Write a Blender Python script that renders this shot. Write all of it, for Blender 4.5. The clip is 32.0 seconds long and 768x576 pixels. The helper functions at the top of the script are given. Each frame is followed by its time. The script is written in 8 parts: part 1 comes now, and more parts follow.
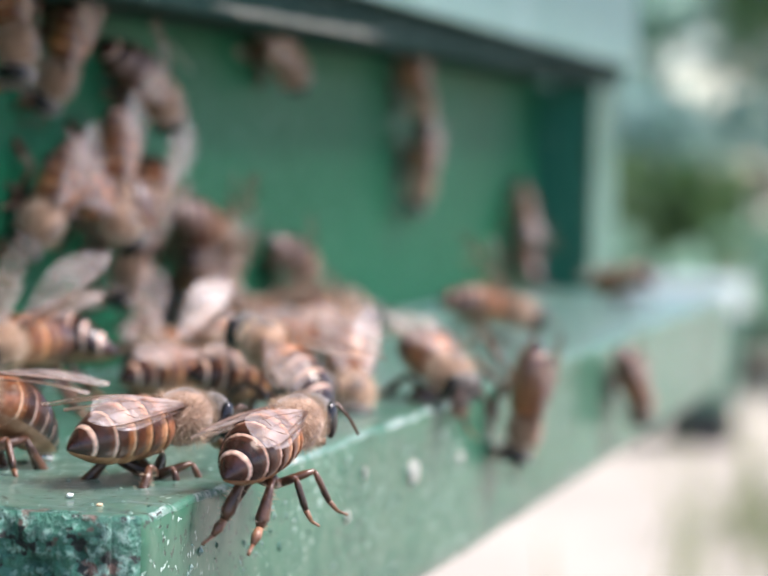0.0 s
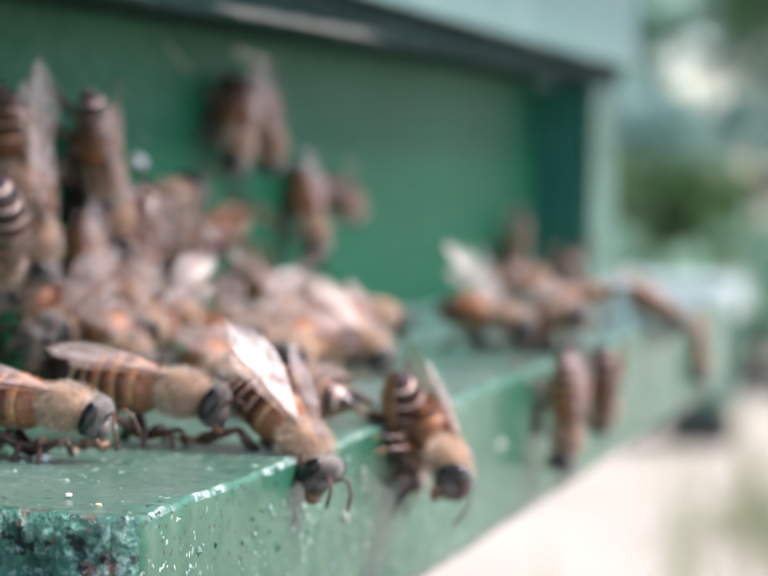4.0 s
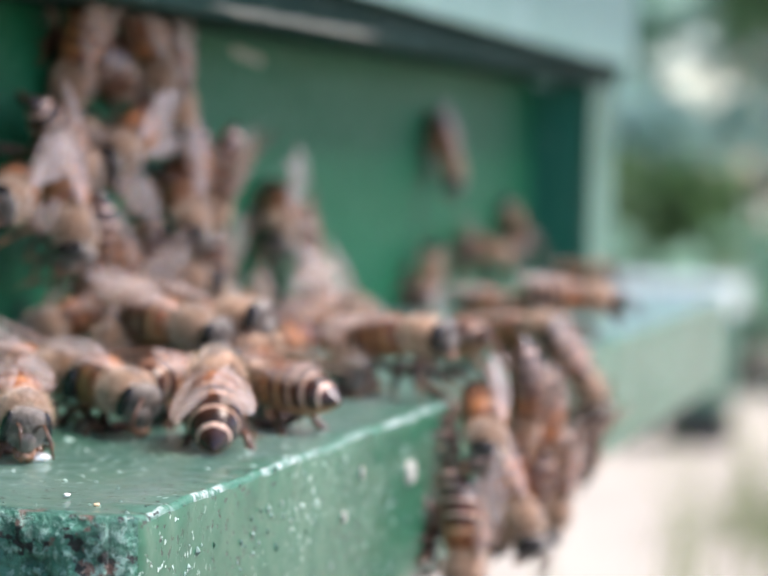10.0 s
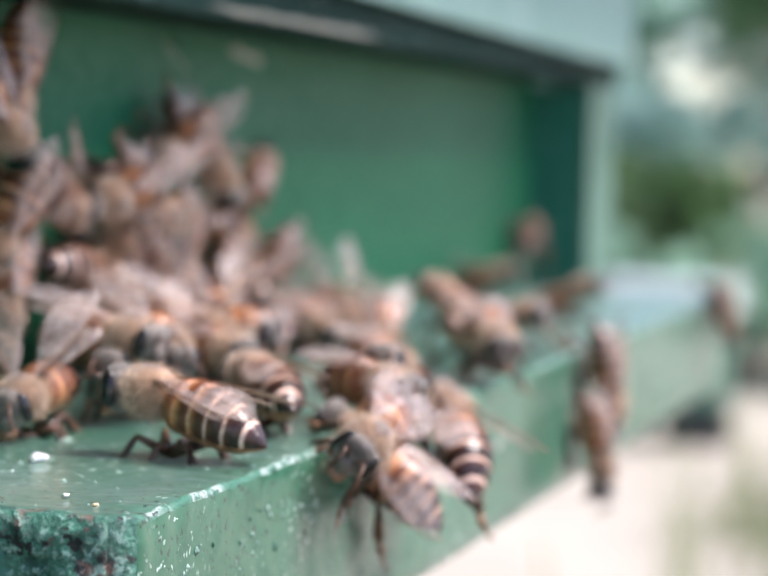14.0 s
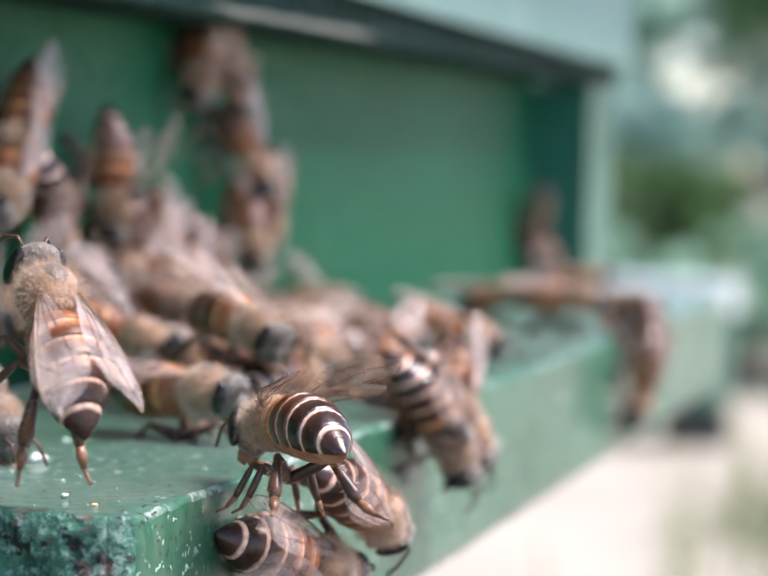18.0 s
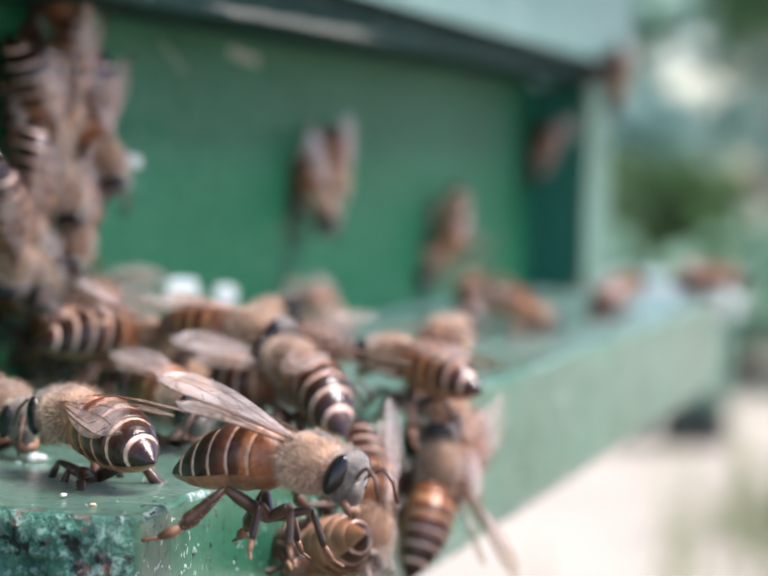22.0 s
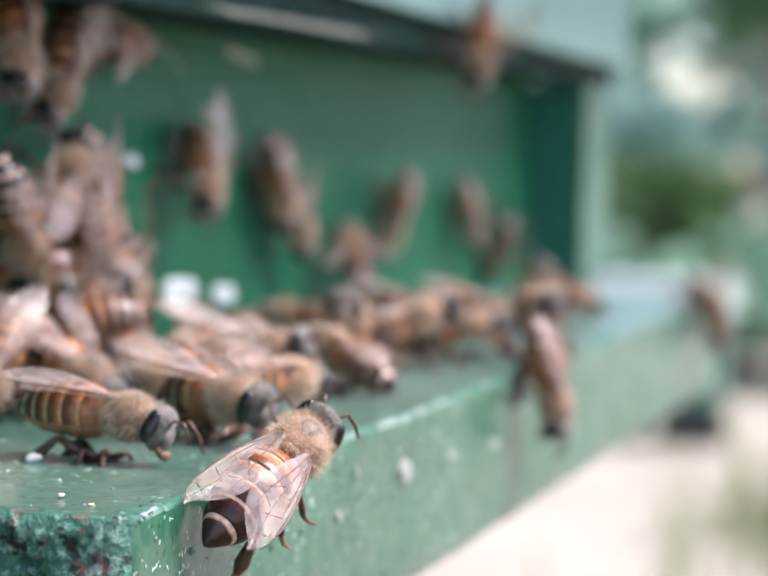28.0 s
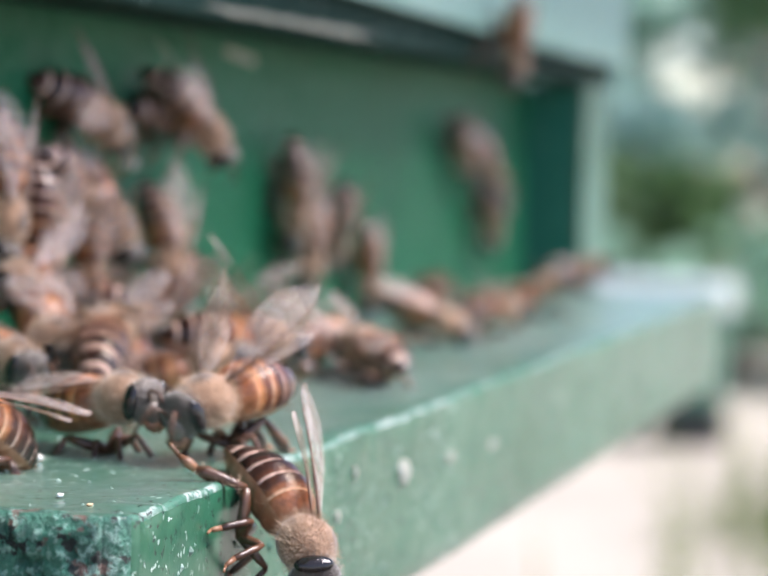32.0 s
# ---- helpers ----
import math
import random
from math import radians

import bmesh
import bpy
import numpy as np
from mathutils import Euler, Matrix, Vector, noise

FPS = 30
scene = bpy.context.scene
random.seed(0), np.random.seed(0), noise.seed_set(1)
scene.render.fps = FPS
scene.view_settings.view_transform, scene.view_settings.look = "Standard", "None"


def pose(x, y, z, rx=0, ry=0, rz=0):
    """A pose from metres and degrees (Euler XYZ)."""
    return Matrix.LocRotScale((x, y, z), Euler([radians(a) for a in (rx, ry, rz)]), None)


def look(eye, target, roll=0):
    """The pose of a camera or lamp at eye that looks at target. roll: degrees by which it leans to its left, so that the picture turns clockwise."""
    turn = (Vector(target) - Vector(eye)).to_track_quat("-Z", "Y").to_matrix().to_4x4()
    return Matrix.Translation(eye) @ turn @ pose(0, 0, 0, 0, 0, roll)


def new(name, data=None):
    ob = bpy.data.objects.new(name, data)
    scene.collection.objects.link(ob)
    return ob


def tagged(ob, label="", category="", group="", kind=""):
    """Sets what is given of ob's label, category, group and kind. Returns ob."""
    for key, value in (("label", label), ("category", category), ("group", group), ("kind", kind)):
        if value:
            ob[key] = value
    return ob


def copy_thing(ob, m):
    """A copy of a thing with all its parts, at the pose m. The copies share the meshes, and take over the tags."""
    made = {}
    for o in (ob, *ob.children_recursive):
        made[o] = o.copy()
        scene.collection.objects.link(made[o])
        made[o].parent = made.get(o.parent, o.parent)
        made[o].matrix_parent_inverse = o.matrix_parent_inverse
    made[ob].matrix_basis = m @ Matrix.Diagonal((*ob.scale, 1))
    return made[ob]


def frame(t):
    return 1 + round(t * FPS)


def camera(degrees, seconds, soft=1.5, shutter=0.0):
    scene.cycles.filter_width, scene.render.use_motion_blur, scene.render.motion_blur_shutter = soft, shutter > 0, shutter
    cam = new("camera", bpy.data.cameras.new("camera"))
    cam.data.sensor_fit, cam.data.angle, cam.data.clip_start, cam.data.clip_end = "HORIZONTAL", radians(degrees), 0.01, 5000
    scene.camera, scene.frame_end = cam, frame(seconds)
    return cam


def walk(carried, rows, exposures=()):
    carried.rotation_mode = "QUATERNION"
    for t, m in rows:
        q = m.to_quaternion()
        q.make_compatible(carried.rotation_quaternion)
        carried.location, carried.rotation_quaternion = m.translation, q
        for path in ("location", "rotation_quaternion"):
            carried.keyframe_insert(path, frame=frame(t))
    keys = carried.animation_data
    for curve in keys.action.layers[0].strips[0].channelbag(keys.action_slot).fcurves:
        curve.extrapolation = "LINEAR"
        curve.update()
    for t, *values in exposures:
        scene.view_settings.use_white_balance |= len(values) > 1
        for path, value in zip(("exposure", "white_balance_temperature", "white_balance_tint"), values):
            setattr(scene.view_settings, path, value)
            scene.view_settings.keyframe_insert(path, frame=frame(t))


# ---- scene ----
MM = 0.001
TOP = 0.300          # height of the landing board's upper face above the ground
BOARD_L, BOARD_D, BOARD_T = 0.2630, 0.0392, 0.0155
CORNER = 0.0020      # radius of its worn near corner
EYE = (0.1224, 0.0907, TOP + 0.02175)
TURN, TILT, ROLL = -16.48, -3.21, 1.36

# ---- camera ----
cam = camera(19.77, 32.0, soft=1.6, shutter=0.5)
cam.data.dof.use_dof = True
cam.data.dof.focus_distance = 0.141
cam.data.dof.aperture_fstop = 36.0


def aim(turn):
    a, b = radians(turn), radians(TILT)
    way = Vector((-math.cos(a) * math.cos(b), math.sin(a) * math.cos(b), math.sin(b)))
    return look(EYE, Vector(EYE) + way, ROLL)


walk(cam, [(0.0, aim(TURN)), (8.0, aim(TURN + 0.062)), (16.0, aim(TURN + 0.115)), (24.0, aim(TURN + 0.185)), (32.0, aim(TURN + 0.250))],
     [(0.0, 1.55, 6600, 20.5), (32.0, 1.55, 6600, 20.5)])

# ---- light ----
SUN_ELEV, SUN_TURN = 58.0, 106.0      # hazy, from the open side beyond the far end
world = bpy.data.worlds.new("world")
scene.world = world
world.use_nodes = True
wn = world.node_tree.nodes
sky = wn.new("ShaderNodeTexSky")
sky.sky_type = "NISHITA"
sky.sun_disc = False
sky.sun_elevation = radians(SUN_ELEV)
sky.sun_rotation = radians(90 - SUN_TURN)
sky.dust_density = 0.6
sky.air_density = 1.0
world.node_tree.links.new(sky.outputs[0], wn["Background"].inputs[0])
wn["Background"].inputs[1].default_value = 0.09
sun = new("sun", bpy.data.lights.new("sun", "SUN"))
sun.data.energy = 2.6
sun.data.angle = radians(26)
sun.data.color = (1.0, 0.97, 0.93)
sa, se = radians(SUN_TURN), radians(SUN_ELEV)
sun_way = Vector((math.cos(sa) * math.cos(se), math.sin(sa) * math.cos(se), math.sin(se)))
sun.matrix_world = look(sun_way * 10, (0, 0, 0))


# ---- materials ----
class Nodes:
    """A small writer for node materials."""

    def __init__(self, name):
        self.mat = bpy.data.materials.new(name)
        self.mat.use_nodes = True
        self.nodes, self.links = self.mat.node_tree.nodes, self.mat.node_tree.links
        self.bsdf = self.nodes["Principled BSDF"]
        self.coord = self.nodes.new("ShaderNodeTexCoord")

    def put(self, value, socket):
        if isinstance(value, bpy.types.NodeSocket):
            self.links.new(value, socket)
        elif isinstance(value, (tuple, list)) and len(value) == 3 and socket.type == "RGBA":
            socket.default_value = (*value, 1)
        else:
            socket.default_value = value

    def noise(self, scale, detail=4, rough=0.55, where="Object", stretch=None):
        n = self.nodes.new("ShaderNodeTexNoise")
        n.inputs["Scale"].default_value = scale
        n.inputs["Detail"].default_value = detail
        n.inputs["Roughness"].default_value = rough
        src = self.coord.outputs[where]
        if stretch:
            m = self.nodes.new("ShaderNodeMapping")
            m.inputs["Scale"].default_value = stretch
            self.links.new(src, m.inputs[0])
            src = m.outputs[0]
        self.links.new(src, n.inputs["Vector"])
        return n.outputs["Fac"]

    def cells(self, scale, feature="F1"):
        n = self.nodes.new("ShaderNodeTexVoronoi")
        n.feature = feature
        n.inputs["Scale"].default_value = scale
        self.links.new(self.coord.outputs["Object"], n.inputs["Vector"])
        return n.outputs["Distance"]

    def ramp(self, fac, lo, hi, a=0.0, b=1.0):
        n = self.nodes.new("ShaderNodeMapRange")
        n.interpolation_type = "SMOOTHSTEP"
        self.put(fac, n.inputs[0])
        for i, v in zip((1, 2, 3, 4), (lo, hi, a, b)):
            n.inputs[i].default_value = v
        return n.outputs[0]

    def mix(self, fac, a, b):
        n = self.nodes.new("ShaderNodeMix")
        n.data_type = "RGBA"
        self.put(fac, n.inputs[0])
        self.put(a, n.inputs[6])
        self.put(b, n.inputs[7])
        return n.outputs[2]

    def math(self, op, a, b=0.5):
        n = self.nodes.new("ShaderNodeMath")
        n.operation = op
        self.put(a, n.inputs[0])
        self.put(b, n.inputs[1])
        return n.outputs[0]

    def rand(self):
        return self.nodes.new("ShaderNodeObjectInfo").outputs["Random"]

    def island(self):
        return self.nodes.new("ShaderNodeNewGeometry").outputs["Random Per Island"]

    def bump(self, height, strength=0.4, distance=0.0005):
        n = self.nodes.new("ShaderNodeBump")
        n.inputs["Strength"].default_value = strength
        n.inputs["Distance"].default_value = distance
        self.put(height, n.inputs["Height"])
        self.links.new(n.outputs[0], self.bsdf.inputs["Normal"])

    def done(self, color, rough=0.5, **more):
        self.put(color, self.bsdf.inputs["Base Color"])
        self.put(rough, self.bsdf.inputs["Roughness"])
        for key, value in more.items():
            self.put(value, self.bsdf.inputs[key.replace("_", " ")])
        return self.mat


def paint(name, base, pale, dark, specks=0.5, rough=0.38, coat=0.1, shine=0.4, sheen=0.0, sheen_tint=(0.80, 0.96, 0.90)):
    """Old green gloss paint: clouded, with pale bloom, dark pits and small pale crumbs."""
    n = Nodes(name)
    cloud = n.noise(30, 5)
    fine = n.noise(420, 4)
    c = n.mix(n.ramp(cloud, 0.35, 0.7), base, pale)
    c = n.mix(n.ramp(fine, 0.5, 0.75, 0, 0.35), c, dark)
    pits = n.ramp(n.noise(1700, 2), 0.66 - 0.05 * specks, 0.70 - 0.05 * specks)
    where = n.ramp(n.noise(75, 2), 0.42, 0.6)
    pit = n.math("MULTIPLY", pits, where)
    c = n.mix(pit, c, (0.008, 0.022, 0.016))
    crumb = n.math("MULTIPLY", n.ramp(n.noise(1250, 2), 0.67 - 0.05 * specks, 0.70 - 0.05 * specks), n.ramp(n.noise(55, 2), 0.4, 0.62))
    c = n.mix(crumb, c, (0.50, 0.68, 0.60))
    h = n.math("SUBTRACT", n.math("ADD", n.math("MULTIPLY", fine, 0.5), crumb), pit)
    streak = n.noise(260, 4, 0.6, stretch=(0.25, 1.0, 1.0))
    c = n.mix(n.ramp(streak, 0.56, 0.74, 0, 0.4 * specks), c, pale)
    n.bump(h, 0.45, 0.0003)
    return n.done(c, n.ramp(fine, 0.3, 0.7, rough, rough + 0.2), Coat_Weight=coat, Coat_Roughness=0.2, Specular_IOR_Level=shine, Sheen_Weight=sheen, Sheen_Roughness=0.17, Sheen_Tint=sheen_tint)


# pale sheen stands in for the bright background mirrored at grazing angles
PAINT_BOARD = paint("board_paint", (0.011, 0.112, 0.056), (0.027, 0.155, 0.087), (0.005, 0.06, 0.034), 1.0, 0.40, 0.6, sheen=0.25)
# streaked board top, with the grazing sky reflection put into its greyer colour
PAINT_TOP_SHEEN = paint("streaked_sheen_paint", (0.030, 0.135, 0.085), (0.120, 0.215, 0.170), (0.014, 0.080, 0.052), 0.9, 0.30, 0.8, sheen=0.6, sheen_tint=(0.90, 0.98, 0.95))
PAINT_WALL = paint("wall_paint", (0.003, 0.108, 0.048), (0.008, 0.132, 0.064), (0.003, 0.078, 0.037), 0.0, 0.46, 0.0, 0.16)
PAINT_POST = paint("post_paint", (0.020, 0.165, 0.118), (0.028, 0.190, 0.138), (0.013, 0.125, 0.092), 0.0, 0.55, 0.0, 0.2)
PAINT_PALE = paint("pale_paint", (0.23, 0.42, 0.35), (0.33, 0.52, 0.45), (0.18, 0.34, 0.28), 0.0, 0.5)


# much darker than the wall green: porch shade put into the colour
SHADE_SOFFIT = paint("soffit_shade", (0.008, 0.034, 0.026), (0.014, 0.045, 0.036), (0.005, 0.02, 0.016), 0.0, 0.7, 0.0, 0.12)
PAINT_PALE_GREEN = paint("pale_green_paint", (0.060, 0.165, 0.112), (0.095, 0.215, 0.155), (0.042, 0.12, 0.080), 0.0, 0.5)


def worn_edge():
    n = Nodes("worn_edge")
    f = n.noise(1300, 5, 0.7)
    wide = n.noise(160, 3)
    c = n.mix(n.math("MULTIPLY", n.ramp(f, 0.40, 0.60), n.ramp(wide, 0.42, 0.60, 0.05, 1.0)), (0.030, 0.165, 0.10), (0.50, 0.58, 0.55))
    c = n.mix(n.ramp(n.noise(1700, 3), 0.60, 0.66), c, (0.02, 0.035, 0.028))
    n.bump(f, 0.8, 0.0005)
    return n.done(c, 0.45)


def end_grain():
    n = Nodes("end_grain")
    f = n.noise(1500, 6, 0.65)
    g = n.noise(600, 5, 0.65)
    c = n.mix(n.ramp(g, 0.40, 0.56), (0.020, 0.12, 0.085), (0.06, 0.26, 0.18))
    c = n.mix(n.ramp(n.noise(480, 4), 0.56, 0.62), c, (0.20, 0.12, 0.095))
    c = n.mix(n.ramp(f, 0.52, 0.62, 0, 0.85), c, (0.30, 0.54, 0.45))
    c = n.mix(n.ramp(n.noise(950, 4), 0.58, 0.63), c, (0.010, 0.020, 0.018))
    n.bump(n.math("ADD", f, g), 1.0, 0.0008)
    return n.done(c, 0.4, Coat_Weight=0.3, Coat_Roughness=0.25)


WORN, END_GRAIN = worn_edge(), end_grain()


def simple(name, a, b, scale, rough=0.6, bump=0.3, dist=0.001, **more):
    n = Nodes(name)
    f = n.noise(scale, 5)
    g = n.noise(scale * 7, 3)
    c = n.mix(n.ramp(f, 0.35, 0.65), a, b)
    n.bump(n.math("ADD", f, g), bump, dist)
    return n.done(c, n.ramp(g, 0.3, 0.7, rough - 0.08, rough + 0.08), **more)


SAND = simple("dry_sand", (0.36, 0.325, 0.26), (0.43, 0.39, 0.315), 2.5, 0.9, 0.4, 0.004)
BOUNCE_SOIL = simple("bounce_cut_soil", (0.05, 0.042, 0.03), (0.10, 0.085, 0.06), 9, 0.95, 0.6, 0.006)
BARE_WOOD = simple("bare_wood", (0.26, 0.25, 0.20), (0.40, 0.38, 0.31), 220, 0.75)
SCRATCH = simple("bare_scratch", (0.34, 0.35, 0.28), (0.48, 0.48, 0.40), 300, 0.7)
WAX = simple("pale_wax_flake", (0.74, 0.72, 0.66), (0.84, 0.82, 0.78), 250, 0.55, Subsurface_Weight=0.2)
CHIP_PALE = simple("bare_chip", (0.36, 0.38, 0.33), (0.50, 0.50, 0.44), 400, 0.7)
LIT_TOP_WHITE = simple("lit_top_white", (0.46, 0.53, 0.51), (0.56, 0.63, 0.60), 20, 0.45)
BARK = simple("bark", (0.07, 0.055, 0.04), (0.14, 0.11, 0.08), 40, 0.9, 0.6, 0.004)
DARK_WOOD = simple("dark_damp_wood", (0.025, 0.03, 0.028), (0.05, 0.055, 0.05), 30, 0.7)


def leaf_mat(name, a, b, thin=True):
    n = Nodes(name)
    c = n.mix(n.island(), a, b)
    n.done(c, 0.4, Specular_IOR_Level=0.4)
    if thin:
        glow = n.nodes.new("ShaderNodeBsdfTranslucent")
        n.links.new(c, glow.inputs[0])
        m = n.nodes.new("ShaderNodeMixShader")
        m.inputs[0].default_value = 0.5
        n.links.new(n.bsdf.outputs[0], m.inputs[1])
        n.links.new(glow.outputs[0], m.inputs[2])
        n.links.new(m.outputs[0], n.nodes["Material Output"].inputs[0])
    return n.mat


LEAF_DARK = leaf_mat("leaf_dark", (0.05, 0.11, 0.04), (0.12, 0.22, 0.085))
LEAF_PALE = leaf_mat("leaf_pale", (0.27, 0.46, 0.38), (0.50, 0.70, 0.62))
LEAF_MINT = leaf_mat("leaf_mint", (0.16, 0.32, 0.21), (0.28, 0.46, 0.33))
LEAF_GREEN = leaf_mat("leaf_green", (0.045, 0.11, 0.04), (0.10, 0.20, 0.08))
BARK_PALE = simple("pale_bark", (0.30, 0.24, 0.20), (0.42, 0.35, 0.30), 30, 0.85, 0.5, 0.004)
GRASS = leaf_mat("grass_blade", (0.12, 0.18, 0.05), (0.22, 0.28, 0.09))


CRUMB = leaf_mat("paint_crumb", (0.02, 0.08, 0.05), (0.38, 0.52, 0.45), False)
POLLEN = simple("pollen", (0.62, 0.40, 0.22), (0.74, 0.56, 0.36), 900, 0.8)


# bee materials
def fur(name, a, b, rough=0.75):
    n = Nodes(name)
    c = n.mix(n.ramp(n.noise(900, 4), 0.35, 0.65), a, b)
    c = n.mix(n.math("MULTIPLY", n.rand(), 0.75), c, tuple(0.5 * v for v in a))
    n.bump(n.noise(3500, 3), 0.9, 0.0002)
    return n.done(c, rough, Sheen_Weight=0.5, Sheen_Roughness=0.5)


def shell(name, a, b, rough=0.3):
    n = Nodes(name)
    c = n.mix(n.ramp(n.noise(700, 3), 0.35, 0.65), a, b)
    n.bump(n.noise(4500, 2), 0.35, 0.0001)
    return n.done(c, rough, Coat_Weight=0.15)


FUR_TAN = fur("thorax_fur", (0.31, 0.175, 0.100), (0.49, 0.30, 0.188))
SCUTUM = fur("bald_scutum", (0.16, 0.095, 0.062), (0.30, 0.20, 0.14), 0.36)
FUR_FACE = fur("face_fur", (0.075, 0.060, 0.050), (0.19, 0.15, 0.12), 0.45)
CLYPEUS = shell("clypeus", (0.10, 0.080, 0.068), (0.22, 0.18, 0.155), 0.30)
LABRUM = shell("labrum", (0.24, 0.12, 0.07), (0.36, 0.20, 0.12), 0.4)
LEG = shell("leg_chitin", (0.040, 0.020, 0.014), (0.13, 0.060, 0.034), 0.32)
LEG_AMBER = shell("tarsus_chitin", (0.17, 0.075, 0.040), (0.34, 0.17, 0.090), 0.4)
EYE_BLACK = shell("compound_eye", (0.010, 0.009, 0.009), (0.022, 0.018, 0.017), 0.16)
HAIR = fur("pale_hair", (0.86, 0.585, 0.375), (0.95, 0.755, 0.55), 0.5)
HAIR_PALE = fur("cream_hair", (0.71, 0.60, 0.48), (0.89, 0.80, 0.68), 0.5)
VEIN = shell("wing_vein", (0.085, 0.042, 0.026), (0.17, 0.085, 0.050), 0.35)
STERNITE = shell("sternite", (0.29, 0.128, 0.064), (0.48, 0.245, 0.138), 0.4)


def tergite_coat(name, band, mid, rear, gloss=0.30):
    """One ring of the abdomen: a soft band of pale down in front, then bare shell that darkens towards its rear margin."""
    n = Nodes(name)
    at = n.nodes.new("ShaderNodeAttribute")
    at.attribute_name = "along"
    k = n.math("ADD", at.outputs["Fac"], n.math("MULTIPLY", n.math("SUBTRACT", n.noise(1500, 4), 0.5), 0.16))
    bare = n.ramp(k, 0.12, 0.25)
    fine = n.ramp(n.noise(2600, 3), 0.35, 0.65, 0.75, 1.15)
    shade = n.mix(n.ramp(k, 0.28, 0.62), mid, rear)
    shade = n.mix(n.math("MULTIPLY", n.rand(), 0.5), shade, tuple(0.45 * v for v in rear))
    c = n.mix(bare, band, shade)
    tint = n.nodes.new("ShaderNodeHueSaturation")
    n.put(c, tint.inputs["Color"])
    n.put(fine, tint.inputs["Value"])
    n.bump(n.noise(4200, 3), 0.4, 0.0001)
    return n.done(tint.outputs[0], n.ramp(bare, 0, 1, 0.65, gloss), Coat_Weight=0.2, Coat_Roughness=0.25)


CREAM, TAWNY = (0.880, 0.609, 0.490), (0.814, 0.428, 0.216)
COAT_BASE = tergite_coat("base_tergite", (0.660, 0.372, 0.216), (0.572, 0.233, 0.093), (0.374, 0.130, 0.049), 0.42)
COAT_AMBER = tergite_coat("amber_tergite", TAWNY, (0.638, 0.256, 0.093), (0.176, 0.056, 0.025), 0.34)
COAT_ORANGE = tergite_coat("orange_tergite", (0.836, 0.521, 0.323), (0.484, 0.177, 0.065), (0.094, 0.033, 0.018))
COAT_BROWN = tergite_coat("brown_tergite", CREAM, (0.209, 0.070, 0.033), (0.077, 0.028, 0.018))
COAT_DARK = tergite_coat("dark_tergite", CREAM, (0.094, 0.033, 0.021), (0.040, 0.017, 0.012), 0.26)
COATS = ((COAT_BASE, COAT_AMBER, COAT_ORANGE, COAT_BROWN, COAT_DARK, COAT_DARK),
         (COAT_BASE, COAT_ORANGE, COAT_BROWN, COAT_DARK, COAT_DARK, COAT_DARK),
         (COAT_BASE, COAT_AMBER, COAT_AMBER, COAT_ORANGE, COAT_BROWN, COAT_DARK))


def membrane():
    """Clear, faintly smoky and wrinkled wing skin."""
    n = Nodes("wing_membrane")
    clear = n.nodes.new("ShaderNodeBsdfTransparent")
    clear.inputs[0].default_value = (0.94, 0.86, 0.77, 1)
    wrinkle = n.noise(900, 3)
    n.done(n.mix(n.ramp(wrinkle, 0.35, 0.65), (0.62, 0.50, 0.46), (0.86, 0.76, 0.73)), 0.30, Specular_IOR_Level=0.8)
    n.bump(wrinkle, 0.6, 0.0002)
    skin = n.nodes.new("ShaderNodeMixShader")
    n.put(n.ramp(n.noise(400, 2), 0.3, 0.7, 0.17, 0.38), skin.inputs[0])
    n.links.new(clear.outputs[0], skin.inputs[1])
    n.links.new(n.bsdf.outputs[0], skin.inputs[2])
    n.links.new(skin.outputs[0], n.nodes["Material Output"].inputs[0])
    return n.mat


MEMBRANE = membrane()


# ---- building helpers ----
def part(name, bm, material, parent=None, label="", smooth=True):
    """Links a bmesh as one mesh object, under a thing or a part."""
    me = bpy.data.meshes.new(name)
    bmesh.ops.recalc_face_normals(bm, faces=bm.faces)
    bm.to_mesh(me)
    bm.free()
    for m in material if isinstance(material, (list, tuple)) else [material]:
        me.materials.append(m)
    if smooth:
        me.shade_smooth()
    ob = new(name, me)
    ob.parent = parent
    if label:
        tagged(ob, label)
    return ob


def block(a0, a1, y0, y1, z0, z1, bevel=0.0, seg=2):
    """A plank or panel; a0 and a1 run along the hive's front, away from the near end (-x)."""
    x0, x1 = -a1, -a0
    bm = bmesh.new()
    bmesh.ops.create_cube(bm, size=1)
    bmesh.ops.transform(bm, matrix=Matrix.Translation(((x0 + x1) / 2, (y0 + y1) / 2, (z0 + z1) / 2)) @ Matrix.Diagonal((x1 - x0, y1 - y0, z1 - z0, 1)), verts=bm.verts)
    if bevel:
        bmesh.ops.bevel(bm, geom=bm.edges[:], offset=bevel, segments=seg, affect="EDGES", profile=0.6)
    return bm


def rings(bm, stations, n=14, close=True):
    """A skin through rings: each station is a centre, two half-axes (vectors)."""
    loops = []
    for c, u, w in stations:
        loops.append([bm.verts.new(Vector(c) + Vector(u) * math.cos(2 * math.pi * i / n) + Vector(w) * math.sin(2 * math.pi * i / n)) for i in range(n)])
    for a, b in zip(loops, loops[1:]):
        for i in range(n):
            bm.faces.new((a[i], a[(i + 1) % n], b[(i + 1) % n], b[i]))
    if close:
        bm.faces.new(loops[0])
        bm.faces.new(loops[-1][::-1])
    return loops


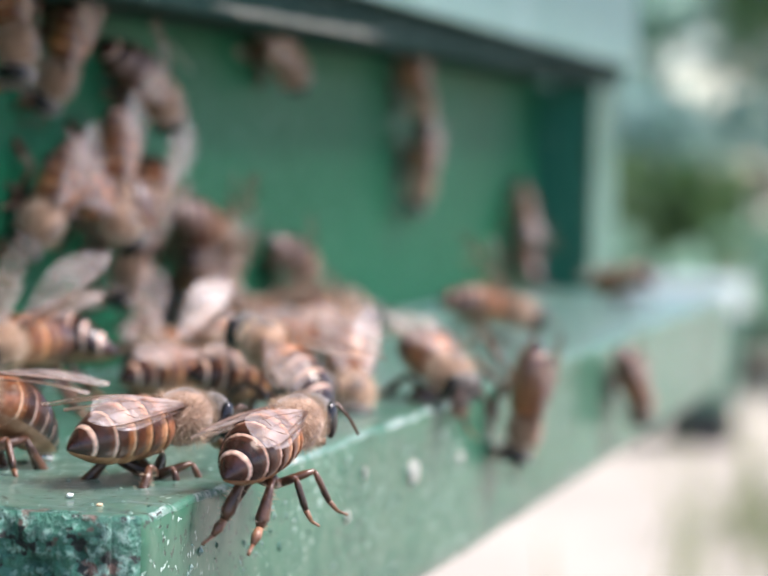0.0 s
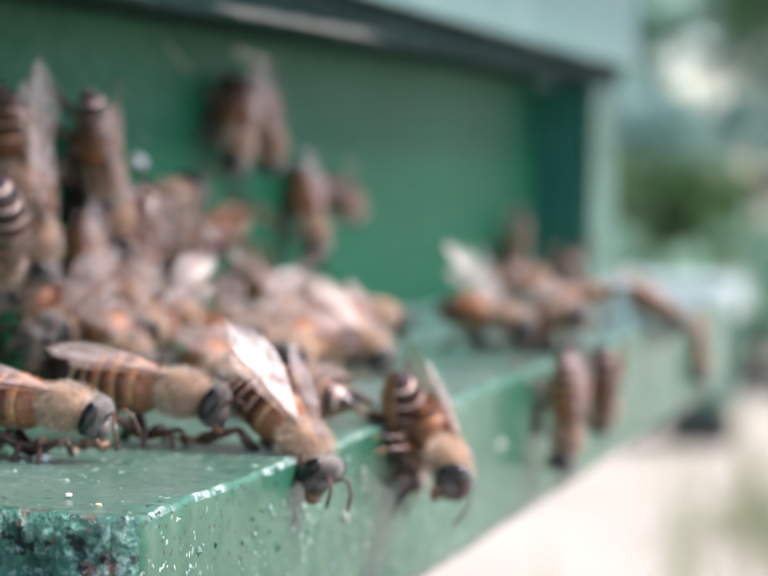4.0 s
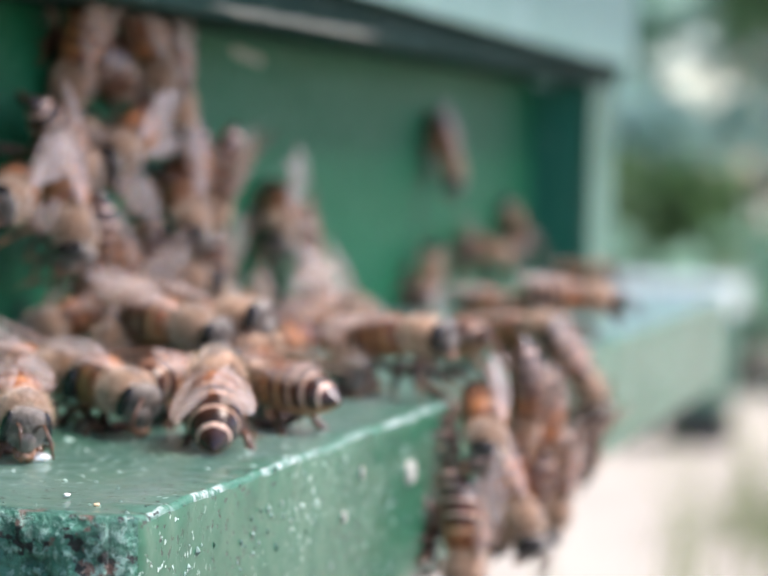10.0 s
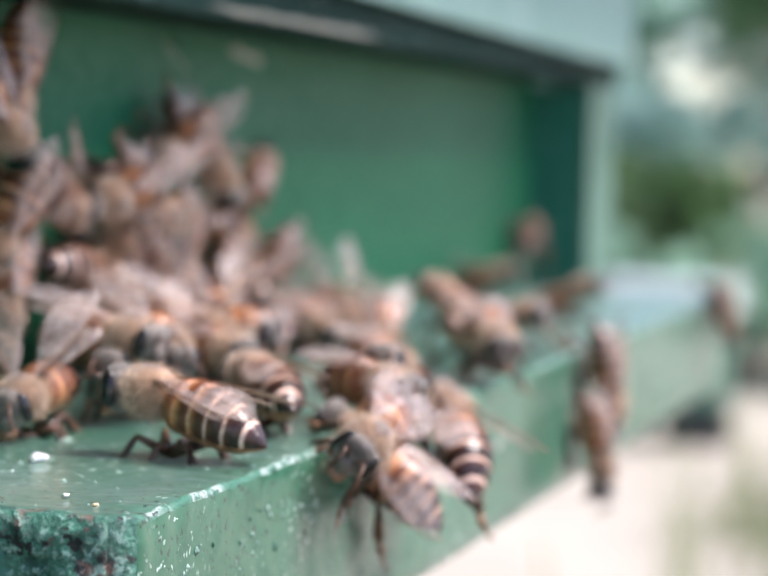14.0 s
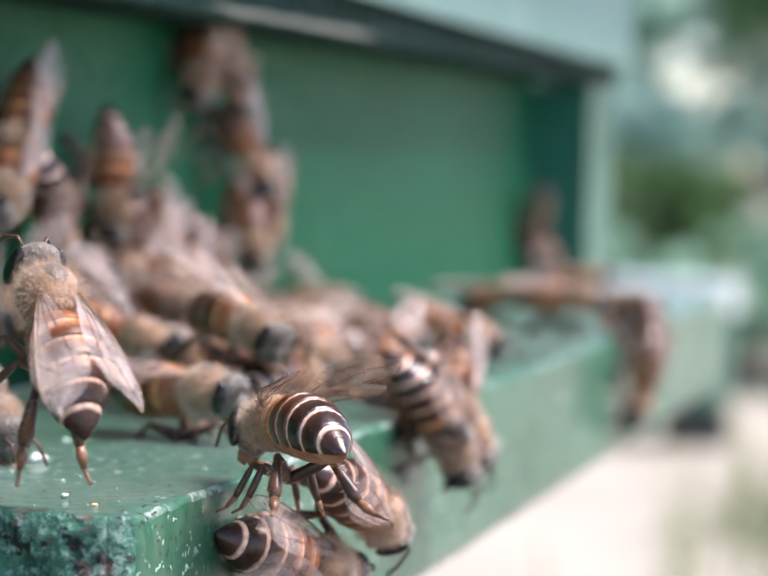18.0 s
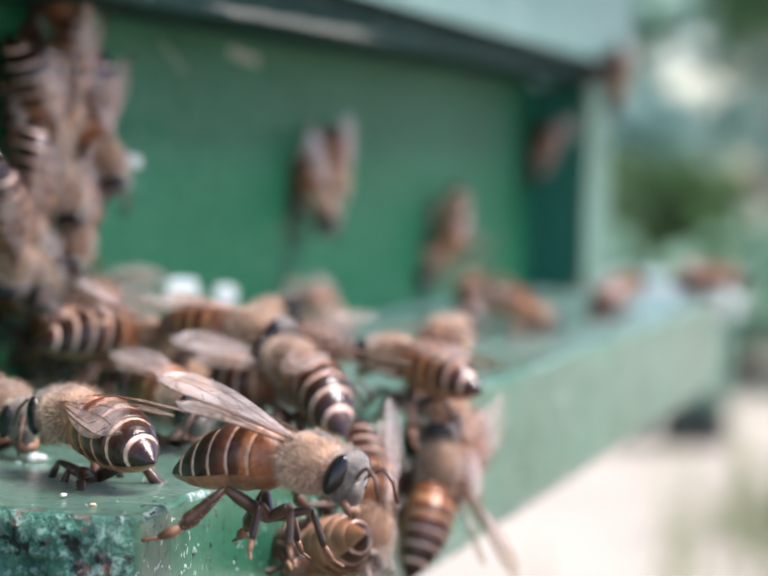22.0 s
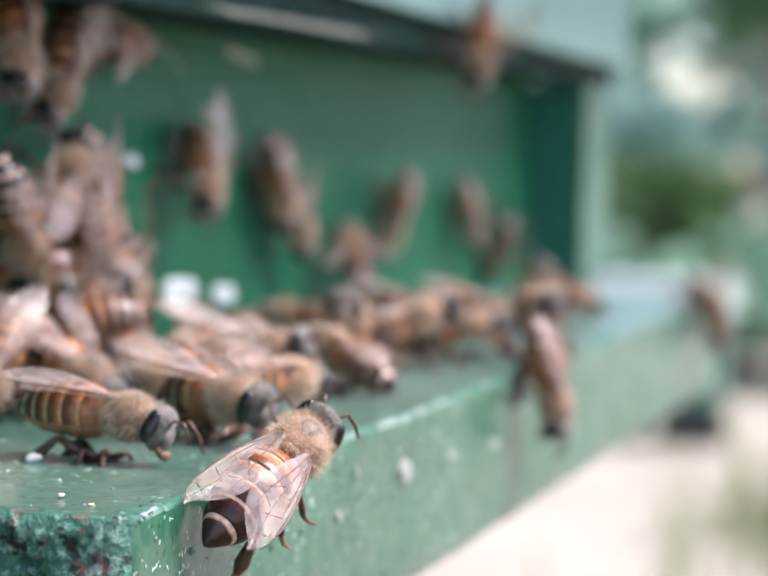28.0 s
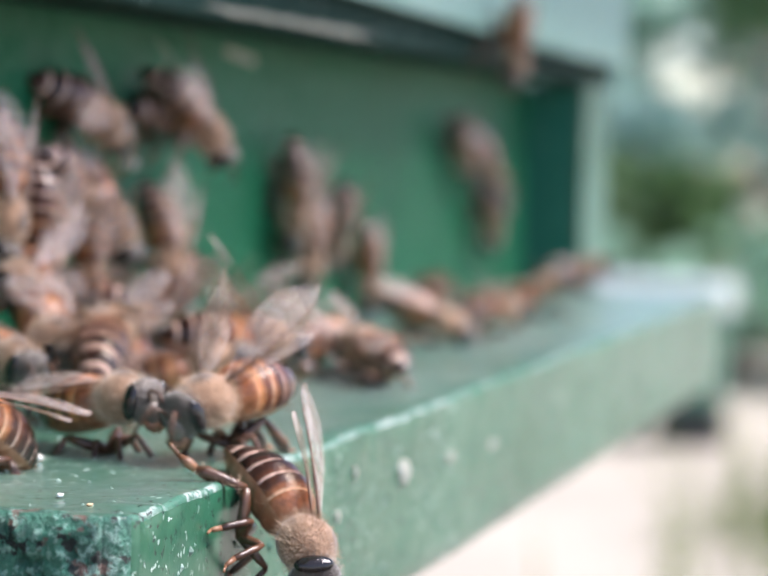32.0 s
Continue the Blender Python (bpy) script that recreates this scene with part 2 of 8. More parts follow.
def tube(bm, points, radii, n=6, flat=1.0):
    pts = [Vector(p) for p in points]
    st = []
    for i, p in enumerate(pts):
        d = (pts[min(i + 1, len(pts) - 1)] - pts[max(i - 1, 0)]).normalized()
        u = d.cross(Vector((0, 0, 1)))
        u = (u if u.length > 0.05 else d.cross(Vector((1, 0, 0)))).normalized()
        st.append((p, u * radii[i] * flat, d.cross(u).normalized() * radii[i]))
    return rings(bm, st, n)


def ball(centre, radii, turn=(0, 0, 0), u=14, v=9):
    bm = bmesh.new()
    bmesh.ops.create_uvsphere(bm, u_segments=u, v_segments=v, radius=1)
    bmesh.ops.transform(bm, matrix=pose(*centre, *turn) @ Matrix.Diagonal((*radii, 1)), verts=bm.verts)
    return bm


# ---- the place ----
def ground():
    bm = bmesh.new()
    n = 60
    size = 120.0
    grid = [[None] * (n + 1) for _ in range(n + 1)]
    for i in range(n + 1):
        for j in range(n + 1):
            a, b = 2 * i / n - 1, 2 * j / n - 1
            x, y = size * a * abs(a) ** 2, size * b * abs(b) ** 2
            grid[i][j] = bm.verts.new((x + 2, y, 0.012 * noise.noise((x * 1.5, y * 1.5, 0)) - 0.012))
    for i in range(n):
        for j in range(n):
            bm.faces.new((grid[i][j], grid[i + 1][j], grid[i + 1][j + 1], grid[i][j + 1]))
    tagged(part("ground", bm, SAND), "pale dry sandy ground under the hives", "ground", kind="structure")


ground()


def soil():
    """Unseen dark soil round the hive's feet, added to cut sand bounce; ragged rim."""
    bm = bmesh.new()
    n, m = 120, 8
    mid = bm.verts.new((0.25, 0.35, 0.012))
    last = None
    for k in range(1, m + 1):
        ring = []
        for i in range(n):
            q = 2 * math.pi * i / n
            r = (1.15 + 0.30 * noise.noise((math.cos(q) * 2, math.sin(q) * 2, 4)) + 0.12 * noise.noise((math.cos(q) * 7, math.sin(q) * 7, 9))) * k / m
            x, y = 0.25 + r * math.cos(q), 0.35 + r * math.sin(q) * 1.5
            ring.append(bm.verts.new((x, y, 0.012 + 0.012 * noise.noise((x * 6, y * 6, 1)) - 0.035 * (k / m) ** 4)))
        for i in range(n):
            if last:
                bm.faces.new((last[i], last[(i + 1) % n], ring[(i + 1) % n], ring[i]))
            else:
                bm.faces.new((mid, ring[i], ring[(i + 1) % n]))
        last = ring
    tagged(part("soil", bm, BOUNCE_SOIL), "unseen dark soil added around the hive to cut bounced light", "soil", kind="structure")


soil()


def hive():
    """The near hive: porch wall, floor, fascia under the roof, far porch cheek."""
    hive_box = tagged(new("beehive"), "green-painted wooden beehive with a low porch and worn paint", "beehive")
    zw, zf, far = TOP + 0.0372, TOP + 0.0413, 0.2834
    part("front_wall", block(-0.05, far, -0.016, 0.0, TOP - 0.014, zw + 0.012, 0.001), PAINT_WALL, hive_box, "smooth green painted front wall", False)
    part("back_wall", block(-0.05, far + 0.03, -0.33, -0.31, TOP - 0.014, TOP + 0.085, 0.001), PAINT_WALL, hive_box, "", False)
    part("side_wall", block(-0.070, -0.0505, -0.33, 0.0, TOP - 0.014, TOP + 0.085, 0.001), PAINT_WALL, hive_box, "", False)
    part("upper_wall", block(-0.05, far + 0.03, -0.0165, -0.0003, zw + 0.0125, TOP + 0.085, 0.001), PAINT_WALL, hive_box, "", False)
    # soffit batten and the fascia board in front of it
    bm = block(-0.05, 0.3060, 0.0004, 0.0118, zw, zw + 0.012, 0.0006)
    for v in bm.verts:             # lower edge dropped towards the near end to widen the shade band
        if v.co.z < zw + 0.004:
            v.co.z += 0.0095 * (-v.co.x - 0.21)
    part("batten", bm, SHADE_SOFFIT, hive_box, "green soffit batten coloured dark as porch shade", False)
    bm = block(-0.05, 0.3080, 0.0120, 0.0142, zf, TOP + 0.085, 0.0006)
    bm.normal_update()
    for f in bm.faces:             # underside shade is put into a darker face colour
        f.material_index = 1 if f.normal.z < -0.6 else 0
    part("fascia", bm, [PAINT_PALE, SHADE_SOFFIT], hive_box, "pale green fascia board", False)
    part("porch_cheek", block(far + 0.0003, far + 0.0225, -0.33, 0.0090, TOP - 0.0155, zw + 0.0003, 0.001), [PAINT_POST], hive_box, "dark green inner porch cheek", False)
    part("corner_strip", block(far + 0.0006, far + 0.0245, 0.0093, 0.0108, TOP + 0.0004, zw + 0.0020, 0.0005), [PAINT_PALE_GREEN], hive_box, "pale green corner strip", False)
    part("floor_panel", block(-0.05, far + 0.03, -0.31, -0.0165, TOP - 0.014, TOP - 0.002, 0.001), PAINT_WALL, hive_box, "", False)
    # roof is out of view; its overhang is sized to shade the wall
    part("roof", block(-0.08, far + 0.05, -0.36, 0.049, TOP + 0.0855, TOP + 0.106, 0.002), PAINT_PALE, hive_box, "", False)
    for a in (0.0, 0.26):
        for y in (-0.30, -0.06):
            part("leg", block(a, a + 0.03, y, y + 0.03, -0.02, TOP - 0.0143, 0.002), DARK_WOOD, hive_box, "", False)
    # bare scratches on the soffit and wall: thin lifted slivers of paint
    rnd = random.Random(8)
    bm = bmesh.new()
    n = 40
    mid = [Vector((-(0.081 + 0.062 * i / n), 0.01188, zw + 0.0010 + 0.0095 * (0.081 + 0.062 * i / n - 0.21) + 0.0003 * noise.noise((i * 0.4, 2, 0)))) for i in range(n + 1)]
    wide = [0.00055 * min(1, 6 * i / n, 6 * (1 - i / n)) * (0.45 + 0.55 * rnd.random()) for i in range(n + 1)]
    lo = [bm.verts.new(p - Vector((0, 0, k))) for p, k in zip(mid, wide)]
    hi = [bm.verts.new(p + Vector((0, 0, k * 0.8))) for p, k in zip(mid, wide)]
    for i in range(n):
        bm.faces.new((lo[i], lo[i + 1], hi[i + 1], hi[i]))
    part("scratch", bm, BARE_WOOD, hive_box, "long bare grey scratch under the porch roof", False)
    for a0, z0, a1, z1, w in ((0.0994, -0.0026, 0.1067, -0.0059, 0.0005), (0.1205, -0.0027, 0.1308, -0.0033, 0.0008)):
        bm = bmesh.new()
        n = 22
        mid = [Vector((-(a0 + (a1 - a0) * i / n), 0.00008, zw + z0 + (z1 - z0) * i / n)) for i in range(n + 1)]
        steep = abs(z1 - z0) > abs(a1 - a0) * 0.3
        off = Vector((1, 0, 0)) if steep else Vector((0, 0, 1))
        lo = [bm.verts.new(p - off * w * (0.3 + 0.7 * rnd.random())) for p in mid]
        hi = [bm.verts.new(p + off * w * (0.3 + 0.7 * rnd.random())) for p in mid]
        for i in range(n):
            bm.faces.new((lo[i], lo[i + 1], hi[i + 1], hi[i]))
        part("scratch", bm, SCRATCH, hive_box, "bare grey scratch in the paint", False)
    for a, z, ra, rz, turn in CHIPS:
        bm = bmesh.new()
        n = 12
        st = []
        for d, k in ((-0.0002, 1.0), (0.0003, 0.95), (0.0005, 0.8)):
            st.append([bm.verts.new((-a - ra * k * math.copysign(abs(math.cos(q)) ** 0.6, math.cos(q)) * (1 + 0.08 * noise.noise((a * 900, q, 1))), d,
                                     TOP + z + rz * k * math.copysign(abs(math.sin(q)) ** 0.6, math.sin(q)) * (1 + 0.1 * noise.noise((a * 900, q, 7))) + turn * math.cos(q) * ra)) for q in [2 * math.pi * i / n for i in range(n)]])
        for u, w in zip(st, st[1:]):
            for i in range(n):
                bm.faces.new((u[i], u[(i + 1) % n], w[(i + 1) % n], w[i]))
        bm.faces.new(st[-1])
        part("paint_chip", bm, WAX, hive_box, "bare white chip in the green paint", False)
    return hive_box


def landing_board():
    """A thick plank; its arrises are rounded and worn pale, its end sawn and chipped."""
    bm = bmesh.new()
    nx, r = 260, 0.00042
    ys, zs = BOARD_D, BOARD_T
    prof = []                      # section from the wall's foot over the top to the front and under
    for i in range(14):
        prof.append((ys * i / 14 * (1 - r / ys), 0.0, 0))
    for k in range(4):
        a = math.pi / 2 * k / 3
        prof.append((ys - r + r * math.sin(a), -r + r * math.cos(a), 1))
    for i in range(1, 10):
        prof.append((ys, -r - (zs - 2 * r) * i / 9, 0))
    prof.append((ys - r, -zs, 0))
    prof.append((0.0, -zs, 0))
    rows = []
    for i in range(nx + 1):
        x = BOARD_L * (i / nx) ** 1.3
        row = []
        pull = CORNER - math.sqrt(CORNER ** 2 - max(0.0, CORNER - x) ** 2)       # the near corner is worn round
        for y, z, k in prof:
            y *= 1 - pull / ys
            p = Vector((x, y, z))
            d = 0.00022 * noise.noise((x * 90, y * 200, z * 200)) + (0.00035 * noise.noise((x * 420, y * 300, 3)) if k else 0.00008 * noise.noise((x * 700, y * 700, z * 700)))
            row.append(bm.verts.new((-x, y + (d if y + pull > ys * 0.95 else 0), TOP + z + (d if z > -zs * 0.9 else 0))))
        rows.append(row)
    m = len(prof)
    for a, b in zip(rows, rows[1:]):
        for j in range(m):
            f = bm.faces.new((a[j], a[(j + 1) % m], b[(j + 1) % m], b[j]))
            f.material_index = 1 if prof[j][2] and prof[(j + 1) % m][2] else (2 if j < 14 else 0)
            if -a[j].co.x < 0.0011 and j > 13:
                f.material_index = 3
    bm.faces.new(rows[-1])
    board = part("landing_board", bm, [PAINT_BOARD, WORN, PAINT_TOP_SHEEN, END_GRAIN])
    tagged(board, "thick green-painted landing board with pale worn edges and pitted paint", "board")
    # the chipped end, a ragged face of its own
    bm = bmesh.new()
    ny, nz = 150, 60
    g = []
    for i in range(ny + 1):
        col = []
        for j in range(nz + 1):
            y, z = (ys - CORNER + 0.0004) * i / ny, -zs * j / nz
            edge = min(1, j / 4.0, (ny - i) / 4.0)
            d = 0.0006 * noise.noise((y * 420, z * 420, 5)) + 0.0004 * noise.noise((y * 1500, z * 1500, 9))
            col.append(bm.verts.new((0.0002 + (0.0004 + d) * edge, y + 0.00004, TOP + z + 0.00004)))
        g.append(col)
    for i in range(ny):
        for j in range(nz):
            f = bm.faces.new((g[i][j], g[i + 1][j], g[i + 1][j + 1], g[i][j + 1]))
            f.material_index = 0
    rim = [c[0] for c in g] + g[-1][1:] + [c[-1] for c in g[-2::-1]] + g[0][-2:0:-1]
    back = [bm.verts.new((-0.0012, v.co.y, v.co.z)) for v in rim]
    for i in range(len(rim)):
        j = (i + 1) % len(rim)
        bm.faces.new((rim[i], rim[j], back[j], back[i])).material_index = 0
    part("sawn_end", bm, [END_GRAIN, WORN], board, "chipped end grain with flaking green paint")
    # a long pale chip and a few small ones on the front
    for a, z, ra, rz in ((0.0620, -0.0050, 0.0014, 0.0012), (0.078, -0.0056, 0.0011, 0.0005), (0.0425, -0.0061, 0.0005, 0.0005), (0.047, -0.0032, 0.0004, 0.0006), (0.095, -0.0064, 0.0016, 0.0005)):
        bm = bmesh.new()
        n = 14
        out = [[bm.verts.new((-a - ra * k * math.cos(6.283 * i / n) * (1 + 0.3 * noise.noise((i, a * 300, 0))), BOARD_D + d, TOP + z + rz * k * math.sin(6.283 * i / n) * (1 + 0.3 * noise.noise((i * 1.3, a * 300, 5))))) for i in range(n)] for k, d in ((1, -0.0003), (0.9, 0.00025))]
        for i in range(n):
            bm.faces.new((out[0][i], out[0][(i + 1) % n], out[1][(i + 1) % n], out[1][i]))
        bm.faces.new(out[1])
        part("paint_chip", bm, CHIP_PALE, board, "pale chip in the green paint", False)
    return board


CHIPS = [(0.1069, 0.0065, 0.0051, 0.0022, -0.05), (0.1209, 0.006, 0.0037, 0.0012, -0.05), (0.0922, 0.0214, 0.0017, 0.0007, -0.05)]        # along, height, half sizes, slant
hive()
BOARD = landing_board()


def crumbs():
    """Blistered paint and pale crumbs on the board's front and top, nearest the end."""
    rnd = random.Random(21)
    for name, on_front, count in (("paint_crumb", True, 420), ("paint_crumb", False, 60)):
        bm = bmesh.new()
        for k in range(count):
            a = 0.002 + 0.075 * rnd.random() ** 1.5
            r = rnd.uniform(0.00006, 0.00022) * (1.6 if rnd.random() < 0.1 else 1)
            if on_front:
                c = Vector((-a, BOARD_D + 0.00002, TOP - 0.0012 - 0.0125 * rnd.random()))
                if noise.noise(c * 160) < -0.1:
                    continue
                u, w, n = Vector((1, 0, 0)), Vector((0, 0, 1)), Vector((0, 1, 0))
            else:
                c = Vector((-a * 0.8, BOARD_D * rnd.uniform(0.3, 0.98), TOP + 0.00002))
                u, w, n = Vector((1, 0, 0)), Vector((0, 1, 0)), Vector((0, 0, 1))
            m = 6
            s1 = rnd.uniform(0.7, 2.2)
            rim = [bm.verts.new(c + (u * math.cos(6.283 * i / m) + w * math.sin(6.283 * i / m) * s1) * r * rnd.uniform(0.7, 1.2) - n * 0.00005) for i in range(m)]
            top = bm.verts.new(c + n * r * rnd.uniform(0.4, 0.9))
            for i in range(m):
                bm.faces.new((rim[i], rim[(i + 1) % m], top))
        tagged(part(name, bm, CRUMB, BOARD, smooth=False), kind="stuff")


crumbs()
CRUMBS = (('pale irregular wax crumb lying on the board', 0.0206, 0.0233, 0.00060, WAX, 1),
          ('tiny orange pollen crumb on the green board', 0.0037, 0.0352, 0.00020, POLLEN, 2),
          ('tiny pale flake stuck to the green board', 0.0065, 0.0319, 0.00024, WAX, 3))


def grain_of(label, a, y, r, material, seed):
    """A small irregular crumb lying on the board."""
    bm = bmesh.new()
    bmesh.ops.create_icosphere(bm, subdivisions=2, radius=1)
    for v in bm.verts:
        k = 1 + 0.45 * noise.noise(v.co * 1.7 + Vector((seed, 0, 0)))
        v.co = Vector((-a + v.co.x * r * k * 1.4, y + v.co.y * r * k, TOP + 0.45 * r + max(-0.55 * r, v.co.z * r * k * 0.6)))
    tagged(part("crumb", bm, material), label, "crumb", "crumbs on the board")


for label, a, y, r, material, seed in CRUMBS:
    grain_of(label, a, y, r, material, seed)


# ---- bees: one built with its parts, then copied ----
def spine(s, droop):
    """The abdomen's centre line and radius, from the waist (0) to the tip (1), in millimetres."""
    x = 0.85 - 7.5 * s
    z = 3.05 + 0.35 * math.sin(min(1, s * 2) * math.pi / 2) - droop * s * s
    r = float(np.interp(s, (0, 0.05, 0.14, 0.30, 0.48, 0.62, 0.76, 0.87, 0.95, 1.0), (0.6, 1.25, 1.72, 1.95, 1.95, 1.78, 1.40, 0.92, 0.48, 0.10)))
    return Vector((x, 0, z)), r


def tergite(i, droop):
    """One ring of the abdomen; its rear margin lies over the next ring."""
    edge = (0.0, 0.19, 0.36, 0.52, 0.67, 0.82, 1.0)
    a, b = edge[i], edge[i + 1]
    bm = bmesh.new()
    along = bm.verts.layers.float.new("along")
    st = []
    steps = (-0.03, 0.0, 0.1, 0.2, 0.3, 0.45, 0.6, 0.75, 0.9, 0.98, 1.03)
    for k in steps:
        s = min(1.0, max(0.0, a + (b - a) * k))
        c, r = spine(s, droop)
        r *= (0.93 if k < 0 else 0.955 + 0.06 * k) if k <= 1 else 0.93
        st.append((c * MM, Vector((0, r * 1.05, 0)) * MM, Vector((0, 0, r * 0.98)) * MM))
    for k, loop in zip(steps, rings(bm, st, 20)):
        for v in loop:
            v[along] = (k if i else 0.5 + 0.5 * k)
    for f in bm.faces:
        c = f.calc_center_median()
        mid, r = spine(min(1.0, max(0.0, (0.85 - c.x / MM) / 7.5)), droop)
        f.material_index = 1 if c.z / MM < mid.z - 0.62 * r else 0
    return bm


def fuzz(centres, count, length, seed, lean=0.6, top=2.0):
    """Short hairs standing on ellipsoids: (centre, radii, lowest z of unit normal)."""
    rnd = random.Random(seed)
    bm = bmesh.new()
    for c, rad, low in centres:
        made = 0
        while made < count:
            d = Vector((rnd.gauss(0, 1), rnd.gauss(0, 1), rnd.gauss(0, 1))).normalized()
            if d.z < low or d.z > top:
                continue
            made += 1
            p = Vector((c[0] + d.x * rad[0], c[1] + d.y * rad[1], c[2] + d.z * rad[2]))
            nrm = Vector((d.x / rad[0], d.y / rad[1], d.z / rad[2])).normalized()
            t = nrm.cross(Vector((rnd.gauss(0, 1), rnd.gauss(0, 1), rnd.gauss(0, 1)))).normalized()
            tip = p + (nrm + Vector((-lean * rnd.random(), rnd.gauss(0, 0.25), rnd.gauss(0, 0.25)))).normalized() * length * rnd.uniform(0.6, 1.2)
            w = 0.014
            bm.faces.new([bm.verts.new(q * MM) for q in (p - t * w - nrm * 0.1, p + t * w - nrm * 0.1, tip)])
    return bm


def wing_outline(u, length, width, fore):
    """Leading and trailing edge at u along the wing; the wing points to -x, its leading edge lies outward (+y)."""
    lead = 0.10 * width * math.sin(math.pi * u) * 1.2
    trail = -width * (math.sin(math.pi * min(1, u * (0.93 if fore else 0.9) + 0.03)) ** 0.75) * (0.35 + 0.75 * u if fore else 0.6 + 0.4 * u)
    tip = max(0.02, 1 - max(0, (u - 0.78) / 0.22) ** 2) ** 0.5
    mid = -0.30 * width
    lead = mid + (lead - mid) * tip
    trail = mid + (trail - mid) * tip
    return -length * u, lead, trail


def wing_point(u, v, length, width, fore):
    x, a, b = wing_outline(u, length, width, fore)
    y = a + (b - a) * v
    z = 0.22 * math.sin(math.pi * u) * (1 - v) + 0.10 * math.sin(9 * v + 5 * u) * u
    return Vector((x, y, z))


def wing(length, width, fore, side):
    bm = bmesh.new()
    nu, nv = 18, 5
    g = [[bm.verts.new(wing_point(0.03 + 0.97 * i / nu, j / nv, length, width, fore) * MM) for j in range(nv + 1)] for i in range(nu + 1)]
    for i in range(nu):
        for j in range(nv):
            bm.faces.new((g[i][j], g[i + 1][j], g[i + 1][j + 1], g[i][j + 1]))
    veins = bmesh.new()
    lines = [(0.0, 0.0, 1.0, 0.09), (0.12, 0.1, 0.80, 0.07), (0.3, 0.45, 0.92, 0.045), (0.5, 0.8, 0.85, 0.045)] if fore else [(0.0, 0.0, 0.95, 0.06), (0.4, 0.5, 0.85, 0.04)]
    for v0, v1, end, w in lines:
        k = 9
        pts = [wing_point(0.02 + end * 0.98 * i / k, v0 + (v1 - v0) * i / k, length, width, fore) * MM for i in range(k + 1)]
        tube(veins, pts, [0.75 * w * MM * (1.25 - 0.8 * i / k) for i in range(k + 1)], 4)
    if fore:
        for u0, v0, u1, v1 in ((0.45, 0.05, 0.5, 0.42), (0.62, 0.08, 0.7, 0.5), (0.63, 0.46, 0.56, 0.80), (0.4, 0.4, 0.52, 0.75), (0.8, 0.06, 0.86, 0.55)):
            tube(veins, [wing_point(u0, v0, length, width, fore) * MM, wing_point((u0 + u1) / 2, (v0 + v1) / 2, length, width, fore) * MM, wing_point(u1, v1, length, width, fore) * MM], [0.022 * MM] * 3, 4)
    for b in (bm, veins):
        bmesh.ops.transform(b, matrix=Matrix.Diagonal((1, side, 1, 1)), verts=b.verts)
    return bm, veins


def leg(i, side):
    """Femur, shin and foot as tapering tubes from the hip, which is the leg's own origin."""
    hip = Vector(((2.9, 1.9, 0.8)[i], 0.8 * side, 2.1))
    knee = Vector(((4.6, 1.9, -1.3)[i], 2.3 * side, 2.9 + 0.5 * (i == 2)))
    ankle = Vector(((5.1, 2.0, -3.2)[i], 3.1 * side, 1.0))
    heel = Vector(((5.5, 2.1, -4.2)[i], 3.5 * side, 0.35))
    toe = Vector(((6.0, 2.4, -5.0)[i], 3.9 * side, 0.08))
    bm = bmesh.new()
    thick = (0.80, 0.85, 1.10)[i]

    def go(points, radii, flat, slot):
        before = len(bm.faces)
        tube(bm, [(p - hip) * MM for p in points], [r * thick * MM for r in radii], 7, flat)
        bm.faces.ensure_lookup_table()
        for f in bm.faces[before:]:
            f.material_index = slot
    go([hip, hip.lerp(knee, 0.2), hip.lerp(knee, 0.7), knee], (0.3, 0.36, 0.33, 0.2), 1, 0)
    go([knee, knee.lerp(ankle, 0.25), knee.lerp(ankle, 0.8), ankle], (0.18, 0.26, 0.42 if i == 2 else 0.28, 0.22), 1, 0)
    go([ankle, ankle.lerp(heel, 0.5), heel], (0.22, 0.3 if i == 2 else 0.2, 0.14), 1, 1)
    go([heel, heel.lerp(toe, 0.6), toe], (0.12, 0.1, 0.09), 1, 1)
    if i == 2:                     # the comb of hairs along the flat hind shin
        rnd = random.Random(5)
        for _ in range(90):
            p = knee.lerp(ankle, rnd.uniform(0.15, 1.0)) - hip
            d = Vector((rnd.gauss(0, 1), rnd.gauss(0.4 * side, 1), rnd.gauss(0, 1))).normalized()
            w = Vector((0.02, 0, 0.02))
            f = bm.faces.new([bm.verts.new(q * MM) for q in (p - w, p + w, p + d * rnd.uniform(0.5, 0.85))])
            f.material_index = 2
    return bm, hip


WING_POSES = {          # name: (spread, lift, twist) of the fore wing, then of the hind wing
    "folded": ((12, 3, 26), (17, 1, 20)),
    "ajar": ((23, 8, 28), (31, 4, 22)),
    "raised": ((28, 40, 42), (38, 30, 32)),
    "flying": ((84, 22, 20), (98, 14, 15)),
}
WING_ROOT = ((1.75, 1.05, 4.40), (1.15, 1.1, 4.15))


def wing_pose(kind, fore, side, extra=0.0):
    spread, lift, twist = WING_POSES[kind][0 if fore else 1]
    x, y, z = WING_ROOT[0 if fore else 1]
    return Matrix.Translation((x * MM, y * MM * side, z * MM)) @ Euler((0, 0, radians(-spread * side))).to_matrix().to_4x4() @ Euler((radians(-twist * side), radians(lift + extra), 0)).to_matrix().to_4x4()


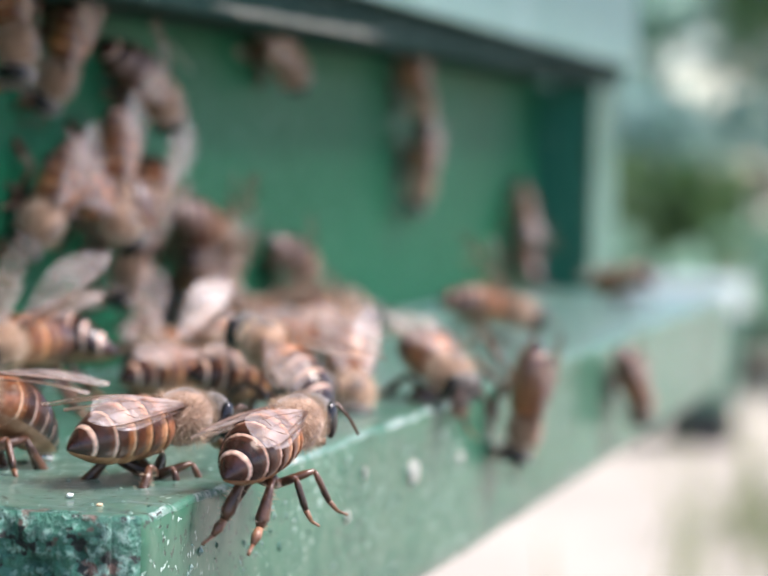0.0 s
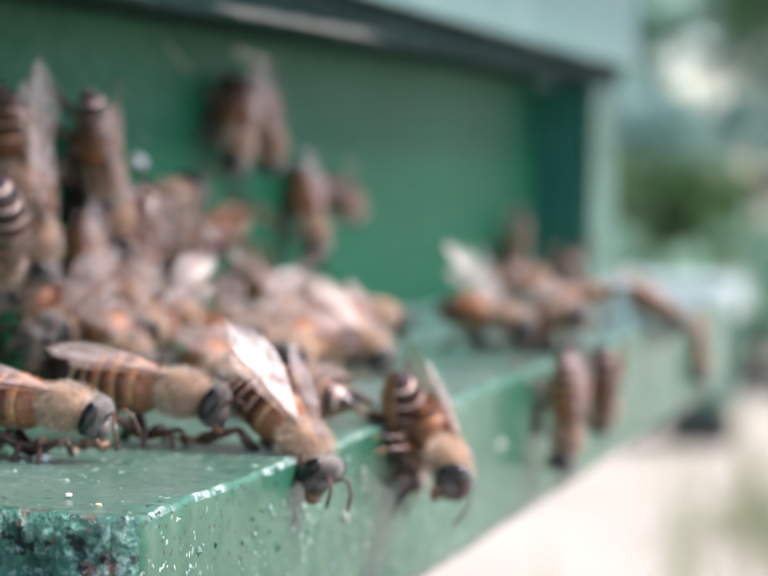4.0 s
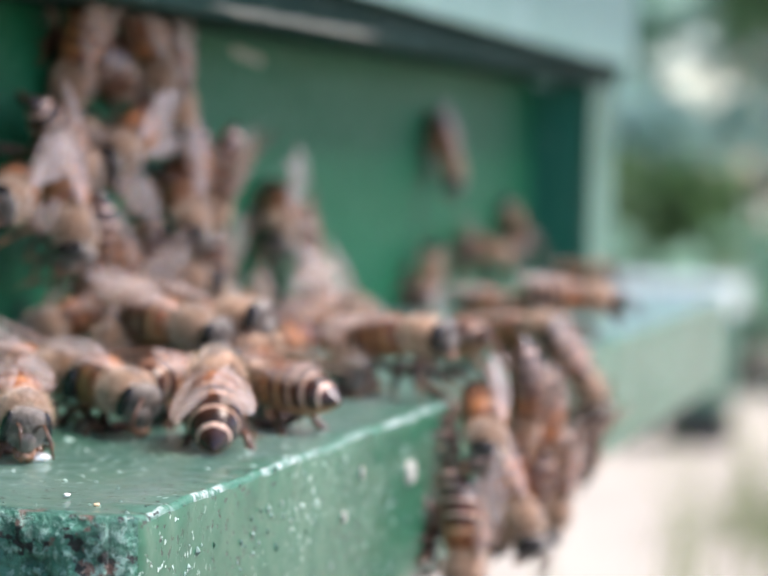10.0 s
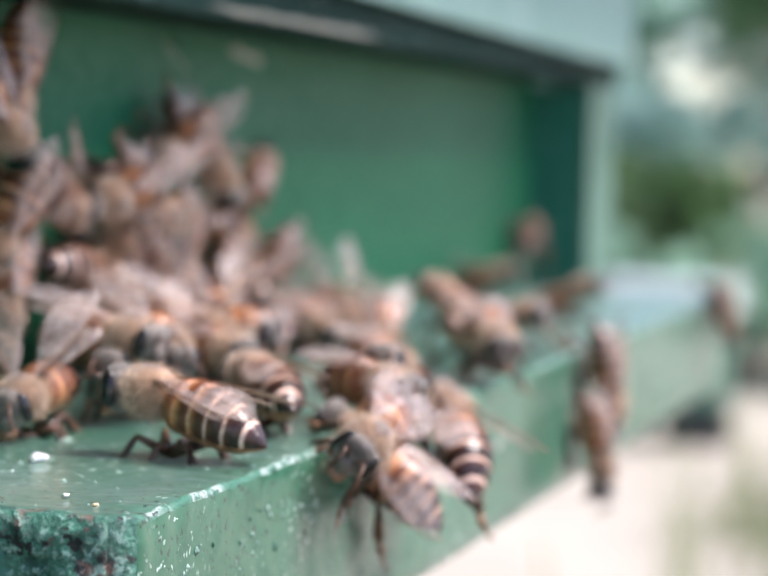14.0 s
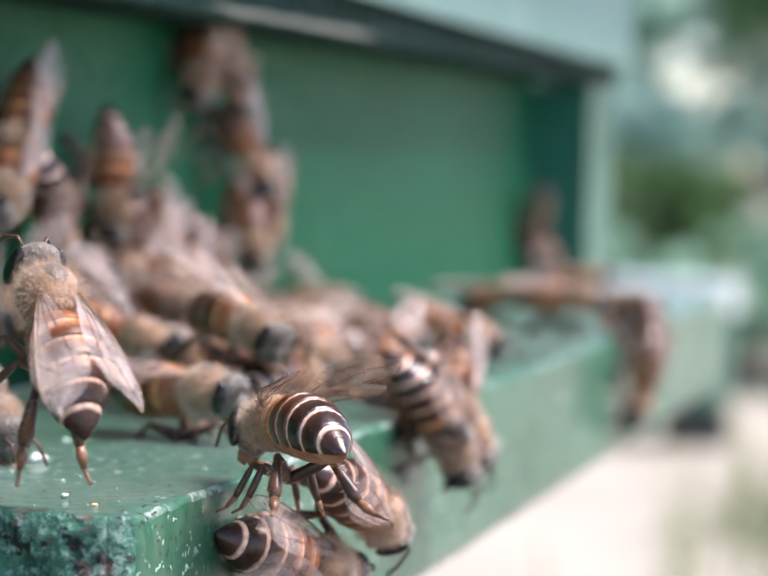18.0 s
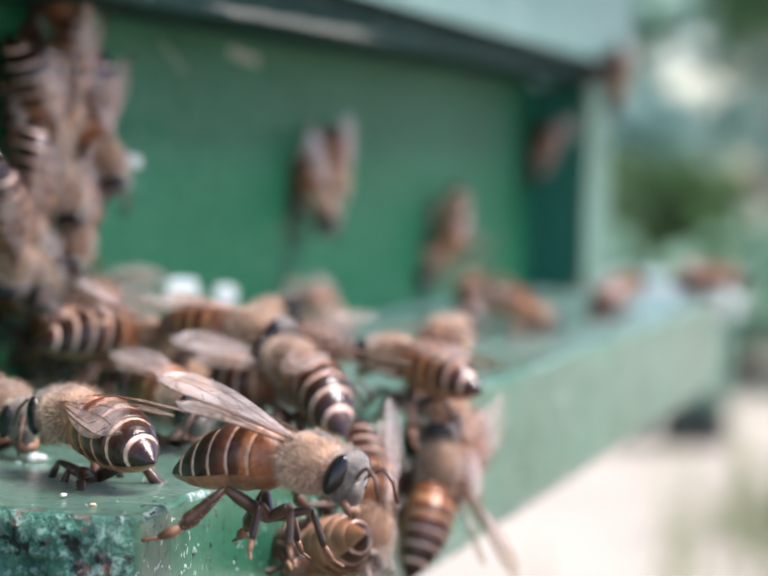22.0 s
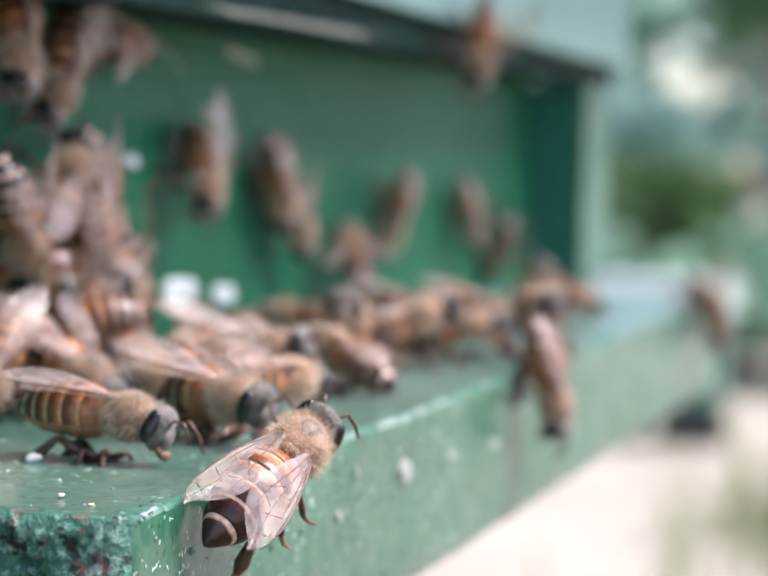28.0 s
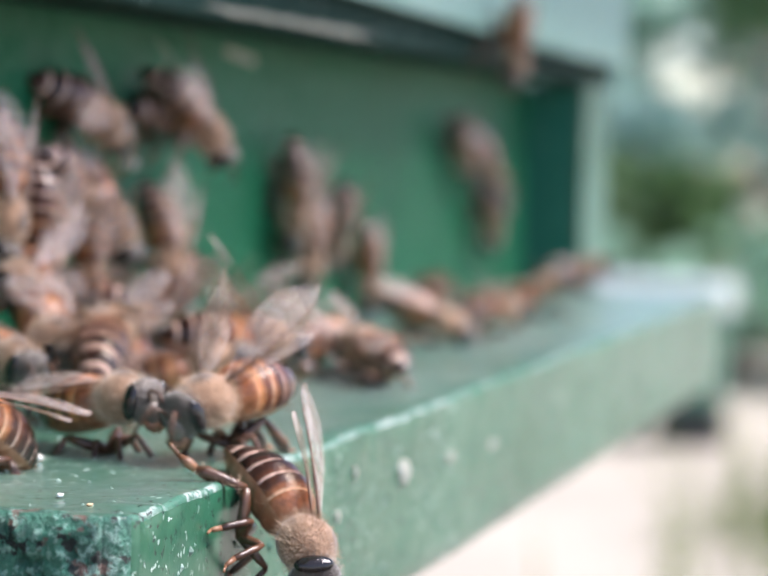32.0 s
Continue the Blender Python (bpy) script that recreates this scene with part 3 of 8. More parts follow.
def scaled(bm):
    """From millimetres to metres."""
    bmesh.ops.transform(bm, matrix=Matrix.Scale(MM, 4), verts=bm.verts)
    return bm


def make_bee(kind, droop, variant, label):
    rnd = random.Random(40 + variant)
    bee = tagged(new("honey_bee"), label, "bee", "honey bees on the hive")
    thorax = part("thorax", scaled(ball((2.15, 0, 3.30), (1.95, 1.75, 1.72), (0, -8, 0), 18, 12)), FUR_TAN, bee, "grey-brown thorax with pale fur")
    tagged(part("fur", fuzz([((2.15, 0, 3.30), (1.92, 1.72, 1.68), -0.85)], 2700, 0.62, 3, top=0.80), HAIR, thorax, smooth=False), kind="stuff")
    part("scutum", scaled(ball((2.35, 0, 3.72), (1.45, 1.28, 1.36), (0, -6, 0), 16, 10)), SCUTUM, thorax, "bare grey-brown patch on the back")
    part("scutellum", scaled(ball((0.95, 0, 4.05), (0.55, 0.85, 0.62), (0, -30, 0), 12, 8)), FUR_TAN, thorax)
    tagged(part("fur", fuzz([((2.35, 0, 3.75), (1.45, 1.28, 1.34), 0.1)], 420, 0.26, 8, 0.9), HAIR, thorax, smooth=False), kind="stuff")
    head = part("head", scaled(ball((4.50, 0, 2.85), (0.88, 1.60, 1.60), (0, 18, 0), 18, 12)), FUR_FACE, bee, "dark greyish hairy head")
    for v in head.data.vertices:
        if v.co.z < 2.6 * MM:
            v.co.y *= 1 - 0.26 * (2.6 - v.co.z / MM)
            v.co.x += 0.12 * (2.6 * MM - v.co.z)
    tagged(part("fur", fuzz([((4.46, 0, 2.95), (0.92, 1.30, 1.58), -0.35)], 520, 0.32, 4, 0.0), HAIR_PALE, head, smooth=False), kind="stuff")
    part("clypeus", scaled(ball((5.12, 0, 2.05), (0.40, 0.68, 0.80), (0, 14, 0), 12, 8)), CLYPEUS, head, "smooth grey-brown face plate")
    part("labrum", scaled(ball((5.18, 0, 1.22), (0.26, 0.46, 0.26), (0, 10, 0), 10, 7)), LABRUM, head)
    for side in (1, -1):
        part("eye", scaled(ball((4.55, 1.26 * side, 2.98), (0.58, 0.42, 1.16), (8 * side, 16, 0), 14, 10)), EYE_BLACK, head, "glossy black compound eye")
        bm = bmesh.new()
        sway = rnd.uniform(-0.5, 0.5)
        pts = [(5.15, 0.30 * side, 2.75), (5.75, 0.62 * side, 3.35), (6.15, 0.85 * side, 3.55), (6.75, (1.15 + sway) * side, 2.85 - sway), (7.15, (1.35 + 1.6 * sway) * side, 1.75 - sway)]
        tube(bm, [Vector(p) * MM for p in pts], [0.12 * MM, 0.10 * MM, 0.11 * MM, 0.12 * MM, 0.10 * MM], 6)
        part("antenna", bm, LEG, head)
        bm = bmesh.new()
        tube(bm, [Vector(p) * MM for p in ((4.85, 0.52 * side, 1.65), (5.15, 0.48 * side, 1.15), (5.2, 0.1 * side, 0.85))], [0.27 * MM, 0.21 * MM, 0.1 * MM], 6)
        part("mandible", bm, LEG_AMBER, head)
    coats = COATS[variant]
    abdomen = part("abdomen", tergite(0, droop), [coats[0], STERNITE], bee, ("banded dark brown and amber abdomen", "dark brown abdomen with cream bands", "orange-brown abdomen with pale bands")[variant])
    for i in range(1, 6):
        part("tergite", tergite(i, droop), [coats[i], STERNITE], abdomen)
    tagged(part("fur", fuzz([((-0.9, 0, 3.25), (1.75, 1.85, 1.80), -0.9)], 480, 0.40, 5, 1.6), HAIR, abdomen, smooth=False), kind="stuff")
    for side in (1, -1):
        extra = rnd.uniform(-4, 7)
        for fore in (True, False):
            skin, veins = wing(*((8.7, 3.1) if fore else (6.3, 2.3)), fore, side)
            w = part("forewing" if fore else "hindwing", skin, MEMBRANE, bee, "clear smoky veined wing" if fore else "")
            w.matrix_local = wing_pose(kind, fore, side, extra)
            part("vein", veins, VEIN, w)
        for i in range(3):
            bm, hip = leg(i, side)
            o = part(("front_leg", "middle_leg", "hind_leg")[i], bm, [LEG, LEG_AMBER, HAIR], bee)
            o.matrix_local = Matrix.Translation(hip * MM)
    return bee


BEE_COATS = ("brown honey bee with amber and cream bands", "dark honey bee with narrow cream bands", "orange-brown honey bee with pale bands")
BEE_WINGS = {"folded": "and folded clear wings", "ajar": "and half-open clear wings", "raised": "fanning with raised wings", "flying": "and spread blurred wings"}
PROTO = {(k, v): make_bee(k, d + (0.0, 0.5, -0.3)[v], v, BEE_COATS[v] + " " + BEE_WINGS[k]) for k, d in (("folded", 0.9), ("ajar", 1.4), ("raised", 0.6), ("flying", 1.2)) for v in range(3)}


# ---- distance ----
def neighbour():
    """A second pale hive on legs, added a few steps beyond the board."""
    h = tagged(new("beehive"), "added far pale green beehive on short legs dark as shade", "beehive")
    part("floor_box", block(2.55, 2.66, -0.52, -0.268, 0.035, 0.148, 0.004), PAINT_PALE_GREEN, h, "", False)
    # slab added on top; its white holds the brightness of a sky-lit face
    part("lit_top", block(2.53, 2.68, -0.53, -0.258, 0.1485, 0.186, 0.006), LIT_TOP_WHITE, h, "added top slab, white for the light on it", False)
    # the legs' dark colour stands for the shade beneath the box
    for y in (-0.50, -0.34):
        for a in (2.56,):
            part("leg", block(a, a + 0.07, y, y + 0.08, -0.02, 0.0345, 0.003), DARK_WOOD, h, "", False)


neighbour()


def leaf_cloud(bm, centre, spread, count, size, rnd):
    for _ in range(count):
        c = Vector(centre) + Vector((rnd.gauss(0, spread[0]), rnd.gauss(0, spread[1]), rnd.gauss(0, spread[2])))
        c.z = max(0.04, c.z)
        d = Vector((rnd.gauss(0, 1), rnd.gauss(0, 1), rnd.gauss(-0.3, 0.6))).normalized()
        side = d.cross(Vector((rnd.gauss(0, 0.3), rnd.gauss(0, 0.3), 1))).normalized()
        L = size * rnd.uniform(0.7, 1.3)
        up = side.cross(d) * L * 0.06
        a, b = c - d * L * 0.5, c + d * L * 0.5
        l, r = c + side * L * 0.24 + up, c - side * L * 0.24 + up
        v = [bm.verts.new(p) for p in (a, l, b, r, c)]
        for i, j in ((0, 1), (1, 2), (2, 3), (3, 0)):
            bm.faces.new((v[i], v[j], v[4]))


def shrub(a, y, low, high, wide, material, clumps, label, seed, leaf=0.09, count=24):
    """Stems from one foot, each with clumps of leaves along it."""
    rnd = random.Random(seed)
    s = tagged(new("shrub"), label, "shrub", "shrubs behind the hive")
    stems, leaves = bmesh.new(), bmesh.new()
    for k in range(clumps):
        top = Vector((-a + rnd.gauss(0, 0.15), y + rnd.uniform(-wide, wide), rnd.uniform(low, high)))
        foot = Vector((-a + rnd.gauss(0, 0.03), y + rnd.gauss(0, 0.05), -0.01))
        mid = foot.lerp(top, 0.55) + Vector((rnd.gauss(0, 0.03), rnd.gauss(0, 0.03), 0.03))
        tube(stems, [foot, mid, top], [0.006, 0.004, 0.0015], 5)
        leaf_cloud(leaves, top, (0.06, 0.05, 0.03), count, leaf, rnd)
    part("stem", stems, BARK, s)
    tagged(part("foliage", leaves, material, s, smooth=False), kind="stuff")


def tree(a, y, label, seed):
    """A slim tree: tapering trunk, limbs and a loose crown."""
    rnd = random.Random(seed)
    t = tagged(new("tree"), label, "tree")
    bm = bmesh.new()
    pts = [Vector((-a + 0.01 * math.sin(k * 1.3), y + 0.012 * math.sin(k * 2.1), -0.02 + 0.16 * k)) for k in range(12)]
    tube(bm, pts, [0.046 - 0.0032 * k for k in range(12)], 10)
    part("trunk", bm, BARK_PALE, t)
    leaves = bmesh.new()
    for k in range(14):
        z = rnd.uniform(0.58, 1.6) if k > 5 else rnd.uniform(0.55, 0.72)
        foot = Vector((-a, y, z - 0.08))
        tip = Vector((-a + rnd.gauss(0, 0.15), y - rnd.uniform(0.03, 0.26) * (1 if k % 3 else -1), z + rnd.uniform(0.0, 0.10)))
        bm = bmesh.new()
        tube(bm, [foot, foot.lerp(tip, 0.5) + Vector((0, 0, 0.03)), tip], [0.011, 0.007, 0.003], 6)
        part("limb", bm, BARK_PALE, t)
        leaf_cloud(leaves, tip, (0.07, 0.06, 0.05), 30, 0.085, rnd)
    tagged(part("crown", leaves, LEAF_GREEN, t, smooth=False), kind="stuff")


shrub(3.4, -0.42, 0.07, 0.17, 0.26, LEAF_MINT, 30, "low pale green leafy shrub beside a hive", 11, 0.07, 16)
shrub(3.7, -0.20, 0.05, 0.26, 0.14, LEAF_MINT, 24, "pale green leafy shrub beside the path", 12, 0.08, 14)
shrub(4.0, -0.60, 0.12, 0.31, 0.14, LEAF_DARK, 34, "low dark green leafy shrub", 1, 0.07, 30)
shrub(4.5, -0.62, 0.32, 0.50, 0.30, LEAF_PALE, 26, "pale green leafy shrub in soft light", 2, 0.13, 9)
shrub(5.6, -0.75, 0.40, 0.95, 0.50, LEAF_PALE, 42, "tall pale green leafy shrub", 3, 0.18, 12)
shrub(5.2, 0.5, 0.15, 0.60, 0.60, LEAF_GREEN, 30, "green leafy shrub behind the hives", 4)
shrub(6.4, -0.98, 0.78, 1.05, 0.30, LEAF_PALE, 11, "tall pale green leafy shrub", 6, 0.17, 14)
tree(4.4, -0.385, "slim pale tree with a loose green crown", 7)


def grass():
    rnd = random.Random(9)
    bm = bmesh.new()
    for _ in range(2600):
        a, y = rnd.gauss(2.1, 0.22), rnd.gauss(0.02, 0.17)
        if noise.noise((a * 9, y * 9, 3)) < -0.12:
            continue
        if rnd.random() > max(0.0, min(1.0, (y + 0.62 - 0.22 * a) / 0.10)):
            continue
        h = rnd.uniform(0.04, 0.14)
        b = Vector((-a, y, -0.012))
        lean = Vector((rnd.gauss(0, 0.4), rnd.gauss(0, 0.4), 0)) * h
        w = Vector((rnd.gauss(0, 1), rnd.gauss(0, 1), 0)).normalized() * 0.0022
        v = [bm.verts.new(p) for p in (b - w, b + w, b + lean * 0.4 + w * 0.7 + Vector((0, 0, h * 0.6)), b + lean * 0.4 - w * 0.7 + Vector((0, 0, h * 0.6)), b + lean + Vector((0, 0, h)))]
        bm.faces.new(v[:4])
        bm.faces.new((v[3], v[2], v[4]))
    tagged(part("grass", bm, GRASS, smooth=False), "thin yellow-green grass on the sand", "grass", kind="stuff")


grass()


# ---- what moves ----
# faces: T board, W wall, F board front, R fascia, E astride the front arris of the board, A in the air
SLANT = Vector((0.50, 0.65, 0.57)).normalized()


def stand(face, x, y, z, angle, tilt=0.0, lean=0.0):
    """A bee's pose on a face: feet at (x, y, z) millimetres from the foot of the wall at the board's near end; tilt raises its head."""
    a = radians(angle)
    if face in "TA":
        ahead, up = Vector((-math.cos(a), math.sin(a), 0)), Vector((0, 0, 1))
    elif face == "E":
        up = SLANT
        steep = (Vector((0, 0, 1)) - up * up.z).normalized()
        ahead = steep * math.cos(a) + steep.cross(up) * math.sin(a)
    else:
        ahead, up = Vector((-math.sin(a), 0, math.cos(a))), Vector((0, 1, 0))
    side = up.cross(ahead)
    m = Matrix((ahead, side, up)).transposed().to_4x4()
    return Matrix.Translation((-x * MM, y * MM, TOP + z * MM)) @ m @ pose(0, 0, 0, lean, -tilt, 0)


def between(a, b, k):
    """The way from one pose to the next, on the straight line, turning evenly."""
    q = a.to_quaternion()
    r = b.to_quaternion()
    return Matrix.LocRotScale(a.translation.lerp(b.translation, k), q.slerp(r, k), None)


BEES = []


def roam(kind, *rows, size=1.0):
    """A bee of that kind and its way over the hive: rows of (seconds, face, x, y, z, angle, tilt)."""
    i = len(BEES)
    bee = copy_thing(PROTO[kind, i * 7 % 3], Matrix())
    bee.scale = (size,) * 3
    BEES.append(bee)
    rnd = random.Random(100 + i)
    keys = [(t, stand(*r, 8 * math.sin(3.1 * i + t))) for t, *r in rows]
    path = []
    for (t0, a), (t1, b) in zip(keys, keys[1:]):
        angle = math.degrees(a.to_quaternion().rotation_difference(b.to_quaternion()).angle)
        angle = min(angle, 360 - angle)
        far = (a.translation - b.translation).length
        n = max(1, math.ceil(angle / 70), 2 if t1 - t0 > 1.5 else 1, 3 if far > 0.02 else 1)
        for k in range(n):
            m = between(a, b, k / n)
            if k:
                m = Matrix.Translation((rnd.uniform(-0.6, 0.6) * MM, 0, rnd.uniform(0, 0.5) * MM)) @ m
            path.append((t0 + (t1 - t0) * k / n, m))
    path.append(keys[-1])
    walk(bee, path)
    bee.scale = (size,) * 3
    step_legs(bee, path, rnd)
    return bee


def fly(*rows):
    """A bee that waits on the roof, crosses the view and comes back; its wings beat while it is in the air."""
    bee = copy_thing(PROTO["flying", 0], Matrix())
    keys = [(t, stand(*r)) for t, *r in rows]
    path = []
    for (t0, a), (t1, b) in zip(keys, keys[1:]):
        angle = math.degrees(a.to_quaternion().rotation_difference(b.to_quaternion()).angle)
        n = max(1, math.ceil(min(angle, 360 - angle) / 70))
        path += [(t0 + (t1 - t0) * k / n, between(a, b, k / n)) for k in range(n)]
    walk(bee, path + [keys[-1]])
    start, stop = rows[1][0], rows[-2][0]
    for o in bee.children:
        if "wing" in o.name:
            rest = o.matrix_local.copy()
            beats = [(0.0, rest)]
            k = 0
            while start + k * 0.0667 < stop:
                beats.append((start + k * 0.0667, rest @ pose(0, 0, 0, 0, 38 if k % 2 else -22, 0)))
                k += 1
            walk(o, beats + [(stop + 0.1, rest), (32.0, rest)] if stop < 31.8 else beats)


def step_legs(bee, path, rnd):
    """Legs swing in two sets of three, wider where the bee walks faster."""
    legs = [o for o in bee.children if "_leg" in o.name]
    phase, beat = rnd.random() * 6.28, rnd.uniform(4.5, 6.5)
    pace = []
    for (t0, a), (t1, b) in zip(path, path[1:]):
        pace.append((t0, (a.translation - b.translation).length / max(0.05, t1 - t0)))
    ts, vs = [p[0] for p in pace], [p[1] for p in pace]
    for n, o in enumerate(legs):
        rest = o.matrix_local.copy()
        rows = []
        for k in range(107):
            t = min(32.0, k * 0.302)
            swing = (5 + 16 * min(1, float(np.interp(t, ts, vs)) / 0.02)) * math.sin(beat * t + phase + math.pi * (n % 2))
            rows.append((t, rest @ pose(0, 0, 0, 0, 0, swing)))
        walk(o, rows)


def motions():
    roam("folded", (0, 'W', 66.4, 0, 32.2, -173, -16), (1, 'W', 75.8, 0, 26.1, 144, 2), (2, 'W', 66.5, 1.7, 20.4, -135, -8), (3, 'W', 71.9, 1.8, 22.3, 166, -1), (6, 'W', 68.4, 2, 21.4, 131, -13), (7, 'W', 68.8, 1.9, 19.1, 174, -4), (8, 'W', 71.7, 0.1, 17.1, 177, 0), (9, 'W', 72.3, 2.8, 23.7, -174, -1), (10, 'W', 75.2, 3.2, 23.8, -117, -2), (11, 'W', 84.4, 3, 24.5, -149, -3), (12, 'W', 79.9, 1.9, 17.1, -162, 25), (13, 'W', 78.3, 1, 13.3, 154, -4), (14, 'T', 114.2, 4, 5.7, -36, 18), (17, 'T', 114.7, 5.2, 1, 131, -3), (18, 'T', 115.9, 3.9, 1, 144, 5), (19, 'W', -45, 0, 10, 90, 0), (20, 'W', -45, 0, 10, 90, 0), (21, 'W', -45, 0, 10, 90, 0), (22, 'W', -45, 0, 10, 90, 0), (23, 'W', -45, 0, 10, 90, 0), (24, 'W', -45, 0, 10, 90, 0), (25, 'W', -45, 0, 10, 90, 0), (28, 'W', -45, 0, 10, 90, 0), (29, 'W', 225.3, 0, 23.3, 178, 0), (30, 'W', 221.6, 0, 28.8, 178, 18), (31, 'W', 218.8, 0, 27.2, -159, -6), (32, 'W', 222.4, 0, 24.9, 140, -3), size=1.08)
    roam("ajar", (0, 'W', 86.8, 0, 28.7, 126, 10), (1, 'W', 95.9, 0, 34, 74, 7), (2, 'W', 87.1, 0, 26, 174, 20), (3, 'W', 79.2, 2, 12.8, -150, -21), (6, 'W', 76.1, 3.4, 13.4, -153, -6), (7, 'W', 73.1, 3.1, 14.4, -136, 10), (8, 'W', 78.6, 2.8, 16.7, -175, -14), (9, 'W', 80.2, 2.2, 18.1, -179, -29), (10, 'W', 74.5, 0.4, 21.4, -63, -15), (11, 'W', 78.9, 2.7, 19.1, -175, -15), (12, 'W', 67.8, 2.5, 16.8, -136, 32), (13, 'W', 65.8, 0.9, 20.9, -124, 1), (14, 'W', 75, 3.4, 19.1, -103, -16), (17, 'W', 69, 2.1, 21.4, -143, 14), (18, 'W', 64.9, 0.1, 16.8, 151, -8), (19, 'W', 62.5, 1.6, 22.2, 149, 1), (20, 'W', 66.8, 0.6, 24.5, 175, 30), (21, 'W', 63.8, 0, 25.8, -177, 31), (22, 'W', 62.8, 0, 25.3, 161, 6), (23, 'W', 55.4, 3.1, 22.6, -122, 27), (24, 'W', 68.5, 0.5, 22.7, -95, -13), (25, 'W', 62.5, 1.8, 22.6, -173, 25), (28, 'W', 63.5, 2, 18.6, 33, 4), (29, 'W', 64.3, 0.2, 15.9, 131, 14), (30, 'W', 64.4, 1.7, 12.3, 165, 32), (31, 'W', 69.3, 2, 15.4, -12, 32), (32, 'W', 74.6, 0, 25.6, 116, 13), size=1.16)
    roam("folded", (0, 'W', 127.5, 0, 34, 118, 6), (1, 'W', 171.5, 0, 34, 172, -15), (2, 'W', 167.5, 0, 26.8, -167, -11), (3, 'W', 128.6, 0, 25.3, 135, 18), (6, 'W', 107.2, 0, 26, 160, -32), (7, 'W', 110.6, 1.2, 18.9, 113, 32), (8, 'W', 91.4, 0, 28.1, 125, 5), (9, 'W', 88.7, 0, 31, 169, -9), (10, 'W', 87.4, 0, 32, 157, 12), (11, 'W', 88.8, 0, 32.5, 149, 22), (12, 'W', 68.5, 2.6, 21.4, 161, 24), (13, 'W', 76.4, 1, 20.4, 156, 7), (14, 'T', 122.8, 11.1, 0, 52, -8), (17, 'W', -23, 0, 10, 50, 0), (18, 'T', 128.9, 4.7, 0, -70, -1), (19, 'W', -23, 0, 10, 50, 0), (20, 'W', -23, 0, 10, 50, 0), (21, 'W', -23, 0, 10, 50, 0), (22, 'W', -23, 0, 10, 50, 0), (23, 'W', -23, 0, 10, 50, 0), (24, 'T', 63.7, 34.5, 0, 120, 5), (25, 'E', 52.2, 39.6, 1.4, 8, -31), (28, 'W', -23, 0, 10, 50, 0), (29, 'W', 223.6, 0, 8.3, -172, 1), (30, 'W', -23, 0, 10, 50, 0), (31, 'T', 58.9, 23.2, 0, -172, 8), (32, 'T', 26.8, 26.5, 0.2, 119, 10), size=1.14)
    roam("folded", (0, 'W', 63.4, 0.2, 18.1, -143, -10), (1, 'W', 58, 3.3, 12.1, 151, 5), (2, 'W', 60.6, 0.7, 11.1, -151, 6), (3, 'W', 57.1, 2.8, 15.6, 168, 16), (6, 'W', 54.5, 0.7, 15.6, -121, 6), (7, 'T', 0.1, 29.5, -0.1, 129, -6), (8, 'T', 53.8, 4, 8.2, 148, -8), (9, 'T', 53.8, 4, 10.8, 169, 21), (10, 'W', 65.7, 1, 22.5, 127, 3), (11, 'W', 67.3, 1, 22, 146, 8), (12, 'W', -12, 0, 10, 113, 0), (13, 'W', -12, 0, 10, 113, 0), (14, 'E', 49.6, 38.4, -4, -34, 0), (17, 'W', -12, 0, 10, 113, 0), (18, 'W', 280, 0, 6.5, 124, 18), (19, 'W', 280, 0, 9.6, 116, 18), (20, 'T', 246.1, 36.2, 1.2, 55, 1), (21, 'T', 241.3, 20.6, 0, 98, 7), (22, 'T', 257, 38.1, 0, 56, -2), (23, 'F', 245.7, 39.2, -7.4, 173, 12), (24, 'F', 249.9, 39.2, -1.5, -165, 23), (25, 'W', -12, 0, 10, 113, 0), (28, 'W', -12, 0, 10, 113, 0), (29, 'T', 190, 21.5, 0, 48, -18), (30, 'T', 192, 24, 0, 51, 12), (31, 'T', 210.8, 7.6, 0, 13, -27), (32, 'T', 180.7, 10.2, 0, -8, -8), size=1.15)
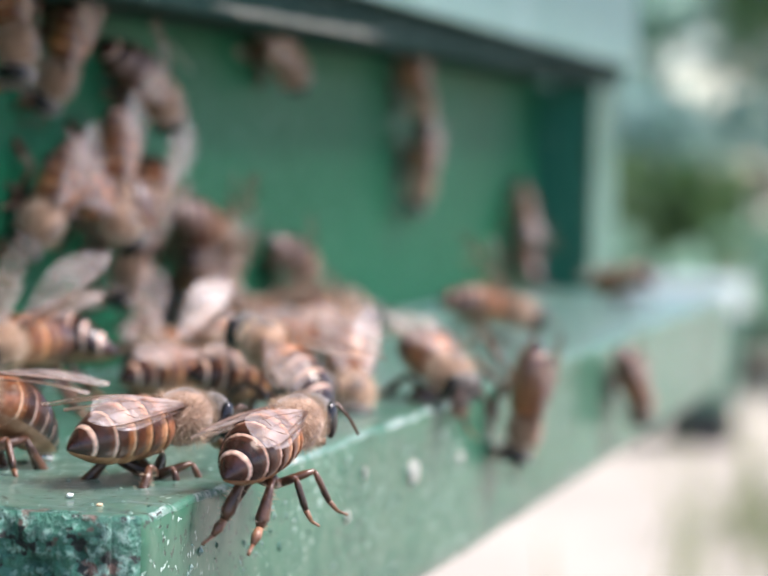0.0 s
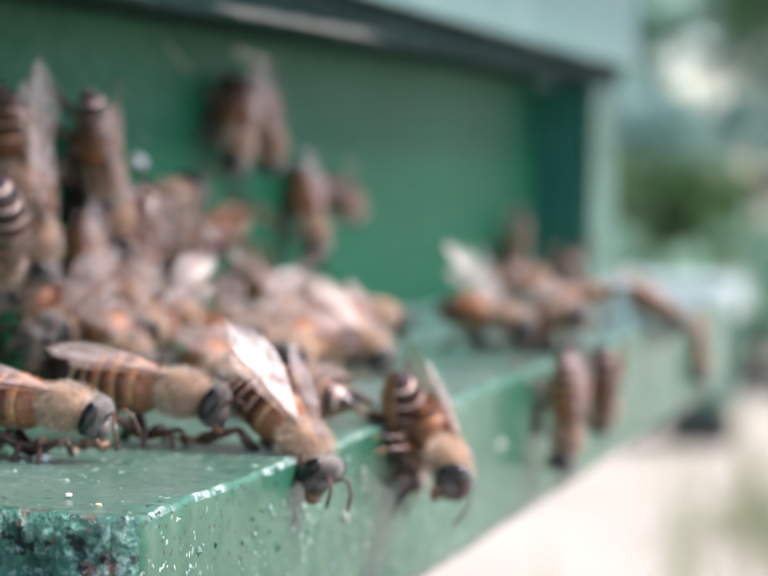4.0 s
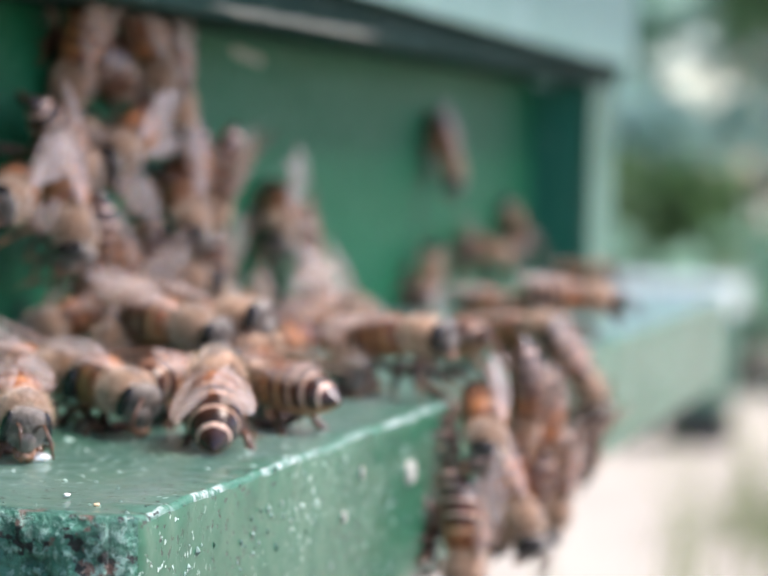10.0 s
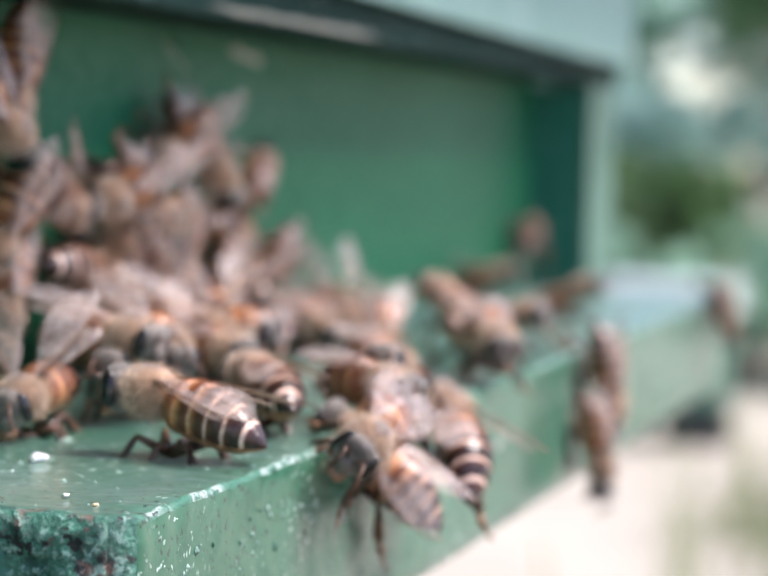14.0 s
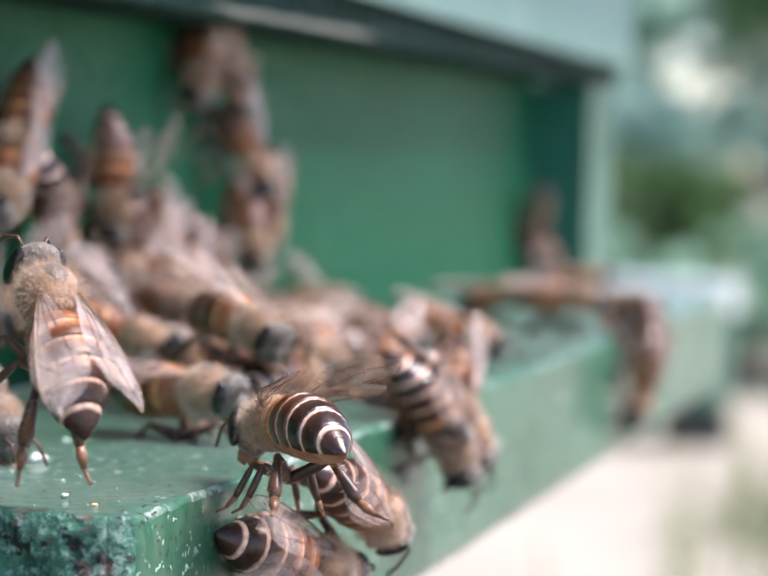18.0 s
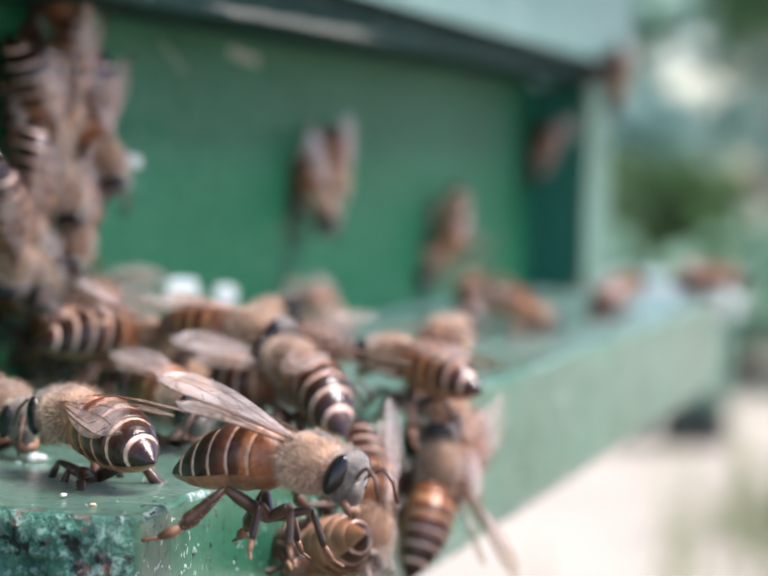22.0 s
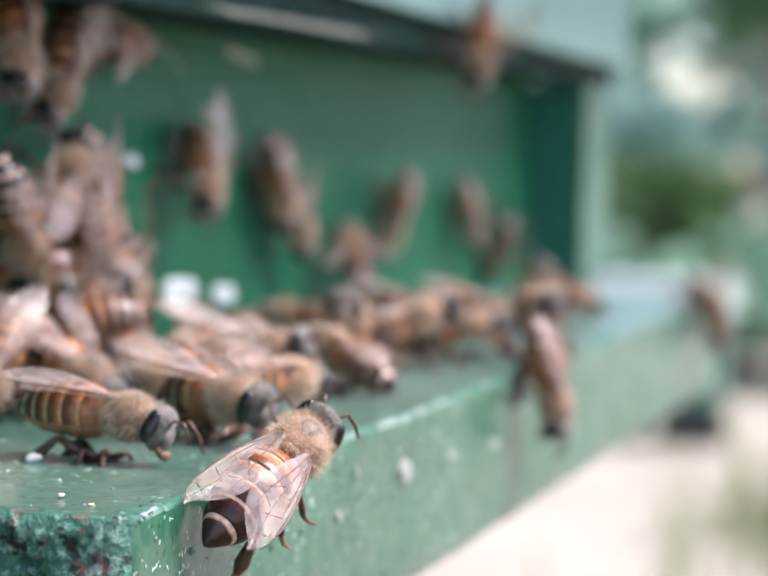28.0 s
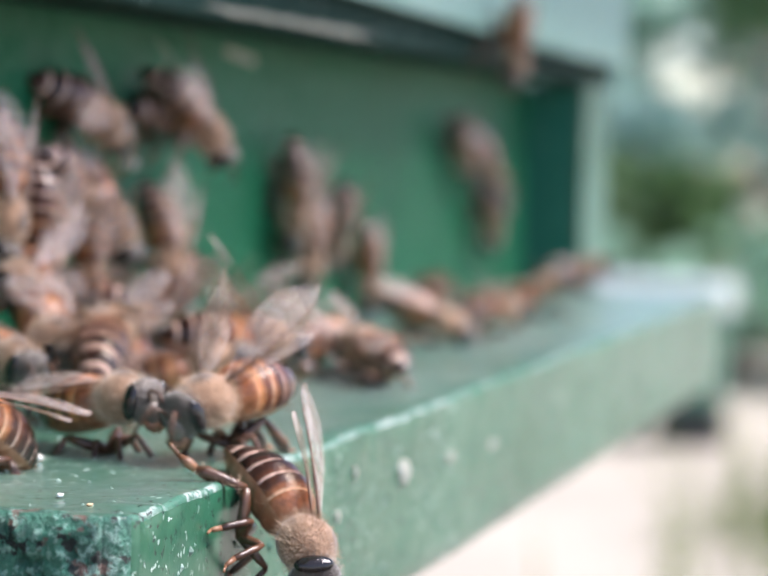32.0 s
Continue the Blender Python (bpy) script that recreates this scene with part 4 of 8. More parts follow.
    roam("ajar", (0, 'W', 85.3, 0.8, 18, -121, 11), (1, 'W', 92.8, 0.5, 17.4, 116, 25), (2, 'W', 96.8, 3, 9.7, 148, 32), (3, 'W', 94.5, 1.1, 12.3, -179, 3), (6, 'W', 92, 2.3, 9.3, 144, 32), (7, 'W', 102.9, 0.9, 9.3, -180, 32), (8, 'W', 94.5, 2, 6.6, 155, 2), (9, 'T', 89, 4, 3.7, -161, 14), (10, 'W', 90.4, 0.8, 9.3, 162, -3), (11, 'W', 88.3, 2.8, 11.5, -140, -6), (12, 'T', 86.5, 4, 6.9, 165, -32), (13, 'T', 81.6, 4, 5.1, 166, -5), (14, 'T', 85.7, 11.9, 3.6, 138, -32), (17, 'T', 69.4, 12.3, 3.1, 171, 17), (18, 'T', 74.6, 18.3, 0.7, 54, 32), (19, 'T', 71.8, 13.9, 0.7, 31, 3), (20, 'T', 69.3, 20.3, 0.7, 30, -1), (21, 'T', 66, 22.1, 1, 142, -7), (22, 'T', 79.8, 19, 2.3, 48, 27), (23, 'T', 84.7, 38.2, 2.4, 74, -18), (24, 'T', 102.3, 32.3, 1.2, -37, 39), (25, 'T', 102.9, 29.6, 0.3, -49, 15), (28, 'T', 116.2, 30.1, 0, 79, 11), (29, 'T', 149.2, 35, 0, 89, -2), (30, 'W', -1, 0, 10, 99, 0), (31, 'T', 62, 14.5, 0, 159, 2), (32, 'T', 12.2, 22.2, 0.5, -165, 22), size=1.09)
    roam("folded", (0, 'W', 70.1, 3.1, 15.9, 140, 32), (1, 'W', 71, 3.4, 12.6, 136, -19), (2, 'W', 71.9, 3.5, 13.5, 139, 24), (3, 'W', 69.6, 0, 10.7, 166, 0), (6, 'W', 74.2, 0.7, 9.1, -130, 23), (7, 'W', 86, 1.5, 8.1, 136, 19), (8, 'W', 82.1, 2.5, 10.2, 176, 22), (9, 'W', 78, 0.5, 14.2, -172, 22), (10, 'W', 82, 0, 8.2, -137, 32), (11, 'W', 83.7, 0.4, 12.1, -104, -15), (12, 'W', 70.7, 1.9, 10.2, 145, 16), (13, 'T', 69.8, 4, 5.7, 162, 32), (14, 'W', 78.3, 0.7, 9.8, 162, -13), (17, 'W', 74.4, 2.4, 9.1, -178, 24), (18, 'W', 76, 0.2, 10.4, 97, 3), (19, 'W', 63.6, 0.3, 10.9, -164, 28), (20, 'W', 70.1, 1.8, 12.1, -150, 9), (21, 'W', 68.1, 1, 14.3, -131, 1), (22, 'W', 68.3, 1, 15.4, -148, 8), (23, 'T', 126.2, 9.4, 0, 161, -33), (24, 'T', 94, 11.4, 0, -148, -7), (25, 'T', 93.2, 10, 0, -131, -6), (28, 'T', 96.3, 9.6, 0, -68, -4), (29, 'T', 91.6, 11.2, 0, -170, -3), (30, 'T', 86, 3.8, 2, 58, -8), (31, 'W', 89.7, 1, 11.3, 172, -2), (32, 'W', -45, 0, 21, 55, 0), size=1.09)
    roam("raised", (0, 'W', 98.3, 1.7, 14.3, 107, 4), (1, 'W', 102.1, 1.4, 15.8, 129, -17), (2, 'W', 102.5, 0.2, 14.1, -173, 4), (3, 'W', 101.9, 2.7, 12.1, 65, 3), (6, 'W', 101, 0.2, 18.4, 105, -7), (7, 'W', 101, 0.2, 23.2, 35, 27), (8, 'W', 99.7, 0.1, 25.3, -38, 32), (9, 'W', 96.4, 0.9, 22.1, 155, -2), (10, 'W', 97.2, 0.7, 19.5, 174, -1), (11, 'W', 97.5, 2.9, 16.4, -137, -10), (12, 'T', 91.9, 8.4, 3.7, 168, -32), (13, 'T', 63, 12.8, 0, 136, 8), (14, 'T', 99.8, 6.2, 1, -159, -7), (17, 'T', 79.5, 13.8, 0, -130, -3), (18, 'T', 80, 14.1, 0, -146, -8), (19, 'T', 78.9, 12.8, 0, -165, -4), (20, 'T', 71.9, 5.5, 1, 93, -3), (21, 'W', -34, 0, 21, 128, 0), (22, 'W', -34, 0, 21, 128, 0), (23, 'W', -34, 0, 21, 128, 0), (24, 'W', -34, 0, 21, 128, 0), (25, 'W', -34, 0, 21, 128, 0), (28, 'W', -34, 0, 21, 128, 0), (29, 'W', -34, 0, 21, 128, 0), (30, 'W', -34, 0, 21, 128, 0), (31, 'T', 85.2, 4.4, 2, 72, -3), (32, 'T', 93.2, 11.7, 0, -145, 4), size=1.17)
    roam("ajar", (0, 'W', 134.8, 0, 9.8, 110, -3), (1, 'T', 131.9, 11.5, 4.8, -77, 22), (2, 'W', 151.7, 0, 29, -158, -10), (3, 'W', 114.8, 0, 26.7, -155, 8), (6, 'W', 108.5, 1.3, 23.3, -152, 2), (7, 'W', 111.8, 3.3, 12.4, -174, 19), (8, 'W', 95.3, 2.6, 10.7, 123, 24), (9, 'W', 84.3, 3.3, 11.7, 126, 31), (10, 'W', 89.7, 3.2, 15.5, -135, 30), (11, 'W', 89.7, 2.1, 18, 162, 32), (12, 'W', 85.4, 1.8, 14.1, -164, 15), (13, 'T', 55, 21.6, 0, -133, 6), (14, 'T', 64.6, 13.4, 0, 138, 1), (17, 'T', 68.5, 5.6, 1, 85, 4), (18, 'T', 104.9, 10.2, 0, -43, -8), (19, 'T', 68.2, 20.4, 1, 177, 8), (20, 'T', 77.1, 11.8, 0, -175, 4), (21, 'T', 83.5, 4, 2, 58, 7), (22, 'T', 85.9, 21, 0, -134, -6), (23, 'T', 93.2, 12.2, 0, -167, 0), (24, 'W', 132.1, 0, 8.7, -166, 17), (25, 'T', 143.8, 26.6, 2.4, 67, 1), (28, 'T', 145.9, 15.5, 0, 80, 4), (29, 'T', 146.8, 16.6, 0, 97, -5), (30, 'T', 145.6, 15, 0, 96, -1), (31, 'T', 122.6, 28, 1.2, 29, -13), (32, 'T', 152.9, 24.8, 0, 28, -2), size=1.11)
    roam("folded", (0, 'W', 186.7, 0, 32.2, 169, 12), (1, 'W', 184.7, 0, 26.5, 131, 1), (2, 'W', 166.8, 0, 6.7, -174, -9), (3, 'W', 139.1, 0, 9, -158, 23), (6, 'W', 138.2, 0, 26.1, -148, 15), (7, 'W', 141, 0, 15.8, -174, -7), (8, 'W', 123.9, 0, 24.1, -161, 6), (9, 'W', 164.5, 0, 19.4, -168, 22), (10, 'W', 137.8, 0, 11.5, 140, 1), (11, 'W', 162.2, 0, 22.7, 56, 0), (12, 'W', 163.3, 0, 10.1, -156, -18), (13, 'T', 156.9, 13.8, 0, 25, 16), (14, 'T', 129.5, 23.7, 2.4, -42, 20), (17, 'T', 131.7, 25.1, 0, 107, -2), (18, 'T', 115.2, 28.3, 0, 70, -16), (19, 'T', 121.8, 24.9, 0, 52, 23), (20, 'T', 131.7, 25.2, 0, 25, 15), (21, 'T', 107.9, 4.7, 1, -72, -3), (22, 'T', 135.7, 7.1, -0.1, 142, -17), (23, 'T', 155.3, 27.7, 0, 30, -2), (24, 'T', 145.3, 38.2, 0, 132, 27), (25, 'T', 136.6, 32.1, 0, 156, 1), (28, 'T', 123.1, 38.2, 2.4, 151, 10), (29, 'T', 135.6, 38.2, 0, 131, 19), (30, 'W', -12, 0, 21, 73, 0), (31, 'T', 69.9, 21.7, 1, 146, 4), (32, 'T', 79.9, 14.2, 0, -125, 8), size=1.15)
    roam("folded", (0, 'W', 190.4, 0, 21.2, -171, -5), (1, 'W', 198.6, 0, 23.1, 174, 8), (2, 'W', 216.4, 0, 26.4, 141, 5), (3, 'T', 205.7, 20.6, 0, 19, -5), (6, 'T', 177.6, 14.1, 2.4, 29, 1), (7, 'T', 182.9, 12.1, 0, 127, 0), (8, 'T', 260, 4, 1.9, 109, -6), (9, 'T', 195.4, 27.5, 0, 67, 4), (10, 'W', 206.1, 0, 22.4, -164, 20), (11, 'W', 213.3, 0, 13.2, 58, -18), (12, 'W', -1, 0, 21, 128, 0), (13, 'W', -1, 0, 21, 128, 0), (14, 'T', 128, 3.8, 0, -48, 8), (17, 'T', 127.1, 6, 0, -84, -8), (18, 'T', 135.1, 6.8, 0, 104, 7), (19, 'W', -1, 0, 21, 128, 0), (20, 'W', -1, 0, 21, 128, 0), (21, 'W', -1, 0, 21, 128, 0), (22, 'W', -1, 0, 21, 128, 0), (23, 'W', -1, 0, 21, 128, 0), (24, 'W', -1, 0, 21, 128, 0), (25, 'W', -1, 0, 21, 128, 0), (28, 'W', -1, 0, 21, 128, 0), (29, 'W', -1, 0, 21, 128, 0), (30, 'W', -1, 0, 21, 128, 0), (31, 'W', -1, 0, 21, 128, 0), (32, 'W', -1, 0, 21, 128, 0), size=1.18)
    roam("ajar", (0, 'W', 54.2, 0, 32.8, -173, 16), (1, 'W', 60.4, 0, 26.6, -160, 13), (2, 'W', 53.2, 2.6, 22.1, -84, -13), (3, 'W', 54.6, 1.5, 19.5, -144, 22), (6, 'W', 53.8, 0, 25.1, 173, -15), (7, 'W', 63.1, 2.9, 22.7, -84, 10), (8, 'W', 61.1, 2.8, 22.7, -178, 1), (9, 'W', 61, 2.5, 22.2, -133, 32), (10, 'W', 49.6, 2.8, 18.3, -101, 15), (11, 'W', 52.9, 1.2, 17, 102, -12), (12, 'W', 52.1, 1.6, 15.7, 102, -13), (13, 'W', 52.7, 1.3, 22.1, -176, -32), (14, 'W', 50.1, 2, 24.2, 153, 32), (17, 'W', 53.3, 0.2, 22.1, 152, 22), (18, 'W', 104.9, 1, 9.5, 149, 7), (19, 'T', 82.2, 5.5, 2, 92, -7), (20, 'W', 67.1, 1, 19.6, 163, -7), (21, 'W', -45, 0, 32, 56, 0), (22, 'R', 276.7, 14, 38.4, -160, 0), (23, 'R', 274, 14, 26.8, -180, 0), (24, 'T', 258, 27.9, 1.2, 28, 32), (25, 'T', 259, 38.2, 0, 28, 21), (28, 'W', 247.5, 0, 9.2, 159, -25), (29, 'W', 242.6, 0, 21.9, 162, -4), (30, 'W', 229.7, 0, 14.5, 151, 4), (31, 'W', 226.9, 0, 12.2, 157, -15), (32, 'W', 240.7, 0, 13.6, 156, -6), size=1.14)
    roam("folded", (0, 'T', 55.4, 20.4, 0, 31, 0), (1, 'T', 43.4, 11.2, 1.9, 115, -7), (2, 'T', 56, 27.4, 2.4, 140, 25), (3, 'T', 47.8, 27, -0.1, 118, -14), (6, 'T', 77.2, 12, 0, -158, -6), (7, 'T', 76.6, 28, -0.1, 165, -10), (8, 'T', 76, 26, -0.1, -176, -20), (9, 'T', 78.7, 23.8, 0.1, -55, 8), (10, 'T', 77.1, 29.1, -0.1, 160, -8), (11, 'F', 81.9, 39.2, -2.9, -172, 25), (12, 'T', 82.9, 35, 0.3, -43, 14), (13, 'F', 77.8, 39.2, -1.5, 161, -1), (14, 'T', 74.1, 32.5, 0, 137, -7), (17, 'T', 63.7, 23.9, 2, -69, 0), (18, 'T', 75.7, 34, 0.1, 175, -33), (19, 'F', 46.2, 39.8, -5.6, -124, 25), (20, 'T', 73.9, 32.2, 0, 93, 22), (21, 'F', 69.3, 39.4, -6.7, 105, 9), (22, 'F', 66.1, 39.1, -4.5, -134, -11), (23, 'F', 66.8, 39.1, -5.5, -108, -6), (24, 'F', 58.9, 39.2, -2.4, -103, -2), (25, 'F', 53.4, 39.4, -5.6, 122, 12), (28, 'W', -34, 0, 15, 90, 0), (29, 'T', 59.1, 32.4, 2.4, 114, 0), (30, 'T', 62.7, 25.4, 0.2, -59, 11), (31, 'T', 46.3, 25.5, 2.3, -65, 16), (32, 'T', 38.4, 12.2, 2, 132, -2), size=1.10)
    roam("folded", (0, 'T', 74.4, 37.2, -0.1, 139, -17), (1, 'T', 87.6, 22.4, 0, 75, 17), (2, 'T', 85.8, 23.6, 0.2, -35, 10), (3, 'T', 92.5, 18.7, 0, 81, -5), (6, 'T', 105.6, 17.2, 1.2, 105, 10), (7, 'T', 110.5, 4, 2.6, 146, 6), (8, 'T', 108, 5, 0, 120, 5), (9, 'T', 124.8, 15.3, 0, 60, 15), (10, 'T', 140.3, 37.3, 2.4, 66, -2), (11, 'F', 132.3, 39.2, -4.3, 141, 0), (12, 'T', 151.1, 38.2, 0, 180, 4), (13, 'F', 144.9, 39.2, -1.5, 164, 19), (14, 'F', 136, 39.2, -4, 175, 5), (17, 'F', 159.8, 39.2, -1.5, 168, -6), (18, 'F', 161.2, 39.2, -5.1, -167, -11), (19, 'W', -23, 0, 32, 115, 0), (20, 'W', -23, 0, 32, 115, 0), (21, 'W', -23, 0, 32, 115, 0), (22, 'W', -23, 0, 32, 115, 0), (23, 'W', -23, 0, 32, 115, 0), (24, 'W', -23, 0, 32, 115, 0), (25, 'W', -23, 0, 32, 115, 0), (28, 'W', -23, 0, 32, 115, 0), (29, 'W', -23, 0, 32, 115, 0), (30, 'W', -23, 0, 32, 115, 0), (31, 'W', -23, 0, 32, 115, 0), (32, 'W', -23, 0, 32, 115, 0), size=1.17)
    roam("ajar", (0, 'T', 136, 8, 0, 80, 0), (1, 'T', 75.3, 34.1, 0, 110, -10), (2, 'T', 87.3, 38.2, 1.2, 72, -4), (3, 'T', 89.5, 30.1, 0.1, 135, -34), (6, 'T', 114.2, 6.1, 1, 98, 0), (7, 'F', 85.5, 39.2, -2.8, -180, -24), (8, 'F', 92.5, 39.2, -5.5, -169, 21), (9, 'F', 92.7, 39.2, -5.5, -167, -4), (10, 'F', 92.1, 39.2, -1.5, 171, -12), (11, 'F', 101.8, 39.2, -1.5, 177, 19), (12, 'F', 85.8, 39.2, -1.5, -148, 8), (13, 'T', 82, 29.6, 0.7, 126, -9), (14, 'T', 90.2, 11.9, 0, -175, -3), (17, 'T', 84.1, 21.1, 0, -175, -8), (18, 'T', 85.2, 19.8, 0, -167, -3), (19, 'T', 86.9, 18.8, 0, -148, 6), (20, 'W', 76.3, 1, 20.4, 157, -3), (21, 'W', 74.7, 1, 19.2, 157, -8), (22, 'T', 67, 20.8, 1, 135, -7), (23, 'T', 58.7, 21.2, 0, -171, -5), (24, 'T', 79.6, 12.6, 0, -125, -8), (25, 'T', 79.9, 11.8, 0, -131, -2), (28, 'T', 76, 13.8, 0, -175, 0), (29, 'T', 76.5, 12.3, 0, -168, -7), (30, 'W', 80.4, 1, 12.4, 179, -5), (31, 'W', 78.7, 1, 13.4, 190, 3), (32, 'W', 72, 1, 12.5, -175, -3), size=1.08)
    roam("folded", (0, 'F', 90.6, 39.2, -1.5, 166, -11), (1, 'F', 115.8, 39.2, -2.7, -175, 15), (2, 'F', 113.2, 39.2, -2.5, -179, 3), (3, 'F', 113.5, 39.2, -3.6, -180, -6), (6, 'F', 106.7, 39.2, -7.1, -176, 14), (7, 'F', 100.4, 39.2, -12.5, -175, 0), (8, 'F', 98.4, 39.2, -12.5, 174, 3), (9, 'F', 100.6, 39.2, -12.5, 177, 7), (10, 'F', 108.2, 39.2, -12.5, -162, -4), (11, 'F', 116.6, 39.2, -12.5, 144, 18), (12, 'F', 113.1, 39.2, -9, -164, -27), (13, 'F', 112, 39.2, -1.5, 164, 19), (14, 'T', 109.8, 32.9, 0, 25, -16), (17, 'W', -1, 0, 32, 118, 0), (18, 'W', -1, 0, 32, 118, 0), (19, 'W', -1, 0, 32, 118, 0), (20, 'W', -1, 0, 32, 118, 0), (21, 'W', -1, 0, 32, 118, 0), (22, 'W', -1, 0, 32, 118, 0), (23, 'W', -1, 0, 32, 118, 0), (24, 'W', -1, 0, 32, 118, 0), (25, 'W', -1, 0, 32, 118, 0), (28, 'W', -1, 0, 32, 118, 0), (29, 'W', -1, 0, 32, 118, 0), (30, 'W', -1, 0, 32, 118, 0), (31, 'W', -1, 0, 32, 118, 0), (32, 'W', -1, 0, 32, 118, 0), size=1.10)
    roam("raised", (0, 'T', 133.8, 28.2, 1.2, 51, -11), (1, 'T', 134.9, 29.2, 0, -97, 9), (2, 'T', 153.4, 24.8, 0, 71, 32), (3, 'T', 136, 30.8, 0, 127, -11), (6, 'T', 128.7, 20.7, 0, 56, 12), (7, 'T', 118.1, 32.3, 0, 72, -7), (8, 'T', 115, 33, 2.4, 154, 0), (9, 'F', 99, 39.2, -1.5, -172, 6), (10, 'F', 97.3, 39.2, -5.1, -174, -10), (11, 'T', 107.6, 38.2, 0, 132, -6), (12, 'T', 106, 38.2, 0, 141, -5), (13, 'W', -45, 0, 10, 92, 0), (14, 'W', -45, 0, 10, 92, 0), (17, 'W', -45, 0, 10, 92, 0), (18, 'W', -45, 0, 10, 92, 0), (19, 'W', -45, 0, 10, 92, 0), (20, 'W', 145.1, 0, 9.4, 170, -29), (21, 'W', 162.6, 0, 6.8, 145, 0), (22, 'W', 209.6, 0, 9.5, -143, -23), (23, 'W', 210.7, 0, 30.8, -117, 3), (24, 'W', 190.5, 0, 33.8, 81, 2), (25, 'W', 188, 0, 33.7, -125, -24), (28, 'R', 172.7, 14, 38.5, -160, 0), (29, 'W', 159.2, 0, 34, 158, 3), (30, 'W', 150.9, 0, 31.5, 58, 7), (31, 'W', 133.2, 0, 30.8, 48, 32), (32, 'W', -45, 0, 10, 92, 0), size=1.17)
    roam("ajar", (0, 'T', 260, 4, 1.7, -20, 6), (1, 'T', 245, 23.9, 0, 63, 5), (2, 'T', 258, 13.8, 0, 57, 14), (3, 'T', 258, 14.6, 0, -30, -14), (6, 'T', 260, 4, 1.2, 2, -4), (7, 'T', 252, 18.6, 1.2, 10, -7), (8, 'W', 280, 0, 5.3, 168, 7), (9, 'T', 259.6, 4, 2.4, 47, -1), (10, 'T', 227.2, 4, 4.3, 55, -14), (11, 'T', 234.6, 34.3, 0, 56, -6), (12, 'W', -34, 0, 10, 59, 0), (13, 'W', -34, 0, 10, 59, 0), (14, 'W', -34, 0, 10, 59, 0), (17, 'W', -34, 0, 10, 59, 0), (18, 'W', -34, 0, 10, 59, 0), (19, 'W', -34, 0, 10, 59, 0), (20, 'T', 81.5, 34.4, 0, 105, -6), (21, 'T', 64.6, 37.4, 0.1, -51, 8), (22, 'T', 79.7, 37.3, 1.2, 3, 15), (23, 'F', 82.9, 39.2, -1.5, 178, -9), (24, 'T', 84.1, 18.8, 0, -170, 0), (25, 'T', 85.2, 19.8, 0, -175, 7), (28, 'T', 104.2, 28.3, 1.2, 62, 25), (29, 'W', -34, 0, 10, 59, 0), (30, 'W', 99, 0.3, 10, -82, 30), (31, 'W', 96.4, 2, 8.1, -125, -16), (32, 'W', 88.8, 2.3, 7.9, -136, -30), size=1.18)
    roam("folded", (0, 'T', 220.4, 29.1, 1.2, 121, 12), (1, 'T', 234.3, 33.8, 2.4, 88, 9), (2, 'T', 195.7, 38.2, 0, 95, -11), (3, 'T', 194.7, 38.2, 0, 137, 10), (6, 'F', 164.7, 39.2, -1.5, -176, 10), (7, 'T', 156, 28.2, 0, 9, 5), (8, 'F', 120.9, 39.2, -10.4, -171, -1), (9, 'F', 118, 39.2, -8.4, -168, -24), (10, 'F', 123.8, 39.2, -8.5, 148, -9), (11, 'F', 121.1, 39.2, -8.8, -178, -8), (12, 'F', 121, 39.2, -6.6, 165, 4), (13, 'F', 121.5, 39.2, -8.8, -168, 32), (14, 'F', 130.9, 39.2, -11.6, -170, 14), (17, 'F', 173, 39.2, -6.1, 178, 4), (18, 'F', 168.1, 39.2, -1.5, 169, 3), (19, 'W', -23, 0, 10, 129, 0), (20, 'T', 50.2, 38.2, 0, 104, 0), (21, 'F', 26.5, 40.3, -6.1, -94, 38), (22, 'F', 26.4, 39.6, -5.5, 116, -47), (23, 'W', -23, 0, 10, 129, 0), (24, 'W', -23, 0, 10, 129, 0), (25, 'T', 47.1, 32, 0, 104, 0), (28, 'T', 22.4, 27.2, 0, 99, -4), (29, 'T', 43.9, 26.5, 0, -116, 0), (30, 'T', 35.1, 24.5, 0.2, 101, 9), (31, 'T', 52.5, 30.8, 0, 49, 6), (32, 'W', -23, 0, 10, 129, 0), size=1.09)
